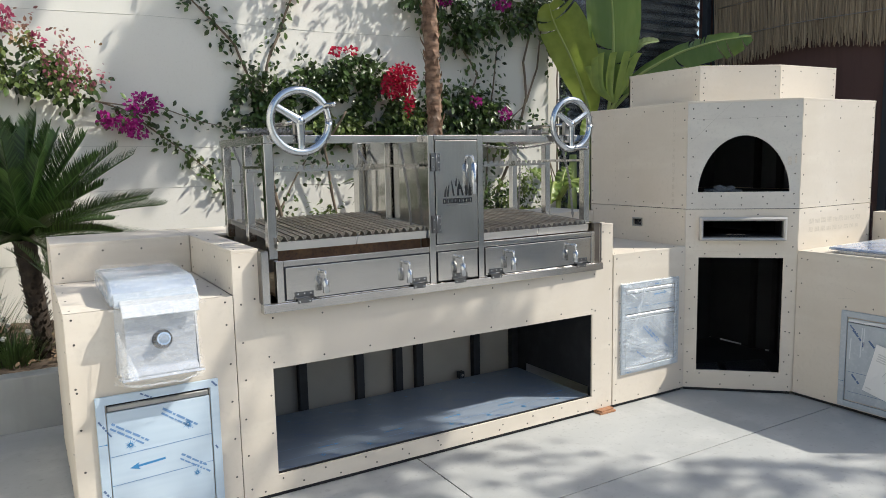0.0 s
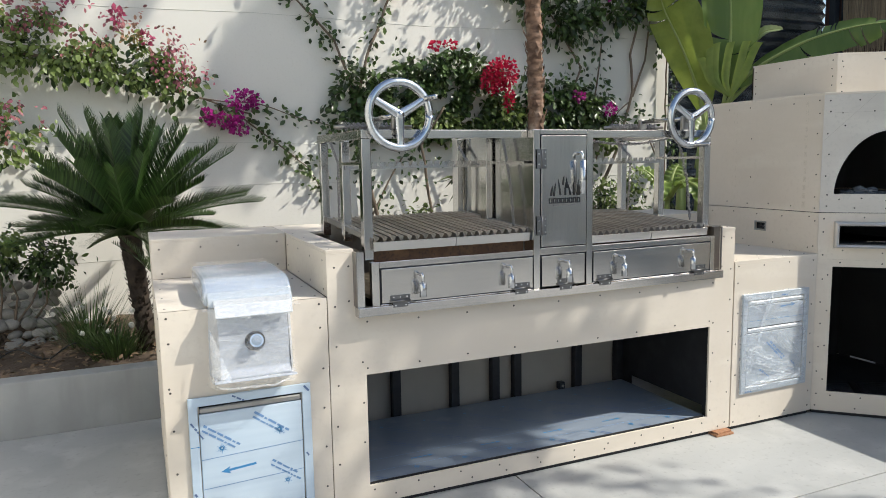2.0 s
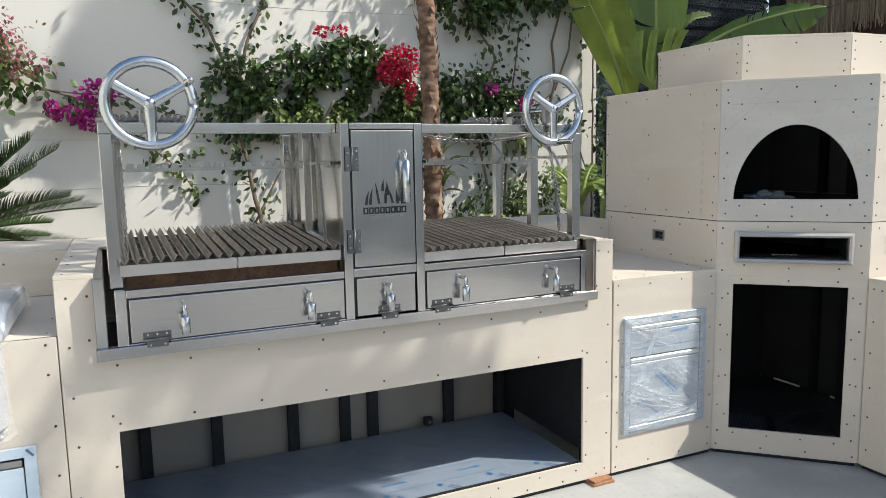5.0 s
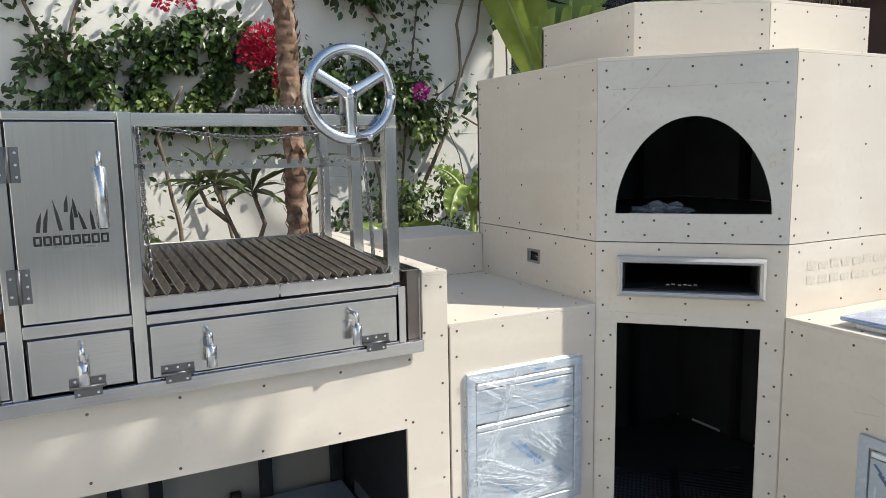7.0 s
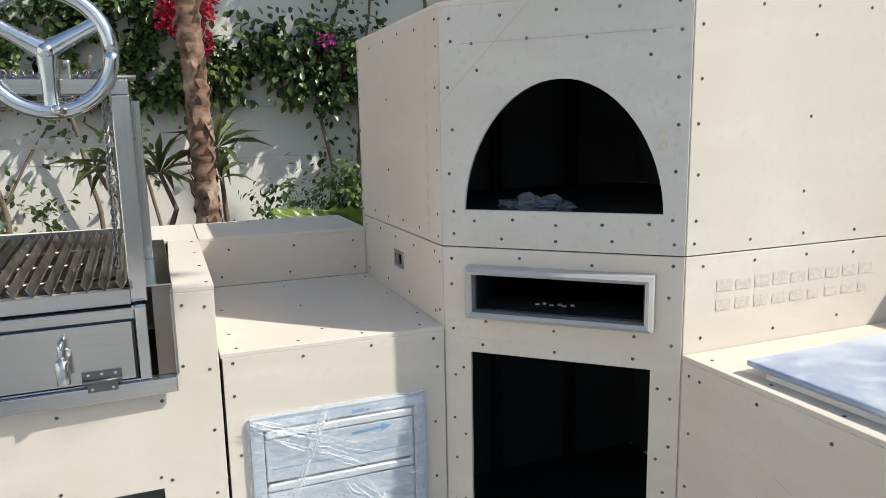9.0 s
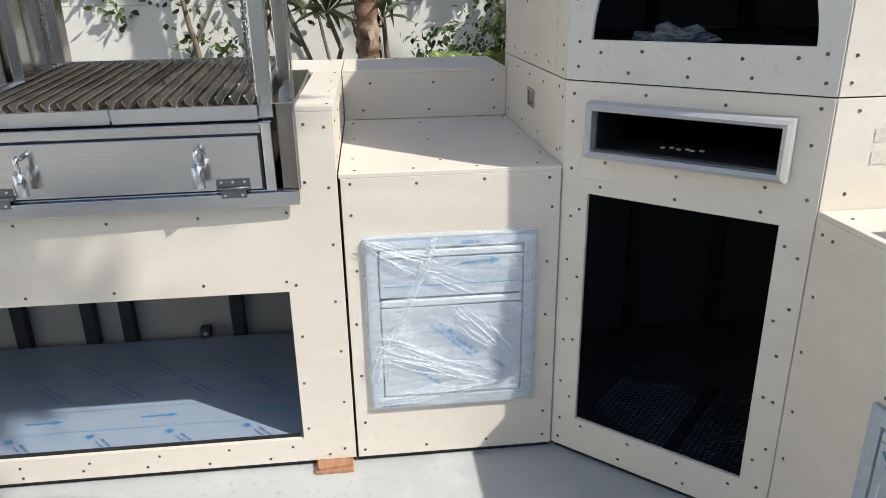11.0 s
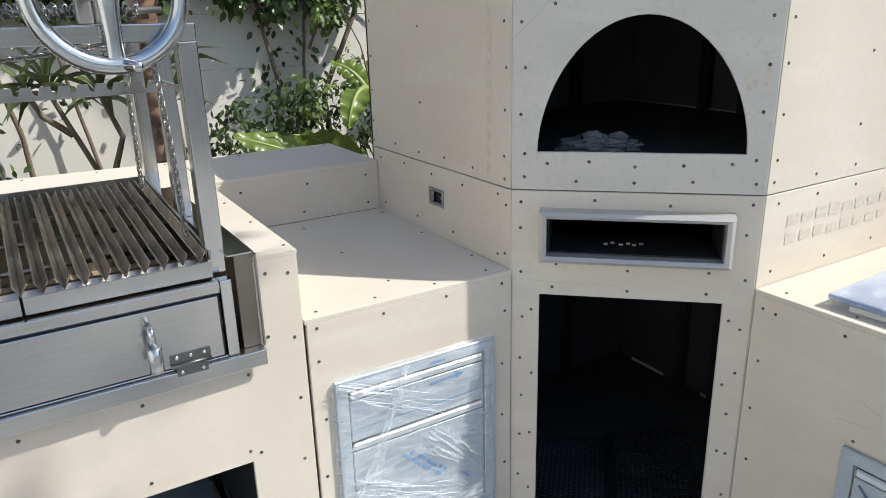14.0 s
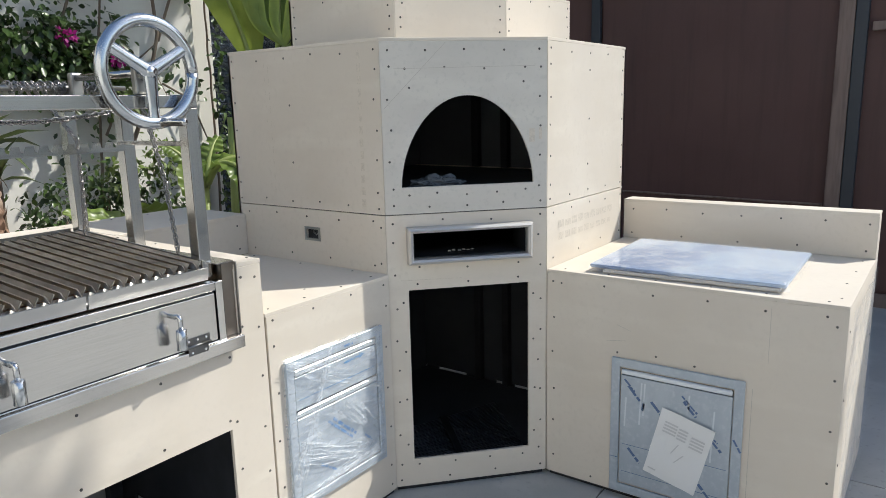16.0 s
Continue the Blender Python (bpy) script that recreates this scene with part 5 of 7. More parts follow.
def film_band(m, p0, p1, w0, w1, seed):
    """A gathered band of stretch film: several thin ridges that fan out."""
    bm = bmesh.new()
    r = random.Random(seed)
    p0, p1 = Vector(p0), Vector(p1)
    q = Vector((-(p1 - p0).y, (p1 - p0).x)).normalized()
    for k in range(26):
        s = r.uniform(-0.5, 0.5)
        ta = r.uniform(0.0, 0.55) if r.random() < 0.7 else 0.0
        tb = min(1.0, ta + r.uniform(0.15, 0.6))
        bend = r.uniform(-0.012, 0.012)
        pts = []
        for i in range(9):
            t = ta + (tb - ta) * i / 8
            c = p0.lerp(p1, t) + q * s * (w0 + (w1 - w0) * t) + q * (bend * math.sin(math.pi * i / 8) + 0.0015 * math.sin(t * 23 + k))
            pts.append(m @ Vector((c.x, c.y, 0.0225 + 0.003 * math.sin(t * 9 + k))))
        w = r.uniform(0.0004, 0.0013)
        tube(bm, pts, [w * (0.25 + 0.75 * math.sin(math.pi * (i + 0.5) / 9)) for i in range(9)], 4)
    return bm


MILKY = wrap_mat("milky_film_crease", (0.86, 0.89, 0.92), 0.30, 0.95, (40, 40, 40))
mm = frame_of((2.984, F - 0.001, 0.194), X, Z)
part("film_crease", film_band(mm, (0.0, 0.535), (0.34, 0.38), 0.03, 0.10, 1), MILKY, d)
part("film_crease", film_band(mm, (0.02, 0.22), (0.46, 0.045), 0.09, 0.025, 2), MILKY, d)
part("film_crease", film_band(mm, (0.20, 0.54), (0.03, 0.10), 0.02, 0.03, 3), MILKY, d)
part("film_crease", film_band(mm, (0.005, 0.10), (0.10, 0.30), 0.05, 0.02, 5), MILKY, d)
part("film_crease", film_band(mm, (0.02, 0.03), (0.44, 0.09), 0.04, 0.03, 6), MILKY, d)
part("film_crease", film_band(mm, (0.25, 0.33), (0.47, 0.10), 0.10, 0.05, 7), MILKY, d)

d, m, lv = access_door("access_door", "steel access door under grey-blue film with a notice on it", (4.001, 2.212, 0.030), -Y, 0.486, 0.553, 0.0, FILM_GREY)
lf, b0, b1 = lv[0]
ml = m @ Matrix.Translation((0, 0, 0.009))
prints(lf, ml, [("writing", words(0.05, 0.47, 0.06, 0.008, -45, 2)), ("writing", words(0.27, 0.45, 0.08, 0.008, -45, 3)), ("writing", words(0.36, 0.34, 0.06, 0.008, -45, 4)), ("writing", words(0.13, 0.36, 0.03, 0.01, 80, 5))],
       INK_DARK, (0.042, b0, 0.44, b1))
prints(lf, ml, [("printed_arrow", arrow(0.34, 0.055, 0.09, 0)), ("printed_line", [bar_at(0.05, 0.205, 0.39, 0.002, 0)]), ("printed_line", [bar_at(0.05, 0.09, 0.39, 0.002, 0)])], INK_DARK)
prints(lf, ml, [("writing", words(a, b, 0.07, 0.011, -48, 20 + k)) for k, (a, b) in enumerate(((0.065, 0.445), (0.275, 0.43), (0.37, 0.315), (0.155, 0.40), (0.07, 0.19), (0.34, 0.12)))], INK_DARK, (0.042, b0, 0.44, b1))
prints(lf, ml, [("film_streak", [bar_at(a, b, l, 0.006, 88)]) for a, b, l in ((0.118, 0.30, 0.17), (0.132, 0.34, 0.13), (0.30, 0.40, 0.06), (0.385, 0.22, 0.2), (0.06, 0.28, 0.12))], FILM_STREAK)
prints(d, m @ Matrix.Translation((0, 0, 0.013)), [("printed_arrow", arrow(0.003, 0.145, 0.03, 0)), ("writing", words(0.456, 0.33, 0.05, 0.008, -60, 5))], INK_DARK)


def paper_mesh():
    bm = bmesh.new()
    mp = frame_of((4.001, 2.212, 0.03), -Y, Z) @ Matrix.Translation((0.268, 0.235, 0.0105)) @ Matrix.Rotation(radians(-14), 4, "Z")
    grid = [[bm.verts.new(mp @ Vector((-0.1 + 0.2 * i / 8, -0.142 + 0.284 * j / 10, 0.001 + 0.004 * (noise.noise(Vector((i * 0.4, j * 0.35, 2))) + 0.6) + 0.006 * (j / 10) ** 4)))
             for i in range(9)] for j in range(11)]
    for j in range(10):
        for i in range(8):
            bm.faces.new((grid[j][i], grid[j][i + 1], grid[j + 1][i + 1], grid[j + 1][i]))
    return bm, mp


bm, mp = paper_mesh()
notice = thing("paper_notice", (4.0, 1.93, 0.26), "white printed paper sheet taped to the steel door", "paper")
part("sheet", bm, PAPER, notice)
bars = []
for k in range(4):
    bars += [bar_at(-0.075, 0.09 - k * 0.013, 0.05, 0.007, 0), bar_at(-0.02, 0.085 - k * 0.013, 0.035, 0.007, 0), bar_at(0.03, 0.075 - k * 0.013, 0.05, 0.007, 0)]
bars += [bar_at(-0.02, -0.02, 0.05, 0.004, 70), bar_at(0.0, -0.05, 0.05, 0.004, 60), bar_at(-0.085, -0.118, 0.03, 0.006, 0)]
marks("print", notice, mp @ Matrix.Translation((0, 0, 0.0075)), bars, PAPER_INK)

# ---------------------------------------------------------------- the wrapped side burner
BURNER_CHEEK = mat("filmed_cheek", (0.42, 0.44, 0.47), 0.35, 0.1, var=[(7, (0.48, 0.50, 0.53), 0.4, 0.7, 3)])
BURNER_LIP = mat("pale_lid_lip", (0.56, 0.58, 0.60), 0.3, 0.2)
burner = thing("side_burner", (0.46, 3.1, 0.92), "stainless side burner wrapped in clear plastic, dropped into the counter", "side burner")
BX0, BX1 = 0.340, 0.602


def prism(profile, xa, xb, bevel=0.004):
    bm = bmesh.new()
    a = [bm.verts.new((xa, y, z)) for y, z in profile]
    b = [bm.verts.new((xb, y, z)) for y, z in profile]
    n = len(profile)
    bm.faces.new(a)
    bm.faces.new(b[::-1])
    for k in range(n):
        bm.faces.new((a[k], b[k], b[(k + 1) % n], a[(k + 1) % n]))
    bmesh.ops.recalc_face_normals(bm, faces=bm.faces)
    if bevel:
        bmesh.ops.bevel(bm, geom=list(bm.edges), offset=bevel, segments=2, affect="EDGES", profile=0.5)
    return bm


HX0, HX1 = 0.302, 0.634
part("lid", prism([(3.53, 0.932), (3.53, 0.996), (3.49, 1.016), (3.20, 1.026), (3.03, 1.024), (2.985, 1.012), (2.950, 0.985), (2.935, 0.958), (2.935, 0.932)], HX0, HX1, 0.012), BURNER_HOOD, burner, "blue-filmed hood of the burner")
part("lid_front", prism([(2.937, 0.985), (2.905, 0.968), (2.893, 0.940), (2.900, 0.932), (2.937, 0.932)], HX0 + 0.012, HX1 - 0.008, 0.004), FILM_GREY, burner)
part("lid_handle", prism([(2.900, 0.962), (2.846, 0.950), (2.826, 0.905), (2.834, 0.902), (2.856, 0.936), (2.900, 0.944)], BX0 - 0.008, BX1 + 0.012, 0.003), BURNER_LIP, burner, "pale turned-down lid lip")
part("fascia", prism([(2.929, 0.938), (2.885, 0.928), (2.852, 0.70), (2.835, 0.672), (2.845, 0.658), (2.929, 0.652)], BX0, BX1, 0.005), BURNER, burner, "pale steel control panel")
part("drip_tray", prism([(2.93, 0.652), (2.822, 0.672), (2.815, 0.664), (2.93, 0.638)], BX0 - 0.024, BX1 + 0.016, 0.002), BURNER, burner)
def side_wedge(x0, w):
    """A cheek that slopes from the control panel's edge back to the board, wider at the board."""
    bm = bmesh.new()
    v = [bm.verts.new(p) for p in ((x0, 2.889, 0.925), (x0, 2.838, 0.672), (x0 + w, 2.9285, 0.668), (x0 + w * 0.8, 2.9285, 0.928), (x0, 2.9285, 0.925), (x0, 2.9285, 0.664))]
    for q in ((0, 1, 2, 3), (0, 3, 4), (1, 5, 2), (0, 4, 5, 1), (2, 5, 4, 3)):
        bm.faces.new([v[k] for k in q])
    bmesh.ops.recalc_face_normals(bm, faces=bm.faces)
    bmesh.ops.bevel(bm, geom=list(bm.edges), offset=0.002, segments=2, affect="EDGES", profile=0.5)
    return bm


for x0, w in ((BX0 - 0.0005, -0.032), (BX1 + 0.0005, 0.022)):
    part("side_cheek", side_wedge(x0, w), BURNER_CHEEK, burner)
kn = Vector((0.474, 2.868, 0.800))
kd = Vector((0, -1, 0.26)).normalized()
bm = bmesh.new()
disc(bm, kn, kd, 0.039, 0.014, 28, 0.004)
bezel = part("bezel", bm, KNOB, burner, "dark knob bezel", True)
bm = bmesh.new()
disc(bm, kn + kd * 0.012, kd, 0.028, 0.034, 28, 0.003)
knob = part("knob", bm, CHROME, burner, "polished control knob")
bm = bmesh.new()
disc(bm, kn + kd * 0.046, kd, 0.019, 0.002, 24)
part("knob_face", bm, STEEL, knob)


def burner_wrap():
    """Loose plastic over the burner: a crumpled skirt that hugs the hood, draws in at the knob and flares to the tray."""
    bm = bmesh.new()
    prof = [(3.56, 0.935), (3.555, 1.008), (3.48, 1.030), (3.2, 1.038), (3.0, 1.030), (2.945, 0.995), (2.895, 0.968), (2.836, 0.950), (2.815, 0.905), (2.822, 0.86), (2.820, 0.80), (2.812, 0.72), (2.804, 0.66), (2.85, 0.632), (2.925, 0.628)]
    fine = []
    for (a, b), (c, d_) in zip(prof, prof[1:]):
        n = max(2, int(math.hypot(c - a, d_ - b) / 0.010))
        fine += [(a + (c - a) * k / n, b + (d_ - b) * k / n) for k in range(n)]
    fine.append(prof[-1])
    nu = 56
    grid = []
    for j, (y, z) in enumerate(fine):
        row = []
        half = 0.178 if z > 0.955 else 0.160 + 0.018 * max(0.0, (z - 0.92) / 0.035) if z > 0.92 else 0.158 + 0.014 * ((0.92 - z) / 0.28) ** 2
        for i in range(nu + 1):
            q = i / nu * 2 - 1
            x = 0.469 + half * q
            sink = max(0.0, abs(q) - 0.82) / 0.18
            # creases fan out from the knob, with finer crumples over them
            ang = math.atan2(z - 0.80, x - 0.474)
            fan = abs(noise.noise(Vector((ang * 7.0, 0.4, math.hypot(z - 0.80, x - 0.474) * 2.0)))) * 0.010 if z < 0.92 else 0.0
            cr = fan + 0.007 * noise.noise(Vector((x * 9, y * 8, z * 8))) + 0.006 * abs(noise.noise(Vector((x * 34 + z * 14, y * 20 + z * 26, 2)))) + 0.002 * noise.noise(Vector((x * 90, y * 60, z * 60)))
            yy, zz = y, z
            if sink:
                if z > 0.93:
                    zz = max(0.93, z - 0.10 * sink ** 2)
                else:
                    yy = min(y + 0.10 * sink ** 1.4, 2.926)
            n_ = Vector((0, -0.6, 0.8)) if z > 0.93 else Vector((0, -1, 0.1))
            row.append(bm.verts.new((x, min(yy + n_.y * cr, 2.926) if z < 0.92 else yy + n_.y * cr, max(zz + n_.z * cr, 0.929) if y > 2.94 else zz + n_.z * cr)))
        grid.append(row)
    for j in range(len(grid) - 1):
        for i in range(nu):
            bm.faces.new((grid[j][i], grid[j][i + 1], grid[j + 1][i + 1], grid[j + 1][i])).smooth = True
    return bm


part("plastic_bag", burner_wrap(), BAG_FILM, burner, "crumpled clear plastic bag")


def bag_hem():
    """The bag's gathered lower edge: a soft roll of film that sags below the tray."""
    bm = bmesh.new()
    pts, rad = [], []
    for k in range(41):
        u = k / 40 * 2 - 1
        x = 0.4625 + 0.158 * u
        pts.append((x, 2.90 - 0.088 * (1 - abs(u) ** 6), 0.640 + 0.010 * noise.noise(Vector((x * 22, 0, 3))) + 0.03 * abs(u) ** 8))
        rad.append(0.0045 + 0.002 * noise.noise(Vector((x * 45, 5, 0))))
    tube(bm, pts, rad, 10)
    return bm


def bag_flap():
    """A loose triangle of film pulled from the side cheek to the front."""
    bm = bmesh.new()
    a, b, c_ = Vector((0.312, 2.870, 0.865)), Vector((0.312, 2.850, 0.665)), Vector((0.378, 2.806, 0.672))
    n = 12
    rows = []
    for i in range(n + 1):
        row = []
        for j in range(n + 1 - i):
            u, v = i / n, j / n
            p = a * (1 - u - v) + b * u + c_ * v
            p = p + Vector((0, -0.012, 0)) * noise.noise(Vector((u * 5, v * 6, 2))) + Vector((0, -0.010, 0)) * 4 * u * v
            row.append(bm.verts.new(p))
        rows.append(row)
    for i in range(n):
        for j in range(n - i):
            bm.faces.new((rows[i][j], rows[i + 1][j], rows[i][j + 1])).smooth = True
            if j < n - i - 1:
                bm.faces.new((rows[i + 1][j], rows[i + 1][j + 1], rows[i][j + 1])).smooth = True
    return bm


part("bag_hem", bag_hem(), wrap_mat("gathered_film", (0.80, 0.82, 0.84), 0.05, 0.32, 30), burner, "gathered edge of the bag", True)
part("bag_flap", bag_flap(), wrap_mat("milky_flap", (0.82, 0.84, 0.86), 0.2, 0.5, 16), burner, "milky loose flap of the bag", True)

# ---------------------------------------------------------------- wrapped steel plate on the end counter
# Pale and deep blue patches paint glossy sky reflections into the film colour.
PLATE_FILM = mat("blue_film_painted_sheen", (0.42, 0.50, 0.62), 0.16, 0.15, var=[(3.2, (0.58, 0.63, 0.70), 0.42, 0.62, 4), (1.7, (0.27, 0.33, 0.47), 0.56, 0.68, 4), (14, (0.50, 0.57, 0.66), 0.5, 0.7, 4)], bump=[(8, 0.10, 0.006), (30, 0.06, 0.003)])
plate = thing("wrapped_plate", (4.35, 1.99, RC), "flat steel plate in pale blue film lying on the counter", "steel plate")
mt = Matrix.Translation((4.352, 1.99, 0)) @ Matrix.Rotation(radians(1.5), 4, "Z")
part("lower_sheet", bm_box((-0.292, -0.33, RC + 0.001), (0.24, 0.30, RC + 0.016), 0.003, mt), BOARD, plate, "beige offcut of board under the plate")
part("upper_sheet", bm_box((-0.30, -0.352, RC + 0.0185), (0.295, 0.352, RC + 0.034), 0.006, mt), PLATE_FILM, plate, "grey-blue filmed sheet")


def plate_film():
    bm = bmesh.new()
    grid = []
    for j in range(41):
        row = []
        for i in range(41):
            a, b = i / 40 * 2 - 1, j / 40 * 2 - 1
            e = min(1 - abs(a), 1 - abs(b))
            zz = RC + 0.0385 + 0.003 * abs(noise.noise(Vector((a * 6, b * 14, 1)))) - (0.03 * (1 - e / 0.05) if e < 0.05 else 0)
            row.append(bm.verts.new(mt @ Vector((a * 0.309 + 0.004 * noise.noise(Vector((b * 5, 0, 1))), b * 0.362, zz))))
        grid.append(row)
    for j in range(40):
        for i in range(40):
            bm.faces.new((grid[j][i], grid[j][i + 1], grid[j + 1][i + 1], grid[j + 1][i])).smooth = True
    return bm


part("plastic_wrap", plate_film(), wrap_mat("plate_film", (0.80, 0.84, 0.90), 0.04, 0.28, (3, 7, 3)), plate)


# crumpled plastic in the oven mouth
def crumple():
    bm = bmesh.new()
    bmesh.ops.create_icosphere(bm, subdivisions=4, radius=1.0)
    for v in bm.verts:
        p = v.co.copy()
        r = 1 + 0.45 * noise.noise(p * 2.2) + 0.25 * noise.noise(p * 6) + 0.1 * noise.noise(p * 14)
        v.co = Vector((p.x * 0.10 * r, p.y * 0.05 * r, max(p.z * 0.036 * r, -0.02)))
    m = frame_of(A, UAB, Vector((-UAB.y, UAB.x, 0)))
    bmesh.ops.transform(bm, matrix=m @ Matrix.Translation((0.225, 0.13, 1.237)), verts=bm.verts)
    return bm


rag = thing("crumpled_plastic", tuple(frame_of(A, UAB, Vector((-UAB.y, UAB.x, 0))) @ Vector((0.225, 0.13, 1.216))), "crumpled clear plastic bag on the oven floor", "plastic bag")
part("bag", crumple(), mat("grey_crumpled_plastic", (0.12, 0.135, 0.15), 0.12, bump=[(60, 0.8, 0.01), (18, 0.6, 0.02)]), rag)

# ---------------------------------------------------------------- plants
LEAF_T = (np.array([(0, 0, 0), (0.22, 0.30, 0.05), (-0.22, 0.30, 0.05), (0, 0.36, -0.02), (0.26, 0.62, 0.03), (-0.26, 0.62, 0.03), (0, 0.70, -0.05), (0, 1.0, -0.10)]),
          [(0, 1, 3), (0, 3, 2), (1, 4, 6, 3), (2, 3, 6, 5), (4, 7, 6), (5, 6, 7)])
BRACT_T = (np.array([(0, 0, 0), (0.40, 0.45, 0.12), (-0.40, 0.45, 0.12), (0, 0.95, 0.0), (0, 0.45, -0.03)]), [(0, 1, 4), (0, 4, 2), (1, 3, 4), (2, 4, 3)])
LONG_T = (LEAF_T[0] + np.array([(0, 0, 0.12 * y - 0.42 * y * y) for _, y, _ in LEAF_T[0]]), LEAF_T[1])
BLADE_T = (np.array([(-0.5, 0, 0), (0.5, 0, 0), (-0.42, 0.5, 0.06), (0.42, 0.5, 0.06), (0, 1.0, 0.0)]), [(0, 1, 3, 2), (2, 3, 4)])


def scatter(name, template, places, heads, ups, sizes, material, widths=None):
    """Many small leaves in one mesh: at places, pointing along heads, facing ups."""
    tv, tf = template
    P, Hd, U = (np.asarray(a, float) for a in (places, heads, ups))
    Hd = Hd / (np.linalg.norm(Hd, axis=1, keepdims=True) + 1e-9)
    S = np.cross(Hd, U)
    S /= np.linalg.norm(S, axis=1, keepdims=True) + 1e-9
    U = np.cross(S, Hd)
    sizes = np.asarray(sizes, float)[:, None, None]
    wd = sizes if widths is None else np.asarray(widths, float)[:, None, None]
    V = P[:, None, :] + wd * tv[None, :, 0:1] * S[:, None, :] + sizes * tv[None, :, 1:2] * Hd[:, None, :] + sizes * tv[None, :, 2:3] * U[:, None, :]
    n, k = len(P), len(tv)
    me = bpy.data.meshes.new(name)
    faces = [tuple(i + o for i in f) for o in range(0, n * k, k) for f in tf]
    me.from_pydata(V.reshape(-1, 3).tolist(), [], faces)
    me.materials.append(material)
    me.shade_smooth()
    return me


RG = np.random.RandomState(11)


def cloud(blobs, density, lo=0.034, hi=0.068, out=(0, -1, 0.5)):
    """Leaves in flattened blobs (x, y, z, rx, ry, rz), thicker at their skin."""
    P, Hd, U, S = [], [], [], []
    for x, y, z, rx, ry, rz in blobs:
        n = int(density * rx * rz * math.pi * 3700)
        d = RG.normal(size=(n, 3))
        d /= np.linalg.norm(d, axis=1, keepdims=True)
        r = RG.uniform(0.35, 1.12, size=(n, 1)) ** 0.6
        lump = np.array([0.80 + 0.75 * noise.noise(Vector((a[0] * 3.4 + x * 3, a[1] * 3.4, a[2] * 3.4 + z * 3))) for a in d])[:, None]
        p = np.array((x, y, z)) + d * r * lump * np.array((rx, ry, rz)) * 1.15
        keep = (p[:, 1] < 5.985) & np.array([noise.noise(Vector((a[0] * 7, a[1] * 5, a[2] * 7))) > -0.12 for a in p], bool)
        p, d = p[keep], d[keep]
        n = len(p)
        u = np.array(out) + 0.5 * d + RG.normal(scale=0.55, size=(n, 3))
        h = np.array((0, -0.3, -0.7)) + 0.6 * d + RG.normal(scale=0.6, size=(n, 3))
        P.append(p), Hd.append(h), U.append(u), S.append(RG.uniform(lo, hi, size=n))
    return np.concatenate(P), np.concatenate(Hd), np.concatenate(U), np.concatenate(S)


def along(path, step, spread, lo=0.04, hi=0.07):
    """Leaves set along a stem."""
    P, Hd, U, S = [], [], [], []
    for a, b in zip(path, path[1:]):
        a, b = np.array(a), np.array(b)
        n = max(1, int(np.linalg.norm(b - a) / step))
        t = (np.arange(n) + RG.uniform(size=n)) / n
        p = a + (b - a) * t[:, None] + RG.normal(scale=spread, size=(n, 3)) * np.array((1, 0.5, 1))
        p[:, 1] = np.minimum(p[:, 1], 5.98)
        P.append(p), Hd.append(RG.normal(scale=0.7, size=(n, 3)) + np.array((0, -0.35, -0.45))), U.append(np.array((0, -1, 0.5)) + RG.normal(scale=0.5, size=(n, 3))), S.append(RG.uniform(lo, hi, size=n))
    return np.concatenate(P), np.concatenate(Hd), np.concatenate(U), np.concatenate(S)


def both(*sets):
    return tuple(np.concatenate([s[i] for s in sets]) for i in range(4))


def stem(bm, path, r0, r1, wob=0.012, n=6):
    pts = []
    for i, (a, b) in enumerate(zip(path, path[1:])):
        a, b = Vector(a), Vector(b)
        k = max(2, int((b - a).length / 0.06))
        pts += [a.lerp(b, j / k) for j in range(k)]
    pts.append(Vector(path[-1]))
    out = []
    for i, p in enumerate(pts):
        q = Vector((noise.noise(p * 5), 0.5 * noise.noise(p * 5 + Vector((9, 0, 0))), noise.noise(p * 5 + Vector((0, 9, 0))))) * wob
        out.append(p + q)
    radii = [r0 + (r1 - r0) * i / (len(out) - 1) for i in range(len(out))]
    return tube(bm, out, radii, n)


def bracts(centres, n, size=0.035):
    P, Hd, U, S = [], [], [], []
    for x, y, z, rx, ry, rz in centres:
        k = int(n * rx * rz * 20000)
        d = RG.normal(size=(k, 3))
        d /= np.linalg.norm(d, axis=1, keepdims=True)
        p = np.array((x, y, z)) + d * RG.uniform(0.4, 1.05, size=(k, 1)) * np.array((rx, ry, rz))
        P.append(p), Hd.append(d + RG.normal(scale=0.5, size=(k, 3))), U.append(RG.normal(size=(k, 3)) + np.array((0, -0.6, 0.4))), S.append(RG.uniform(size * 0.7, size * 1.2, size=k))
    return np.concatenate(P), np.concatenate(Hd), np.concatenate(U), np.concatenate(S)


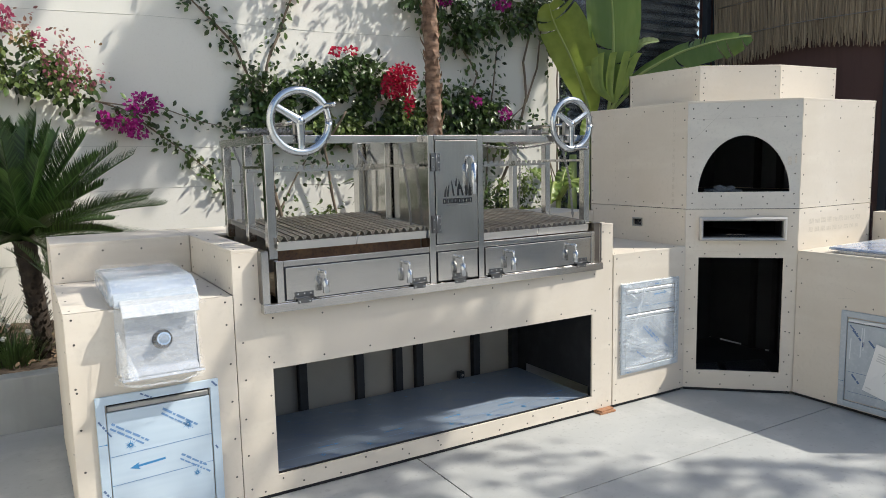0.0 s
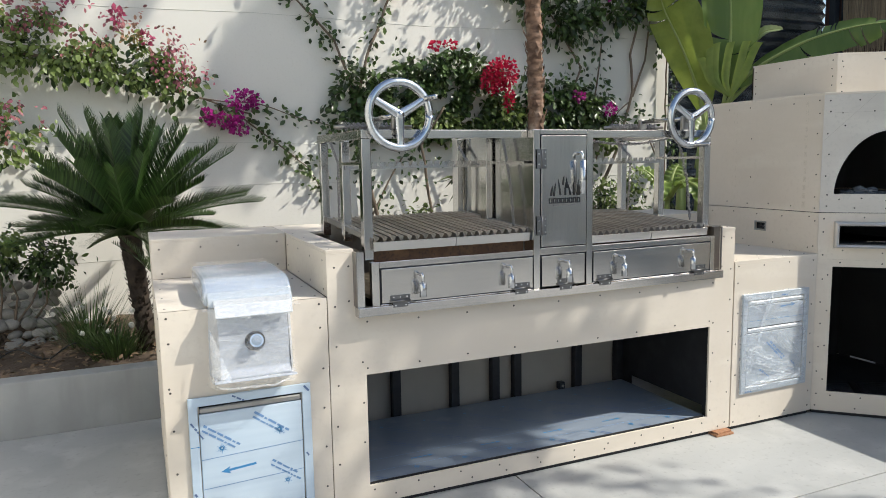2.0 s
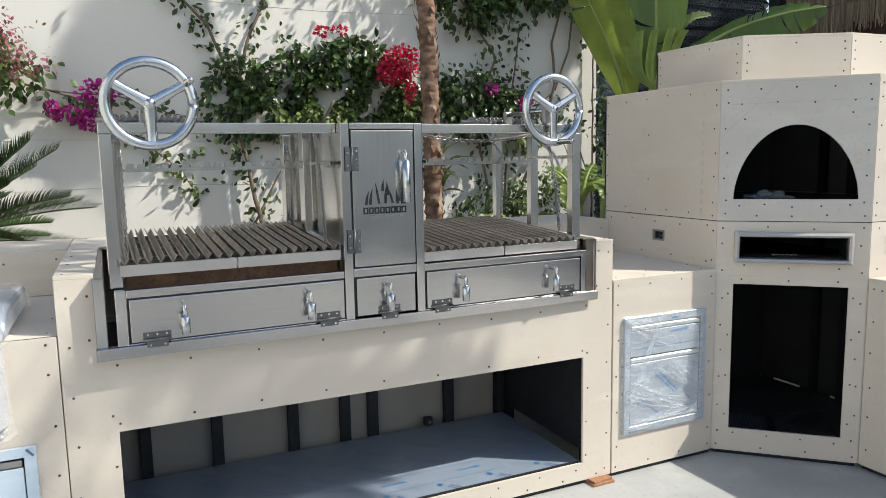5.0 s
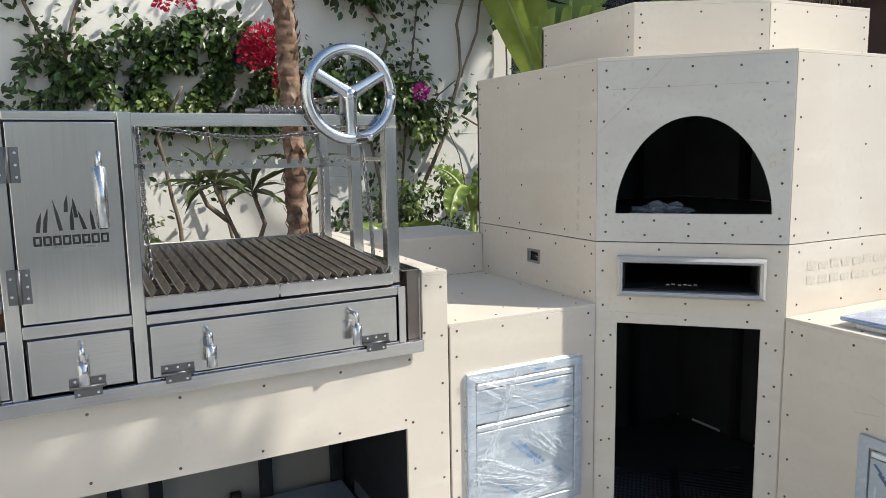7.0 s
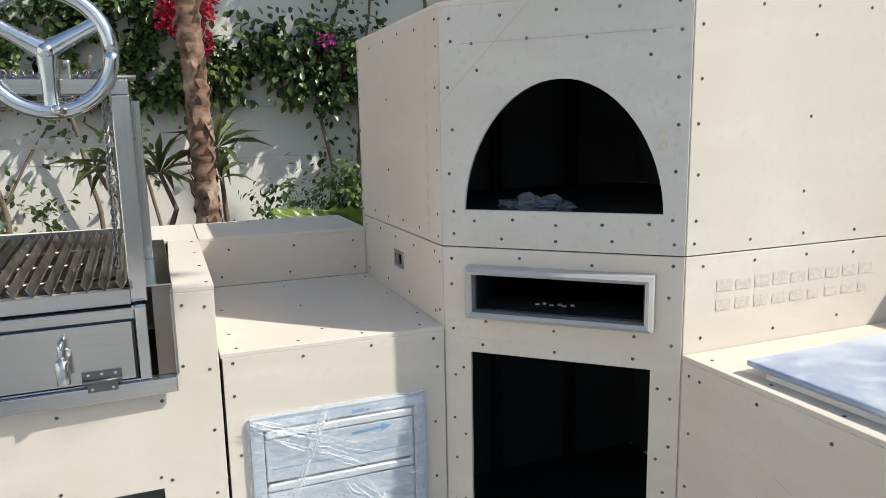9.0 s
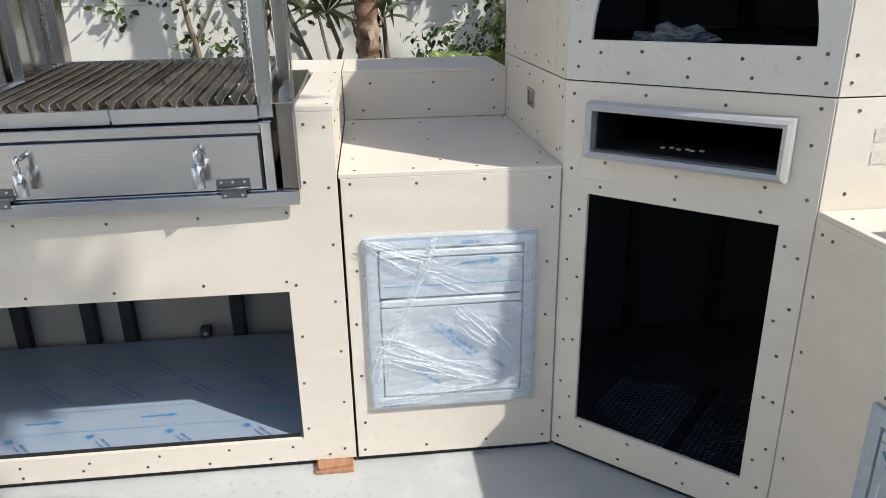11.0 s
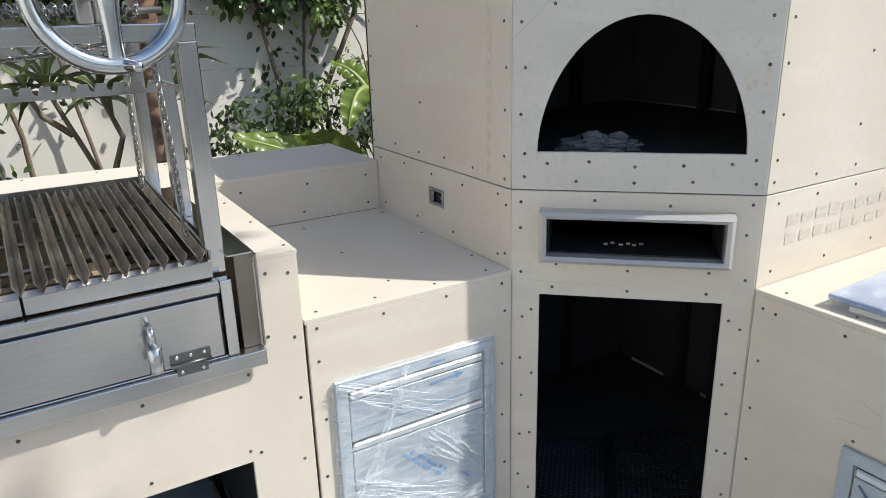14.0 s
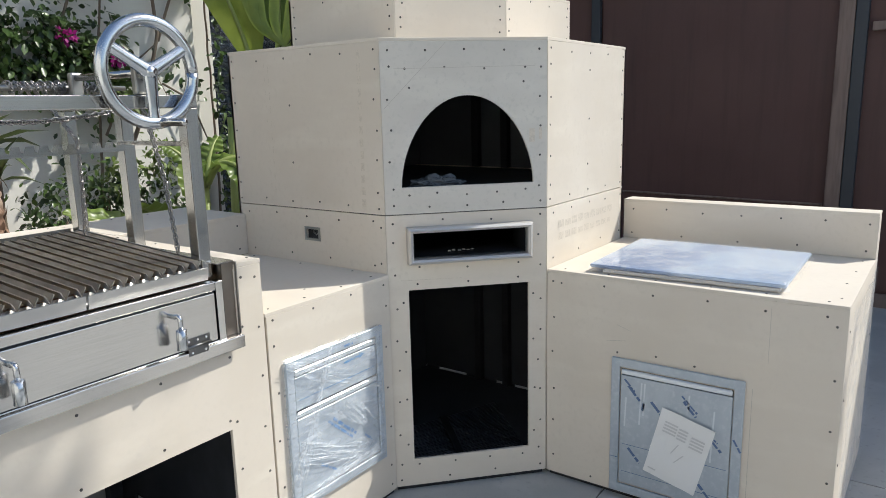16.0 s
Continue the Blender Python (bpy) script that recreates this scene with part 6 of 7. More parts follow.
def vine(name, label, base, stems, blobs, leaf_sets, density=1.0, flower=(), flower_mat=None, light=(), red=(), petal=0.036, young=1.0):
    v = thing(name, base, label, "bougainvillea", "climbers on the wall")
    for path, r0, r1 in stems:
        bm = bmesh.new()
        stem(bm, path, r0, r1)
        part("stem", bm, TWIG, v)
    sets = []
    if blobs:
        sets.append(cloud(blobs, density, 0.038, 0.082))
    for path, step, spread in leaf_sets:
        sets.append(along(path, step, spread))
    if sets:
        tagged(part("foliage", scatter("foliage", LEAF_T, *both(*sets), LEAF), None, v), kind="stuff")
    # paler leaves over the parts painted as sunlit; young scales their number
    if light:
        tagged(part("young_foliage", scatter("young_foliage", LEAF_T, *cloud(light, density * young), LEAF_LIGHT), None, v), kind="stuff")
    if red:
        tagged(part("reddish_foliage", scatter("reddish_foliage", LEAF_T, *cloud(red, density * 1.3, 0.025, 0.045), LEAF_RED), None, v), kind="stuff")
    for f, fm in zip(flower, flower_mat or ()):
        for one in f:
            tagged(part("flower_head", scatter("flower_head", BRACT_T, *bracts([one], 1.0, petal), fm), None, v), kind="stuff")
    return v


W = 5.96
BRACT_ROSE = mat("rose_bract", (0.45, 0.08, 0.16), 0.6, island=0.4, back=0.35)
# the long arm over the cycad, ending in magenta flowers
vine("bougainvillea", "sprawling bougainvillea branch with reddish tips and magenta flowers", (-0.9, 5.9, 0.3),
     [([(-1.6, 5.9, 0.3), (-1.5, 5.93, 1.2), (-1.2, 5.9, 2.0), (-0.6, 5.88, 2.25), (0.0, 5.88, 2.15), (0.5, 5.9, 1.98), (0.95, W, 1.85)], 0.022, 0.006),
      ([(0.55, 5.9, 1.95), (1.0, W, 1.93), (1.35, W, 1.82), (1.75, W, 1.72)], 0.006, 0.003),
      ([(0.9, W, 1.82), (1.15, W, 1.62), (1.4, W, 1.42), (1.53, W, 1.18)], 0.007, 0.003)],
     [(-1.0, 5.88, 2.26, 0.50, 0.10, 0.22), (-0.35, 5.88, 2.24, 0.50, 0.10, 0.22), (0.15, 5.88, 2.16, 0.32, 0.10, 0.20), (0.50, 5.88, 1.98, 0.24, 0.10, 0.14), (0.72, 5.9, 1.86, 0.14, 0.08, 0.09), (-0.80, 5.85, 1.72, 0.36, 0.14, 0.26)],
     [([(0.9, W, 1.93), (1.35, W, 1.84), (1.75, W, 1.72)], 0.014, 0.035), ([(0.9, W, 1.82), (1.15, W, 1.62), (1.4, W, 1.42), (1.53, W, 1.2)], 0.007, 0.045)],
     0.34, [[(0.90, 5.85, 1.94, 0.12, 0.06, 0.08), (0.74, 5.84, 1.80, 0.14, 0.06, 0.06), (0.84, 5.84, 1.74, 0.07, 0.05, 0.05), (0.62, 5.84, 1.84, 0.05, 0.05, 0.04)], [(-0.65, 5.70, 2.72, 0.06, 0.05, 0.05), (-0.25, 5.70, 2.60, 0.05, 0.05, 0.04), (0.05, 5.70, 2.50, 0.05, 0.05, 0.05), (0.22, 5.72, 2.36, 0.04, 0.04, 0.04)]], [BRACT_PINK, BRACT_ROSE],
     light=[(-0.80, 5.76, 1.70, 0.36, 0.10, 0.24), (-0.3, 5.78, 2.24, 0.48, 0.07, 0.22), (-0.9, 5.78, 2.28, 0.5, 0.07, 0.22), (0.30, 5.80, 2.10, 0.28, 0.06, 0.16), (0.05, 5.78, 2.20, 0.38, 0.06, 0.18), (-0.55, 5.80, 2.48, 0.35, 0.06, 0.10)],
     red=[(-0.75, 5.78, 2.52, 0.50, 0.08, 0.20), (-0.1, 5.78, 2.40, 0.42, 0.08, 0.18), (0.3, 5.72, 2.28, 0.30, 0.08, 0.15), (0.5, 5.76, 2.12, 0.20, 0.06, 0.10), (-0.7, 5.68, 1.8, 0.30, 0.08, 0.14)], young=1.5)
# the dense middle bush with crimson clusters
vine("bougainvillea", "dense green bougainvillea bush with crimson flower clusters", (2.3, 5.85, 0.3),
     [([(2.0, 5.88, 0.3), (1.95, 5.9, 1.0), (1.85, 5.93, 1.6), (1.78, W, 2.1), (1.65, W, 2.45), (1.30, W, 2.80), (1.1, W, 3.1)], 0.02, 0.006),
      ([(1.80, W, 1.9), (1.95, W, 2.4), (2.15, W, 2.85), (2.2, W, 3.2)], 0.014, 0.008),
      ([(2.5, 5.85, 0.3), (2.45, 5.9, 1.0), (2.35, 5.85, 1.6), (2.5, 5.7, 1.9)], 0.016, 0.01),
      ([(2.9, 5.85, 0.3), (2.75, 5.9, 1.1), (2.65, 5.85, 1.7)], 0.013, 0.008),
      ([(1.7, 5.9, 0.3), (1.85, 5.93, 0.9), (2.2, 5.93, 1.5)], 0.012, 0.007)],
     [(2.20, 5.91, 1.94, 0.42, 0.075, 0.28), (2.65, 5.90, 2.02, 0.45, 0.08, 0.36), (3.10, 5.90, 1.94, 0.36, 0.075, 0.28), (2.5, 5.90, 2.28, 0.35, 0.07, 0.16), (2.85, 5.90, 2.25, 0.30, 0.07, 0.16),
      (1.85, 5.92, 1.95, 0.24, 0.06, 0.30), (2.95, 5.91, 1.74, 0.4, 0.06, 0.09), (2.3, 5.91, 1.70, 0.35, 0.06, 0.07), (2.55, 5.90, 1.94, 0.6, 0.06, 0.26), (2.05, 5.92, 1.80, 0.34, 0.06, 0.14), (2.75, 5.90, 1.84, 0.5, 0.06, 0.16)],
     [([(1.78, W, 2.0), (1.65, W, 2.45), (1.30, W, 2.80), (1.1, W, 3.1)], 0.008, 0.06), ([(1.85, W, 2.1), (1.95, W, 2.4), (2.15, W, 2.85)], 0.012, 0.06),
      ([(1.95, 5.92, 1.0), (1.85, 5.93, 1.7)], 0.016, 0.07), ([(2.45, 5.9, 1.3), (2.4, 5.88, 1.6)], 0.022, 0.06), ([(2.75, 5.9, 1.1), (2.7, 5.88, 1.6)], 0.022, 0.06), ([(1.6, 5.93, 1.75), (1.5, 5.94, 1.5)], 0.012, 0.05),
      ([(2.2, 5.9, 1.7), (2.25, 5.92, 1.25)], 0.016, 0.08), ([(1.75, 5.92, 1.7), (1.8, 5.93, 1.3)], 0.010, 0.08), ([(3.0, 5.88, 1.75), (3.1, 5.9, 1.35)], 0.014, 0.08)],
     0.95, [[(3.05, 5.70, 2.20, 0.15, 0.08, 0.13), (2.96, 5.71, 2.12, 0.10, 0.07, 0.10), (3.12, 5.70, 1.97, 0.04, 0.04, 0.09), (2.42, 5.68, 2.40, 0.06, 0.05, 0.03), (2.55, 5.68, 2.41, 0.05, 0.05, 0.03), (2.12, 5.85, 2.93, 0.11, 0.06, 0.07)]], [BRACT_RED],
     light=[(2.55, 5.83, 1.80, 0.3, 0.04, 0.08), (2.2, 5.84, 1.85, 0.2, 0.04, 0.10), (3.2, 5.83, 1.9, 0.16, 0.04, 0.12)], young=0.8)
# the airy right part with bare stems
vine("bougainvillea", "airy bougainvillea with bare twisting stems and few flowers", (4.2, 5.88, 0.3),
     [([(4.25, 5.88, 0.3), (4.2, 5.9, 1.1), (4.45, 5.92, 1.6), (4.62, 5.94, 2.1), (4.60, W, 2.45), (4.72, W, 2.9), (4.8, W, 3.3)], 0.022, 0.009),
      ([(4.62, 5.94, 2.05), (4.78, W, 2.4), (4.85, W, 2.95)], 0.012, 0.008),
      ([(3.85, 5.88, 0.3), (3.9, 5.9, 1.2), (3.8, 5.92, 1.8), (4.0, 5.92, 2.3), (3.7, 5.93, 2.75), (3.4, 5.94, 3.1)], 0.016, 0.007),
      ([(4.0, 5.88, 0.3), (4.08, 5.9, 1.3), (4.15, 5.92, 1.9), (4.25, 5.93, 2.6)], 0.013, 0.007),
      ([(4.6, 5.92, 1.75), (4.8, 5.9, 1.65), (5.0, 5.9, 1.2)], 0.008, 0.005),
      ([(4.1, 5.85, 1.4), (4.35, 5.8, 1.9), (4.5, 5.8, 2.0)], 0.010, 0.005)],
     [(3.62, 5.86, 1.97, 0.32, 0.10, 0.24), (4.0, 5.85, 1.92, 0.34, 0.11, 0.24), (3.8, 5.84, 1.95, 0.36, 0.10, 0.22), (3.85, 5.84, 1.72, 0.32, 0.10, 0.14), (4.3, 5.87, 1.76, 0.22, 0.09, 0.18), (3.75, 5.86, 2.72, 0.42, 0.10, 0.20), (4.3, 5.86, 2.85, 0.45, 0.10, 0.20), (4.75, 5.88, 2.98, 0.35, 0.10, 0.16), (3.5, 5.85, 3.0, 0.4, 0.1, 0.18), (4.95, 5.92, 2.75, 0.10, 0.06, 0.3)],
     [([(4.0, 5.92, 2.3), (3.7, 5.93, 2.75)], 0.010, 0.08), ([(4.15, 5.92, 1.9), (4.25, 5.93, 2.6)], 0.010, 0.09), ([(4.62, 5.94, 2.0), (4.85, W, 1.8), (5.0, W, 1.75)], 0.012, 0.06), ([(3.9, 5.9, 1.0), (3.85, 5.92, 1.7)], 0.02, 0.06),
      ([(4.08, 5.9, 1.0), (4.12, 5.9, 1.7)], 0.02, 0.07)],
     0.75, [[(3.85, 5.72, 2.02, 0.05, 0.04, 0.04), (4.1, 5.6, 1.9, 0.06, 0.04, 0.05), (3.55, 5.78, 2.95, 0.10, 0.05, 0.05), (4.2, 5.76, 2.95, 0.08, 0.05, 0.04)]], [BRACT_PINK],
     light=[(4.2, 5.70, 1.62, 0.2, 0.06, 0.10)])


vine("bougainvillea", "thick bougainvillea overhang along the top of the wall", (1.0, 6.1, 3.9),
     [([(-1.5, 6.1, 3.9), (-0.5, 5.8, 3.75), (0.8, 5.7, 3.7), (2.2, 5.65, 3.72), (3.6, 5.7, 3.8), (4.9, 5.8, 3.85)], 0.02, 0.01),
      ([(2.2, 5.65, 3.72), (2.2, 5.85, 3.2), (2.15, W, 2.9)], 0.008, 0.005), ([(3.6, 5.7, 3.8), (3.6, 5.85, 3.3), (3.7, W, 2.8)], 0.008, 0.005)],
     [(1.9, 5.75, 3.75, 0.45, 0.32, 0.18), (2.6, 5.72, 3.70, 0.40, 0.2, 0.20), (3.5, 5.6, 3.6, 0.5, 0.28, 0.28), (4.4, 5.65, 3.5, 0.5, 0.26, 0.30), (4.6, 5.35, 3.8, 0.6, 0.35, 0.22), (5.3, 5.3, 3.85, 0.5, 0.35, 0.25), (5.0, 5.0, 3.95, 0.6, 0.3, 0.2), (0.9, 5.85, 3.85, 0.5, 0.12, 0.15)],
     [([(2.2, 5.65, 3.72), (2.2, 5.85, 3.2)], 0.01, 0.08)], 0.5)


def shrub(label, base, blobs, density, lo, hi, material=LEAF, light=()):
    s = thing("shrub", base, label, "shrub")
    x, y, z = base
    bm = bmesh.new()
    for k in range(5):
        bx = blobs[k % len(blobs)]
        stem(bm, [(x + 0.03 * k - 0.06, y, z), ((x + bx[0]) / 2 + 0.03 * k, (y + bx[1]) / 2, (z + bx[2]) / 2), (bx[0], bx[1], bx[2])], 0.010, 0.004)
    part("stem", bm, TWIG, s)
    tagged(part("foliage", scatter("foliage", LEAF_T, *cloud(blobs, density, lo, hi, (0, -0.4, 1)), material), None, s), kind="stuff")
    if light:
        tagged(part("young_foliage", scatter("young_foliage", LEAF_T, *cloud(light, density, lo, hi, (0, -0.4, 1)), LEAF_LIGHT), None, s), kind="stuff")


shrub("low dark green shrub behind the ledge", (3.65, 5.45, 0.3), [(3.55, 5.4, 0.95, 0.28, 0.25, 0.28), (3.85, 5.45, 1.05, 0.22, 0.2, 0.26), (3.35, 5.45, 0.8, 0.2, 0.2, 0.2)], 0.75, 0.03, 0.055, LEAF, [(3.9, 5.35, 1.15, 0.14, 0.12, 0.14)])
shrub("bright green leafy shrub below the vine", (2.15, 5.6, 0.3), [(2.12, 5.55, 0.95, 0.24, 0.18, 0.2), (1.85, 5.6, 0.85, 0.15, 0.15, 0.15)], 0.7, 0.035, 0.06, LEAF_LIGHT)
shrub("small green shrub by the banana plant", (4.3, 5.5, 0.3), [(4.25, 5.5, 0.95, 0.22, 0.2, 0.3), (4.0, 5.55, 0.9, 0.18, 0.18, 0.26)], 0.7, 0.03, 0.055, LEAF, [(4.2, 5.4, 1.25, 0.14, 0.1, 0.16)])
shrub("variegated shrub with reddish leaves at the planter's back", (-0.75, 5.55, 0.3), [(-0.78, 5.6, 0.90, 0.34, 0.2, 0.15), (-0.50, 5.6, 0.82, 0.20, 0.16, 0.18), (-1.1, 5.6, 0.86, 0.3, 0.2, 0.2)], 1.9, 0.03, 0.055, LEAF, [(-0.85, 5.45, 0.96, 0.28, 0.12, 0.10)])


# cycad: a scaly trunk and a rosette of stiff feathered leaves
def frond(P, Hd, U, S, Wd, base, az, el, length, droop, pairs, leaf, width, vee=0.55, swept=0.45):
    """Collects the leaflets of one feathered leaf and returns its rachis."""
    pts, d = [], Vector((math.cos(az) * math.cos(el), math.sin(az) * math.cos(el), math.sin(el)))
    p = Vector(base)
    n = pairs
    for i in range(n + 1):
        pts.append(p.copy())
        d = (d + Vector((0, 0, -droop / n))).normalized()
        p = p + d * (length / n)
    for i in range(2, n + 1):
        t = i / n
        dd = (pts[i] - pts[i - 1]).normalized()
        side = dd.cross(Z).normalized()
        up = side.cross(dd)
        lf = leaf * (0.35 + 0.65 * math.sin(math.pi * min(1.0, 0.12 + 0.86 * t)) ** 0.7)
        for s in (-1, 1):
            h = side * s * 0.86 + dd * (swept + 0.5 * t) + up * vee + Vector((RG.normal(), RG.normal(), RG.normal())) * 0.05
            P.append(pts[i]), Hd.append(h), U.append(up), S.append(lf * RG.uniform(0.9, 1.1)), Wd.append(width)
    return pts


def feather(parent, material, base, az, el, length, droop, pairs, leaf, width, vee, r, swept=0.45):
    """One feathered leaf as a part, with its midrib under it."""
    P, Hd, U, S, Wd = [], [], [], [], []
    pts = frond(P, Hd, U, S, Wd, base, az, el, length, droop, pairs, leaf, width, vee, swept)
    lf = part("frond", scatter("frond", BLADE_T, P, Hd, U, S, material, Wd), None, parent)
    q = pts[::4]
    part("midrib", bm_tube(q, [r, *([r * 0.65] * (len(q) - 2)), r * 0.2], 5), GRASS, lf)


cycad = thing("cycad", (0.10, 5.0, 0.3), "dark green sago cycad with a shaggy trunk in the planter", "cycad")
bm = bmesh.new()
prof = []
for i in range(26):
    z = 0.24 + 0.80 * i / 25
    prof.append(((0.11 - 0.07 * i / 25, 5.0, z), 0.043 + 0.018 * (i / 25) + 0.006 * (i % 2)))
tube(bm, [p for p, r in prof], [r for p, r in prof], 14)
part("trunk", bm, CYCAD_BARK, cycad, "rough dark trunk")
P, Hd, U, S = [], [], [], []
for i in range(330):
    t = RG.uniform()
    a = RG.uniform(0, 6.28)
    c = np.array((0.11 - 0.07 * t + 0.050 * math.cos(a), 5.0 + 0.050 * math.sin(a), 0.26 + 0.78 * t))
    P.append(c), Hd.append((math.cos(a) * 0.7, math.sin(a) * 0.7, 0.8)), U.append((math.cos(a), math.sin(a), 0)), S.append(RG.uniform(0.03, 0.05))
tagged(part("shaggy_bark", scatter("shaggy_bark", BLADE_T, P, Hd, U, S, CYCAD_BARK, [0.02] * len(P)), None, cycad), kind="stuff")
CB = (0.03, 5.0, 1.04)
rk = random.Random(3)
for i in range(58):
    az = i * 2.399963 + rk.uniform(-0.1, 0.1)
    k = i / 57
    el = radians(82 - 66 * k ** 1.0 + rk.uniform(-9, 9))
    L = rk.uniform(0.62, 0.86) * (0.92 + 0.12 * k)
    feather(cycad, CYCAD, CB, az, el, L, 0.14 + 0.30 * k, 84, 0.15, 0.0085, 0.75, 0.007, 0.8)
for i in range(10):   # the lowest, older leaves
    feather(cycad, CYCAD, CB, i * 0.628 + rk.uniform(-0.15, 0.15), radians(rk.uniform(2, 16)), rk.uniform(0.58, 0.74), 0.25, 76, 0.14, 0.0085, 0.6, 0.007, 0.8)
for i in range(9):   # a young offset beside the trunk
    feather(cycad, CYCAD, (0.17, 4.86, 0.78), i * 0.75 + 0.3, radians(48 + 14 * (i % 3)), 0.34, 0.5, 26, 0.075, 0.006, 0.55, 0.003)


# palms: ringed trunk with old leaf bases, feathered crown
def palm(name, label, base, top, r0, r1, fronds, length, seed, leaflet=0.022, el0=75, el1=-12):
    pl = thing(name, base, label, "palm tree")
    b, tp = Vector(base), Vector(top)
    n = int((tp - b).length / 0.022)
    pts, rad = [], []
    rp = random.Random(seed)
    for i in range(n + 1):
        t = i / n
        c = b.lerp(tp, t) + Vector((0.02 * math.sin(t * 9), 0.015 * math.cos(t * 7), 0))
        pts.append(c)
        rad.append(r0 + (r1 - r0) * t + 0.006 * (1 if i % 4 == 0 else (-0.2 * (i % 4))) + rp.uniform(-0.003, 0.003))
    bm = bmesh.new()
    tube(bm, pts, rad, 18)
    for v in bm.verts:
        v.co += Vector((noise.noise(v.co * 26), noise.noise(v.co * 26 + Vector((5, 0, 0))), 0)) * 0.008
    part("trunk", bm, PALM_BARK, pl, "ringed reddish-brown palm trunk")
    P, Hd, U, S = [], [], [], []
    for i in range(n):
        if i % 2:
            continue
        for k in range(3):
            a = rp.uniform(0, 6.28)
            c = pts[i] + Vector((math.cos(a), math.sin(a), 0)) * rad[i] * 0.97
            P.append(c), Hd.append((math.cos(a) * 0.35, math.sin(a) * 0.35, 0.9 if rp.random() < 0.7 else -0.8)), U.append((math.cos(a), math.sin(a), 0)), S.append(rp.uniform(0.04, 0.09))
    tagged(part("trunk_fibre", scatter("trunk_fibre", BLADE_T, P, Hd, U, S, PALM_BARK, [0.036] * len(P)), None, pl), kind="stuff")
    for i in range(fronds):
        az = i * 2.399963 + seed
        k = i / max(1, fronds - 1)
        feather(pl, PALM_LEAF, tp, az, radians(el0 + (el1 - el0) * k), length * rp.uniform(0.88, 1.08), 1.0, 60, length * 0.2, leaflet, 0.15, 0.018)
    return pl


palm("palm_tree", "slender palm with a ringed reddish trunk behind the grill", (3.03, 5.1, 0.28), (2.909, 5.04, 6.7), 0.064, 0.050, 18, 1.9, 1, 0.03)

def shade_tree(base, forks, crowns, label):
    """A leaning broadleaf tree: tapered limbs and crowns of leaf clumps with gaps."""
    tr = thing("shade_tree", base, label, "tree")
    for path, r0, r1 in forks:
        bm = bmesh.new()
        stem(bm, path, r0, r1, 0.05, 9)
        part("limb", bm, TWIG, tr)
    for (cx, cy, cz), (rx, ry, rz), clumps, leaves in crowns:
        P, Hd, U, S = [], [], [], []
        bm = bmesh.new()
        for k in range(clumps):
            d = RG.normal(size=3)
            d /= np.linalg.norm(d)
            c = np.array((cx, cy, cz)) + d * RG.uniform(0.25, 1.0) ** 0.5 * np.array((rx, ry, rz))
            stem(bm, [(cx, cy, cz), tuple((c + np.array((cx, cy, cz))) / 2 + RG.normal(scale=0.06, size=3)), tuple(c)], 0.012, 0.004)
            n = leaves
            P.append(c + RG.normal(scale=0.085, size=(n, 3))), Hd.append(RG.normal(size=(n, 3)) + np.array((0, 0, -0.5))), U.append(RG.normal(scale=0.6, size=(n, 3)) + np.array((0, 0, 1))), S.append(RG.uniform(0.09, 0.15, size=n))
        part("twigs", bm, TWIG, tr)
        tagged(part("foliage", scatter("foliage", LEAF_T, np.concatenate(P), np.concatenate(Hd), np.concatenate(U), np.concatenate(S), LEAF), None, tr), kind="stuff")
    return tr


shade_tree((8.0, -6.3, -0.018), (([(8.0, -6.3, -0.018), (7.9, -5.6, 2.6), (7.6, -4.2, 4.8), (6.9, -2.2, 6.2), (6.27, -0.55, 6.67)], 0.15, 0.03), ([(7.6, -4.2, 4.8), (7.8, -3.2, 5.6), (7.84, -2.15, 6.2)], 0.06, 0.025), ([(7.84, -2.15, 6.2), (7.8, -1.9, 6.5), (7.75, -1.72, 6.75)], 0.025, 0.012), ([(6.27, -0.55, 6.67), (5.6, 0.1, 6.8), (4.85, 0.75, 6.8), (4.0, 1.95, 6.85)], 0.03, 0.010)),
           (((6.27, -0.55, 6.67), (1.15, 1.15, 0.85), 62, 15), ((7.86, -2.1, 6.2), (0.75, 0.8, 0.5), 26, 15), ((6.8, -4.1, 6.9), (1.5, 1.3, 0.8), 120, 18), ((7.75, -1.72, 6.75), (0.62, 0.22, 0.2), 13, 13), ((4.85, 0.75, 6.8), (0.75, 0.70, 0.35), 46, 16), ((4.0, 1.95, 6.85), (0.42, 0.40, 0.2), 26, 16)),
           "leaning broadleaf tree beyond the terrace casting dappled shade")
shade_tree((9.5, 1.5, -0.018), (([(9.5, 1.5, -0.018), (9.45, 1.7, 4.0), (9.3, 2.2, 6.8), (9.18, 2.6, 8.3)], 0.13, 0.03), ([(9.3, 2.2, 6.8), (7.9, 2.45, 7.7), (5.95, 2.62, 7.95)], 0.035, 0.012)),
           (((5.93, 2.64, 8.1), (0.30, 0.16, 0.50), 60, 18), ((9.18, 2.64, 8.4), (0.5, 0.24, 0.45), 40, 18)),
           "tall broadleaf tree beyond the brown fence shading the white wall")


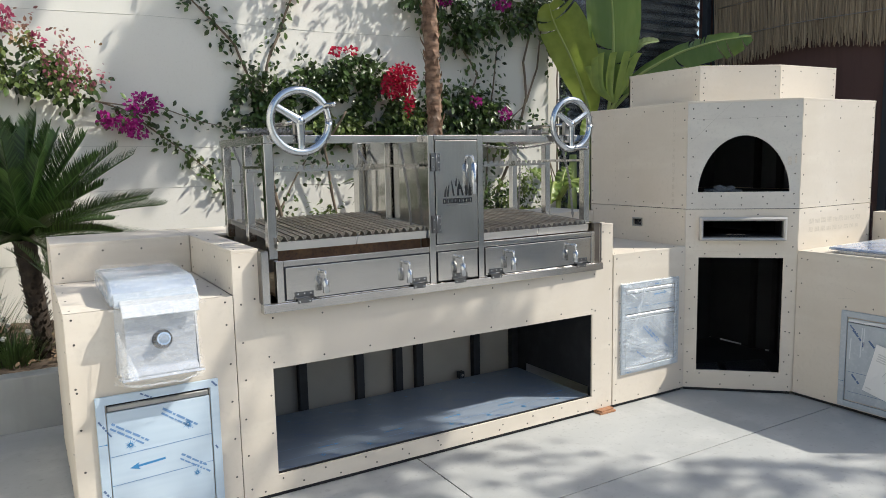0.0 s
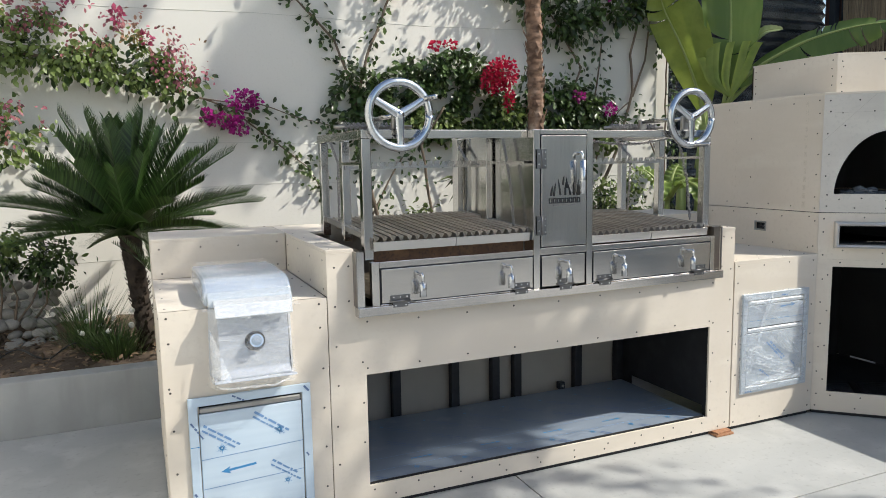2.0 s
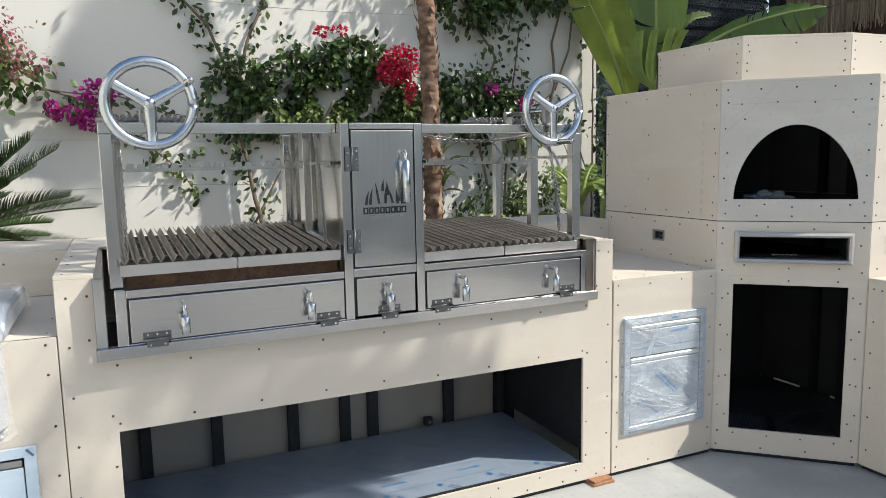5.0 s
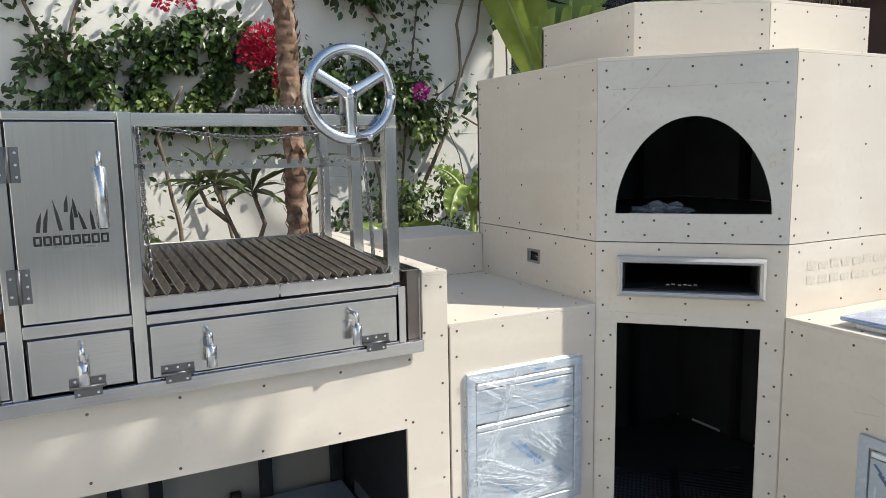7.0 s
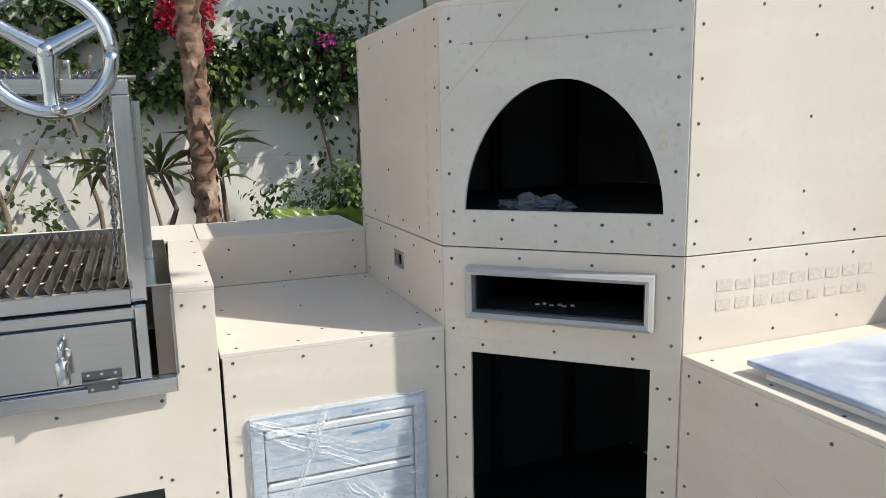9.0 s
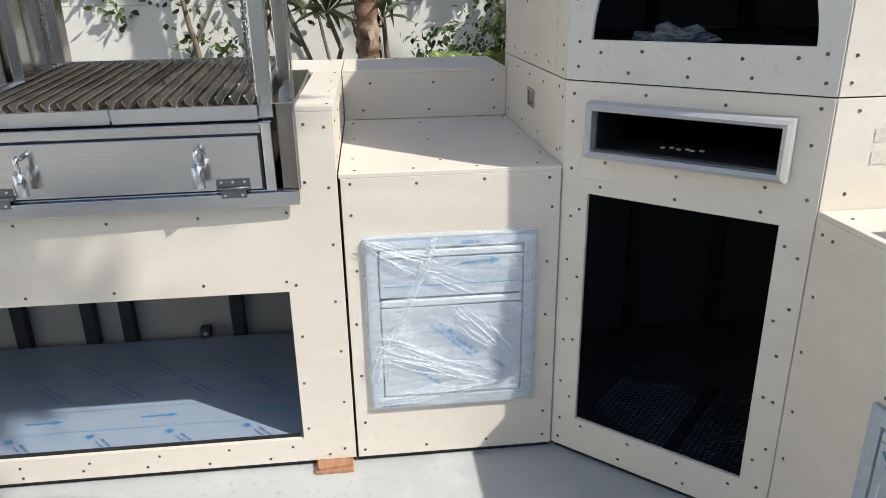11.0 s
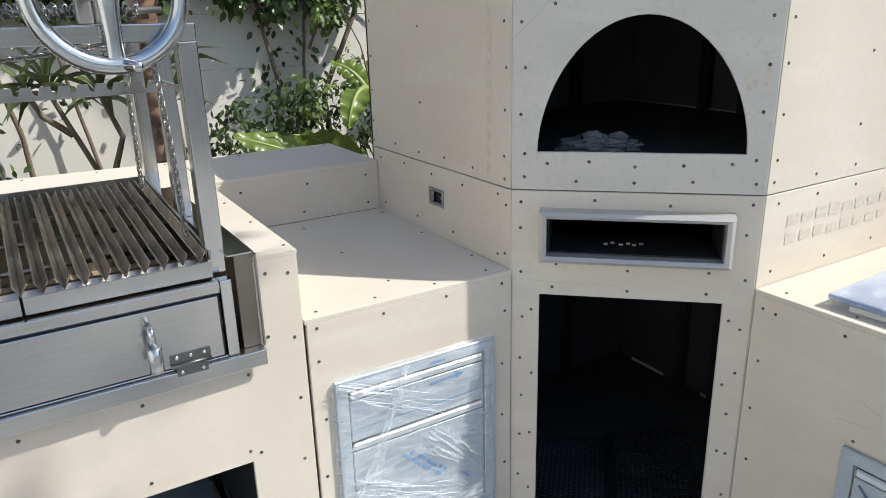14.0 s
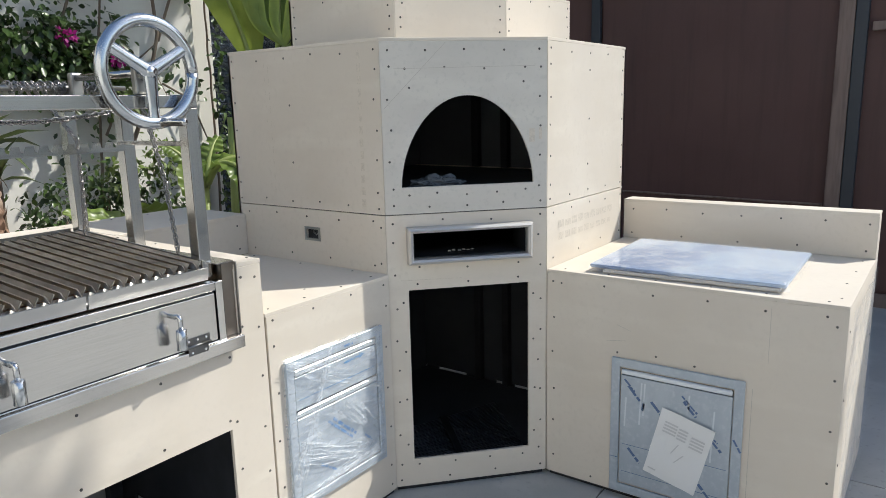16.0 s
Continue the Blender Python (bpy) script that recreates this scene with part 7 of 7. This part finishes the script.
# frangipani-like plants: forked fleshy stems with rosettes of long leaves
def rosette(P, Hd, U, S, Wd, c, n, length, width, spread):
    for i in range(n):
        az = i * 2.399963
        k = i / n
        el = radians(78 - spread * k + RG.uniform(-8, 8))
        h = Vector((math.cos(az) * math.cos(el), math.sin(az) * math.cos(el), math.sin(el)))
        P.append(c), Hd.append(h), U.append(Vector((-math.cos(az) * math.sin(el), -math.sin(az) * math.sin(el), math.cos(el) + 0.2))), S.append(length * RG.uniform(0.8, 1.1)), Wd.append(width)


def frangipani(base, tips, label):
    f = thing("frangipani", base, label, "frangipani")
    P, Hd, U, S, Wd = [], [], [], [], []
    for path, n, length in tips:
        bm = bmesh.new()
        stem(bm, path, 0.017, 0.011, 0.006, 8)
        part("stem", bm, TWIG, f)
        rosette(P, Hd, U, S, Wd, path[-1], n + 3, length, 0.07, 98)
    tagged(part("leaves", scatter("leaves", LONG_T, P, Hd, U, S, mat("frangipani_leaf", (0.12, 0.155, 0.06), 0.4, island=0.35, back=0.25), Wd), None, f), kind="stuff")


frangipani((2.85, 5.35, 0.28), [([(2.85, 5.35, 0.28), (2.80, 5.33, 0.75), (2.66, 5.30, 1.10), (2.59, 5.28, 1.30)], 12, 0.30), ([(2.8, 5.33, 0.8), (2.88, 5.30, 1.05), (2.81, 5.28, 1.25)], 11, 0.29), ([(2.66, 5.31, 1.08), (2.55, 5.30, 1.18), (2.50, 5.29, 1.30)], 5, 0.24)],
           "frangipani with forked bare stems and long dull-green leaves")
frangipani((3.20, 5.25, 0.28), [([(3.20, 5.25, 0.28), (3.15, 5.23, 0.9), (3.11, 5.22, 1.38)], 9, 0.32), ([(3.15, 5.23, 0.8), (3.12, 5.15, 1.22)], 4, 0.24)],
           "young frangipani beside the palm trunk with upright leaves")


# banana plant: big paddle leaves on stalks, some split
def paddle(base, direction, length, width, droop, splits, seed, roll=0.0, stalk=0.35):
    """Returns meshes for a blade and its rib: the blade folds along the rib and may be torn into strips."""
    r = random.Random(seed)
    n = 26
    d = Vector(direction).normalized()
    ra, rt = roll if hasattr(roll, "__len__") else (roll, 0.0)
    side0 = Vector((math.cos(ra - 0.72) * math.cos(rt), math.sin(ra - 0.72) * math.cos(rt), math.sin(rt)))
    rib, p = [], Vector(base)
    stalk_pts = [p.copy()]
    for i in range(5):
        p = p + d * stalk / 5
        d = (d + Vector((0, 0, -droop * 0.02))).normalized()
        stalk_pts.append(p.copy())
    dirs = []
    for i in range(n + 1):
        rib.append(p.copy())
        dirs.append(d.copy())
        d = (d + Vector((0, 0, -droop / n))).normalized()
        p = p + d * length / n
    bm = bmesh.new()
    m = 5
    for s in (-1, 1):
        cut = {int(n * (k + r.uniform(0.2, 0.8)) / splits) for k in range(splits)} if splits else set()
        prev = None
        sag = 0.0
        for i in range(n + 1):
            t = i / n
            w = width * (math.sin(math.pi * (0.04 + 0.955 * t)) ** 0.55) * (1 - 0.25 * t)
            q = (side0 - dirs[i] * side0.dot(dirs[i])).normalized()
            up = q.cross(dirs[i]) if s > 0 else q.cross(dirs[i])
            if i in cut:
                sag = r.uniform(-0.25, 0.1)
            row = []
            for j in range(m + 1):
                k = j / m
                off = q * s * w * k * math.cos(0.35) + up * (w * (0.42 * k - 0.36 * k * k) + 0.012 * math.sin(t * 40 + k) * k + sag * w * k * k) + dirs[i] * w * 0.22 * k
                row.append(bm.verts.new(rib[i] + off))
            if prev and i not in cut:
                for j in range(m):
                    f = bm.faces.new((prev[j], prev[j + 1], row[j + 1], row[j]))
                    f.smooth = True
            elif prev and i in cut:
                for j in range(2):
                    bm.faces.new((prev[j], prev[j + 1], row[j + 1], row[j])).smooth = True
            prev = row
    bmr = bmesh.new()
    tube(bmr, stalk_pts[:-1] + rib, [0.024 - 0.022 * i / (len(rib) + 4) for i in range(len(rib) + 5)], 7)
    return bm, bmr


def banana_plant(base, stalks, leaves, label):
    b = thing("banana_plant", base, label, "banana plant", "banana plants")
    for x, y, z, r in stalks:
        part("stalk", bm_tube([(x, y, 0.26), (x + 0.01, y, (z + 0.26) / 2), (x + 0.02, y, z)], [r, r * 0.85, r * 0.6], 12), BANANA_RIB, b, "pale green leaf stalk", True)
    for k, (b_, d_, ln, wd, dr, sp, roll, st) in enumerate(leaves):
        bl, rb = paddle(b_, d_, ln, wd, dr, sp, k + 2, roll, st)
        lf = part("leaf", bl, BANANA, b, "", True)
        part("midrib", rb, BANANA_RIB, lf, "", True)
    return b


def curve_points(ctrl, n):
    """A smooth line through a few control points."""
    c_ = [Vector(p) for p in ctrl]
    c_ = [c_[0] * 2 - c_[1]] + c_ + [c_[-1] * 2 - c_[-2]]
    out = []
    segs = len(c_) - 3
    for i in range(n + 1):
        u = min(i / n * segs, segs - 1e-6)
        k, t = int(u), u - int(u)
        a, b, c, d = c_[k:k + 4]
        out.append(0.5 * (2 * b + (c - a) * t + (2 * a - 5 * b + 4 * c - d) * t * t + (3 * b - a - 3 * c + d) * t ** 3))
    return out


def bent_leaf(parent, ctrl, left, right, face, cuts, seed, start=0.25, fold=(0.25, 0.25), material=None, name="leaf"):
    """A blade along a bent rib, facing a direction, with its halves folded and torn between strips."""
    r = random.Random(seed)
    n, m = 44, 6
    rib = curve_points(ctrl, n)
    face = Vector(face).normalized()
    bm = bmesh.new()
    for s, width, fd in ((-1, left, fold[0]), (1, right, fold[1])):
        edges = sorted(r.uniform(start + 0.08, 0.96) for _ in range(cuts))
        edges = {int(e * n) for e in edges}
        prev, sag = None, 0.0
        for i in range(int(start * n), n + 1):
            t = (i / n - start) / (1 - start)
            d = (rib[min(i + 1, n)] - rib[max(i - 1, 0)]).normalized()
            q = d.cross(face).normalized()
            up = q.cross(d).normalized()
            w = width * max(0.03, math.sin(math.pi * (0.05 + 0.93 * t))) ** 0.6
            if i in edges:
                old = sag
                sag = r.uniform(-0.35, 0.25)
            row = []
            slip = 0.10 if i in edges else 0.0
            for j in range(m + 1):
                k = j / m
                bow = fd * k + (sag - 0.25 * fd) * k * k
                p = rib[i] + q * s * w * (k - 0.12 * k * k) + up * (w * bow + 0.006 * math.sin(i * 1.7) * k) + d * (w * 0.3 * k * k + slip * w * k)
                row.append(bm.verts.new(p))
            if prev:
                if i in edges:
                    # the tear: a second edge that starts at the rib and parts outwards
                    last = [row[0]] + [bm.verts.new(v.co - d * w * 0.16 * (j + 1) / m - up * w * (sag - old) * ((j + 1) / m) ** 2) for j, v in enumerate(row[1:])]
                else:
                    last = row
                for j in range(m):
                    bm.faces.new((prev[j], prev[j + 1], last[j + 1], last[j])).smooth = True
            prev = row
    lf = part(name, bm, material or BANANA, parent, "", True)
    part("midrib", bm_tube(rib, [0.022 - 0.019 * i / n for i in range(n + 1)], 7), BANANA_RIB, lf, "", True)
    return lf


banana = banana_plant((5.0, 5.35, 0.28), ((4.98, 5.38, 1.75, 0.07), (5.1, 5.30, 1.85, 0.065), (4.85, 5.5, 1.5, 0.06)), (
    ((5.0, 5.45, 1.35), (0.35, 0.25, 0.9), 0.55, 0.15, 0.9, 1, 0.5, 0.20),),
    "banana plant with large arching and torn bright green leaves")
VIEW = (-0.7, -0.7, 0.15)
bent_leaf(banana, [(5.02, 5.36, 1.5), (4.97, 5.385, 1.95), (4.86, 5.49, 2.40), (4.73, 5.62, 2.80), (4.66, 5.62, 2.98)], 0.20, 0.32, (-0.75, -0.6, 0.3), 2, 5, 0.22, (-0.5, 0.6), BANANA_LIME)
bent_leaf(banana, [(5.08, 5.30, 1.6), (5.12, 5.23, 2.10), (5.13, 5.21, 2.60), (5.11, 5.24, 3.15), (5.05, 5.28, 3.60)], 0.30, 0.29, (-0.6, -0.8, 0.1), 1, 8, 0.24, (0.25, 0.35), BANANA_DARK)
bent_leaf(banana, [(5.08, 5.30, 1.75), (5.22, 5.13, 2.15), (5.53, 4.82, 2.42), (5.80, 4.55, 2.53), (6.02, 4.33, 2.56)], 0.12, 0.20, (-0.62, -0.62, 0.45), 6, 11, 0.22, (-0.4, -0.35), BANANA_DARK)
bent_leaf(banana, [(5.12, 5.34, 1.85), (5.38, 5.02, 2.22), (5.65, 4.72, 2.31), (5.92, 4.45, 2.29)], 0.07, 0.09, (-0.3, -0.3, 0.95), 5, 12, 0.24, (-0.3, -0.3), BANANA_DARK)
bent_leaf(banana, [(5.16, 5.18, 2.1), (5.25, 5.10, 2.42), (5.33, 5.02, 2.55), (5.44, 4.92, 2.57)], 0.06, 0.07, (-0.7, -0.5, 0.7), 0, 13, 0.3, (0.3, 0.5), BANANA_PALE)
bm = bmesh.new()
for tip, lean in (((4.955, 5.39, 2.32), -0.05), ((5.00, 5.32, 2.40), -0.07), ((5.05, 5.29, 2.44), -0.06), ((5.13, 5.20, 2.44), -0.03), ((5.22, 5.11, 2.44), 0.01), ((5.29, 5.04, 2.42), 0.02)):
    tp = Vector(tip)
    line = curve_points([(5.11, 5.17, 1.96), Vector((5.10, 5.17, 2.06)).lerp(tp, 0.3) + Vector((lean, -lean, -0.05)), Vector((5.12, 5.17, 2.08)).lerp(tp, 0.75) + Vector((lean * 0.5, -lean * 0.5, 0.02)), tp], 12)
    prev = None
    for i, p in enumerate(line):
        w = 0.034 * (0.45 + 0.55 * min(1, i / 5))
        q = (Vector((0.7, -0.7, 0.0)) + Vector((0, 0, -lean * 4))).normalized()
        row = [bm.verts.new(p + q * w * a + Vector(VIEW) * (0.14 + 0.012 * (1 - a * a))) for a in (-1, 0, 1)]
        if prev:
            for j in range(2):
                bm.faces.new((prev[j], prev[j + 1], row[j + 1], row[j])).smooth = True
        prev = row
part("torn_leaf", bm, BANANA_LIME, banana, "lime leaf torn into upright strips", True)
banana_plant((4.02, 4.74, 0.28), ((4.04, 4.76, 1.15, 0.035), (4.10, 4.84, 1.0, 0.03)), (
    ((4.04, 4.74, 1.12), (-0.35, -0.30, 0.75), 0.42, 0.085, 2.6, 0, 0.5, 0.10),
    ((4.05, 4.72, 1.14), (0.05, -0.55, 0.75), 0.44, 0.095, 2.8, 0, 0.1, 0.10),
    ((4.06, 4.75, 1.15), (0.50, -0.25, 0.75), 0.40, 0.08, 2.4, 0, -0.3, 0.10),
    ((4.04, 4.78, 1.10), (-0.25, 0.15, 0.95), 0.28, 0.07, 1.6, 0, 0.6, 0.10),
    ((4.08, 4.78, 1.10), (0.25, 0.10, 1.0), 0.26, 0.08, 1.4, 1, 0.0, 0.10),
    ((4.02, 4.95, 0.72), (-0.80, 0.10, 0.50), 0.62, 0.11, 0.25, 0, 0.9, 0.12),
    ((4.02, 4.90, 0.70), (-0.45, -0.15, 0.75), 0.50, 0.12, 1.0, 0, 0.5, 0.12)),
    "young banana plant with drooping glossy leaves behind the ledge")
bm = bmesh.new()
stem(bm, [(4.05, 4.78, 1.1), (3.96, 4.76, 1.45), (3.80, 4.74, 1.75)], 0.006, 0.002, 0.004)
cut = thing("cut_stalk", (4.05, 4.78, 1.1), "bare cut stalk rising from the young banana", "stalk")
part("stalk", bm, TWIG, cut)
# ivy strip hanging at the wall's end
ivy = thing("ivy", (5.06, 6.1, 0.0), "dark ivy strand hanging at the end of the wall", "ivy")
bm = bmesh.new()
stem(bm, [(5.08, 6.05, 0.0), (5.10, 6.02, 1.2), (5.08, 6.0, 2.4), (5.05, 6.02, 3.5)], 0.012, 0.006)
part("stem", bm, TWIG, ivy)
ip = along([(5.10, 5.95, 0.5), (5.11, 5.93, 1.6), (5.09, 5.93, 3.2)], 0.008, 0.03)
tagged(part("foliage", scatter("foliage", LEAF_T, *ip, LEAF), None, ivy), kind="stuff")


# planter details
def grass_clump(base, n, length, label, flowers=0):
    g = thing("grass_clump", base, label, "grass")
    P, Hd, U, S, Wd = [], [], [], [], []
    bx, by, bz = base
    for i in range(n):
        a, r = RG.uniform(0, 6.28), RG.uniform(0, 0.16)
        P.append((bx + r * math.cos(a), by + r * 0.6 * math.sin(a), bz - 0.02)), Hd.append((math.cos(a) * RG.uniform(0.2, 1.2), math.sin(a) * RG.uniform(0.2, 1.2), 1.0)), U.append((-math.cos(a), -math.sin(a), 0.5)), S.append(length * RG.uniform(0.5, 1.1)), Wd.append(0.006)
    tagged(part("grass", scatter("grass", BLADE_T, P, Hd, U, S, GRASS, Wd), None, g), kind="stuff")
    for i in range(flowers):
        bm = bmesh.new()
        bmesh.ops.create_icosphere(bm, subdivisions=2, radius=0.016, matrix=Matrix.Translation((bx + RG.uniform(-0.2, 0.15), by + RG.uniform(-0.1, 0.1), bz + RG.uniform(0.12, 0.32))))
        for v in bm.verts:
            v.co += v.normal * 0.008 * noise.noise(v.co * 160)
        part("flower", bm, WHITE_FLOWER, g)


grass_clump((-0.08, 4.95, 0.29), 560, 0.28, "green grassy clump with white flower heads", 7)
grass_clump((-0.24, 5.22, 0.29), 240, 0.52, "tall thin weeds with white flower heads in the planter", 9)

rs = random.Random(21)
PEBBLES = []
for k in range(4):
    bm = bmesh.new()
    bmesh.ops.create_icosphere(bm, subdivisions=2, radius=1.0)
    for v in bm.verts:
        v.co *= 1 + 0.22 * noise.noise(v.co * 1.3 + Vector((k * 7, 0, 0)))
        v.co.z *= 0.62
    me = mesh_from("stone", bm, PEBBLE)
    me.shade_smooth()
    PEBBLES.append(me)
heap = thing("stone_edging", (-0.7, 5.55, 0.3), "heap of grey rounded stones at the planter's back", "stones")
for j in range(7):
    for k in range(16):
        s = rs.uniform(0.040, 0.072)
        piece("stone", PEBBLES[rs.randrange(4)], Matrix.Translation((-1.75 + k * 0.085 + rs.uniform(-0.03, 0.03), 5.42 + 0.065 * j + rs.uniform(-0.02, 0.02), 0.315 + 0.055 * j + rs.uniform(-0.01, 0.01))) @ Euler((rs.uniform(-0.4, 0.4), rs.uniform(-0.4, 0.4), rs.uniform(0, 6))).to_matrix().to_4x4() @ Matrix.Diagonal((s, s * rs.uniform(0.7, 1), s, 1)), heap)
hose = thing("irrigation_hose", (-0.3, 5.1, 0.3), "thin black irrigation hose looped on the soil", "hose")
part("hose", bm_tube([(-0.75 + 0.9 * k / 30, 5.0 + 0.10 * math.sin(k * 0.55), 0.315 + 0.05 * abs(math.sin(k * 0.31))) for k in range(31)], 0.006, 6), HOSE, hose, "", True)
litter_P, litter_H, litter_U, litter_S = [], [], [], []
for i in range(900):
    x, y = RG.uniform(-1.2, 0.6), RG.uniform(4.65, 5.7)
    litter_P.append((x, y, 0.30 + 0.06 * (y - 4.6) + RG.uniform(0, 0.02))), litter_H.append((RG.normal(), RG.normal(), 0.2)), litter_U.append((RG.normal() * 0.4, RG.normal() * 0.4, 1)), litter_S.append(RG.uniform(0.02, 0.05))
litter = tagged(part("leaf_litter", scatter("leaf_litter", LEAF_T, litter_P, litter_H, litter_U, litter_S, mat("dry_leaf", (0.17, 0.115, 0.07), 0.8, island=0.5)), None), "dry fallen leaves on the soil", "leaf litter", kind="stuff")
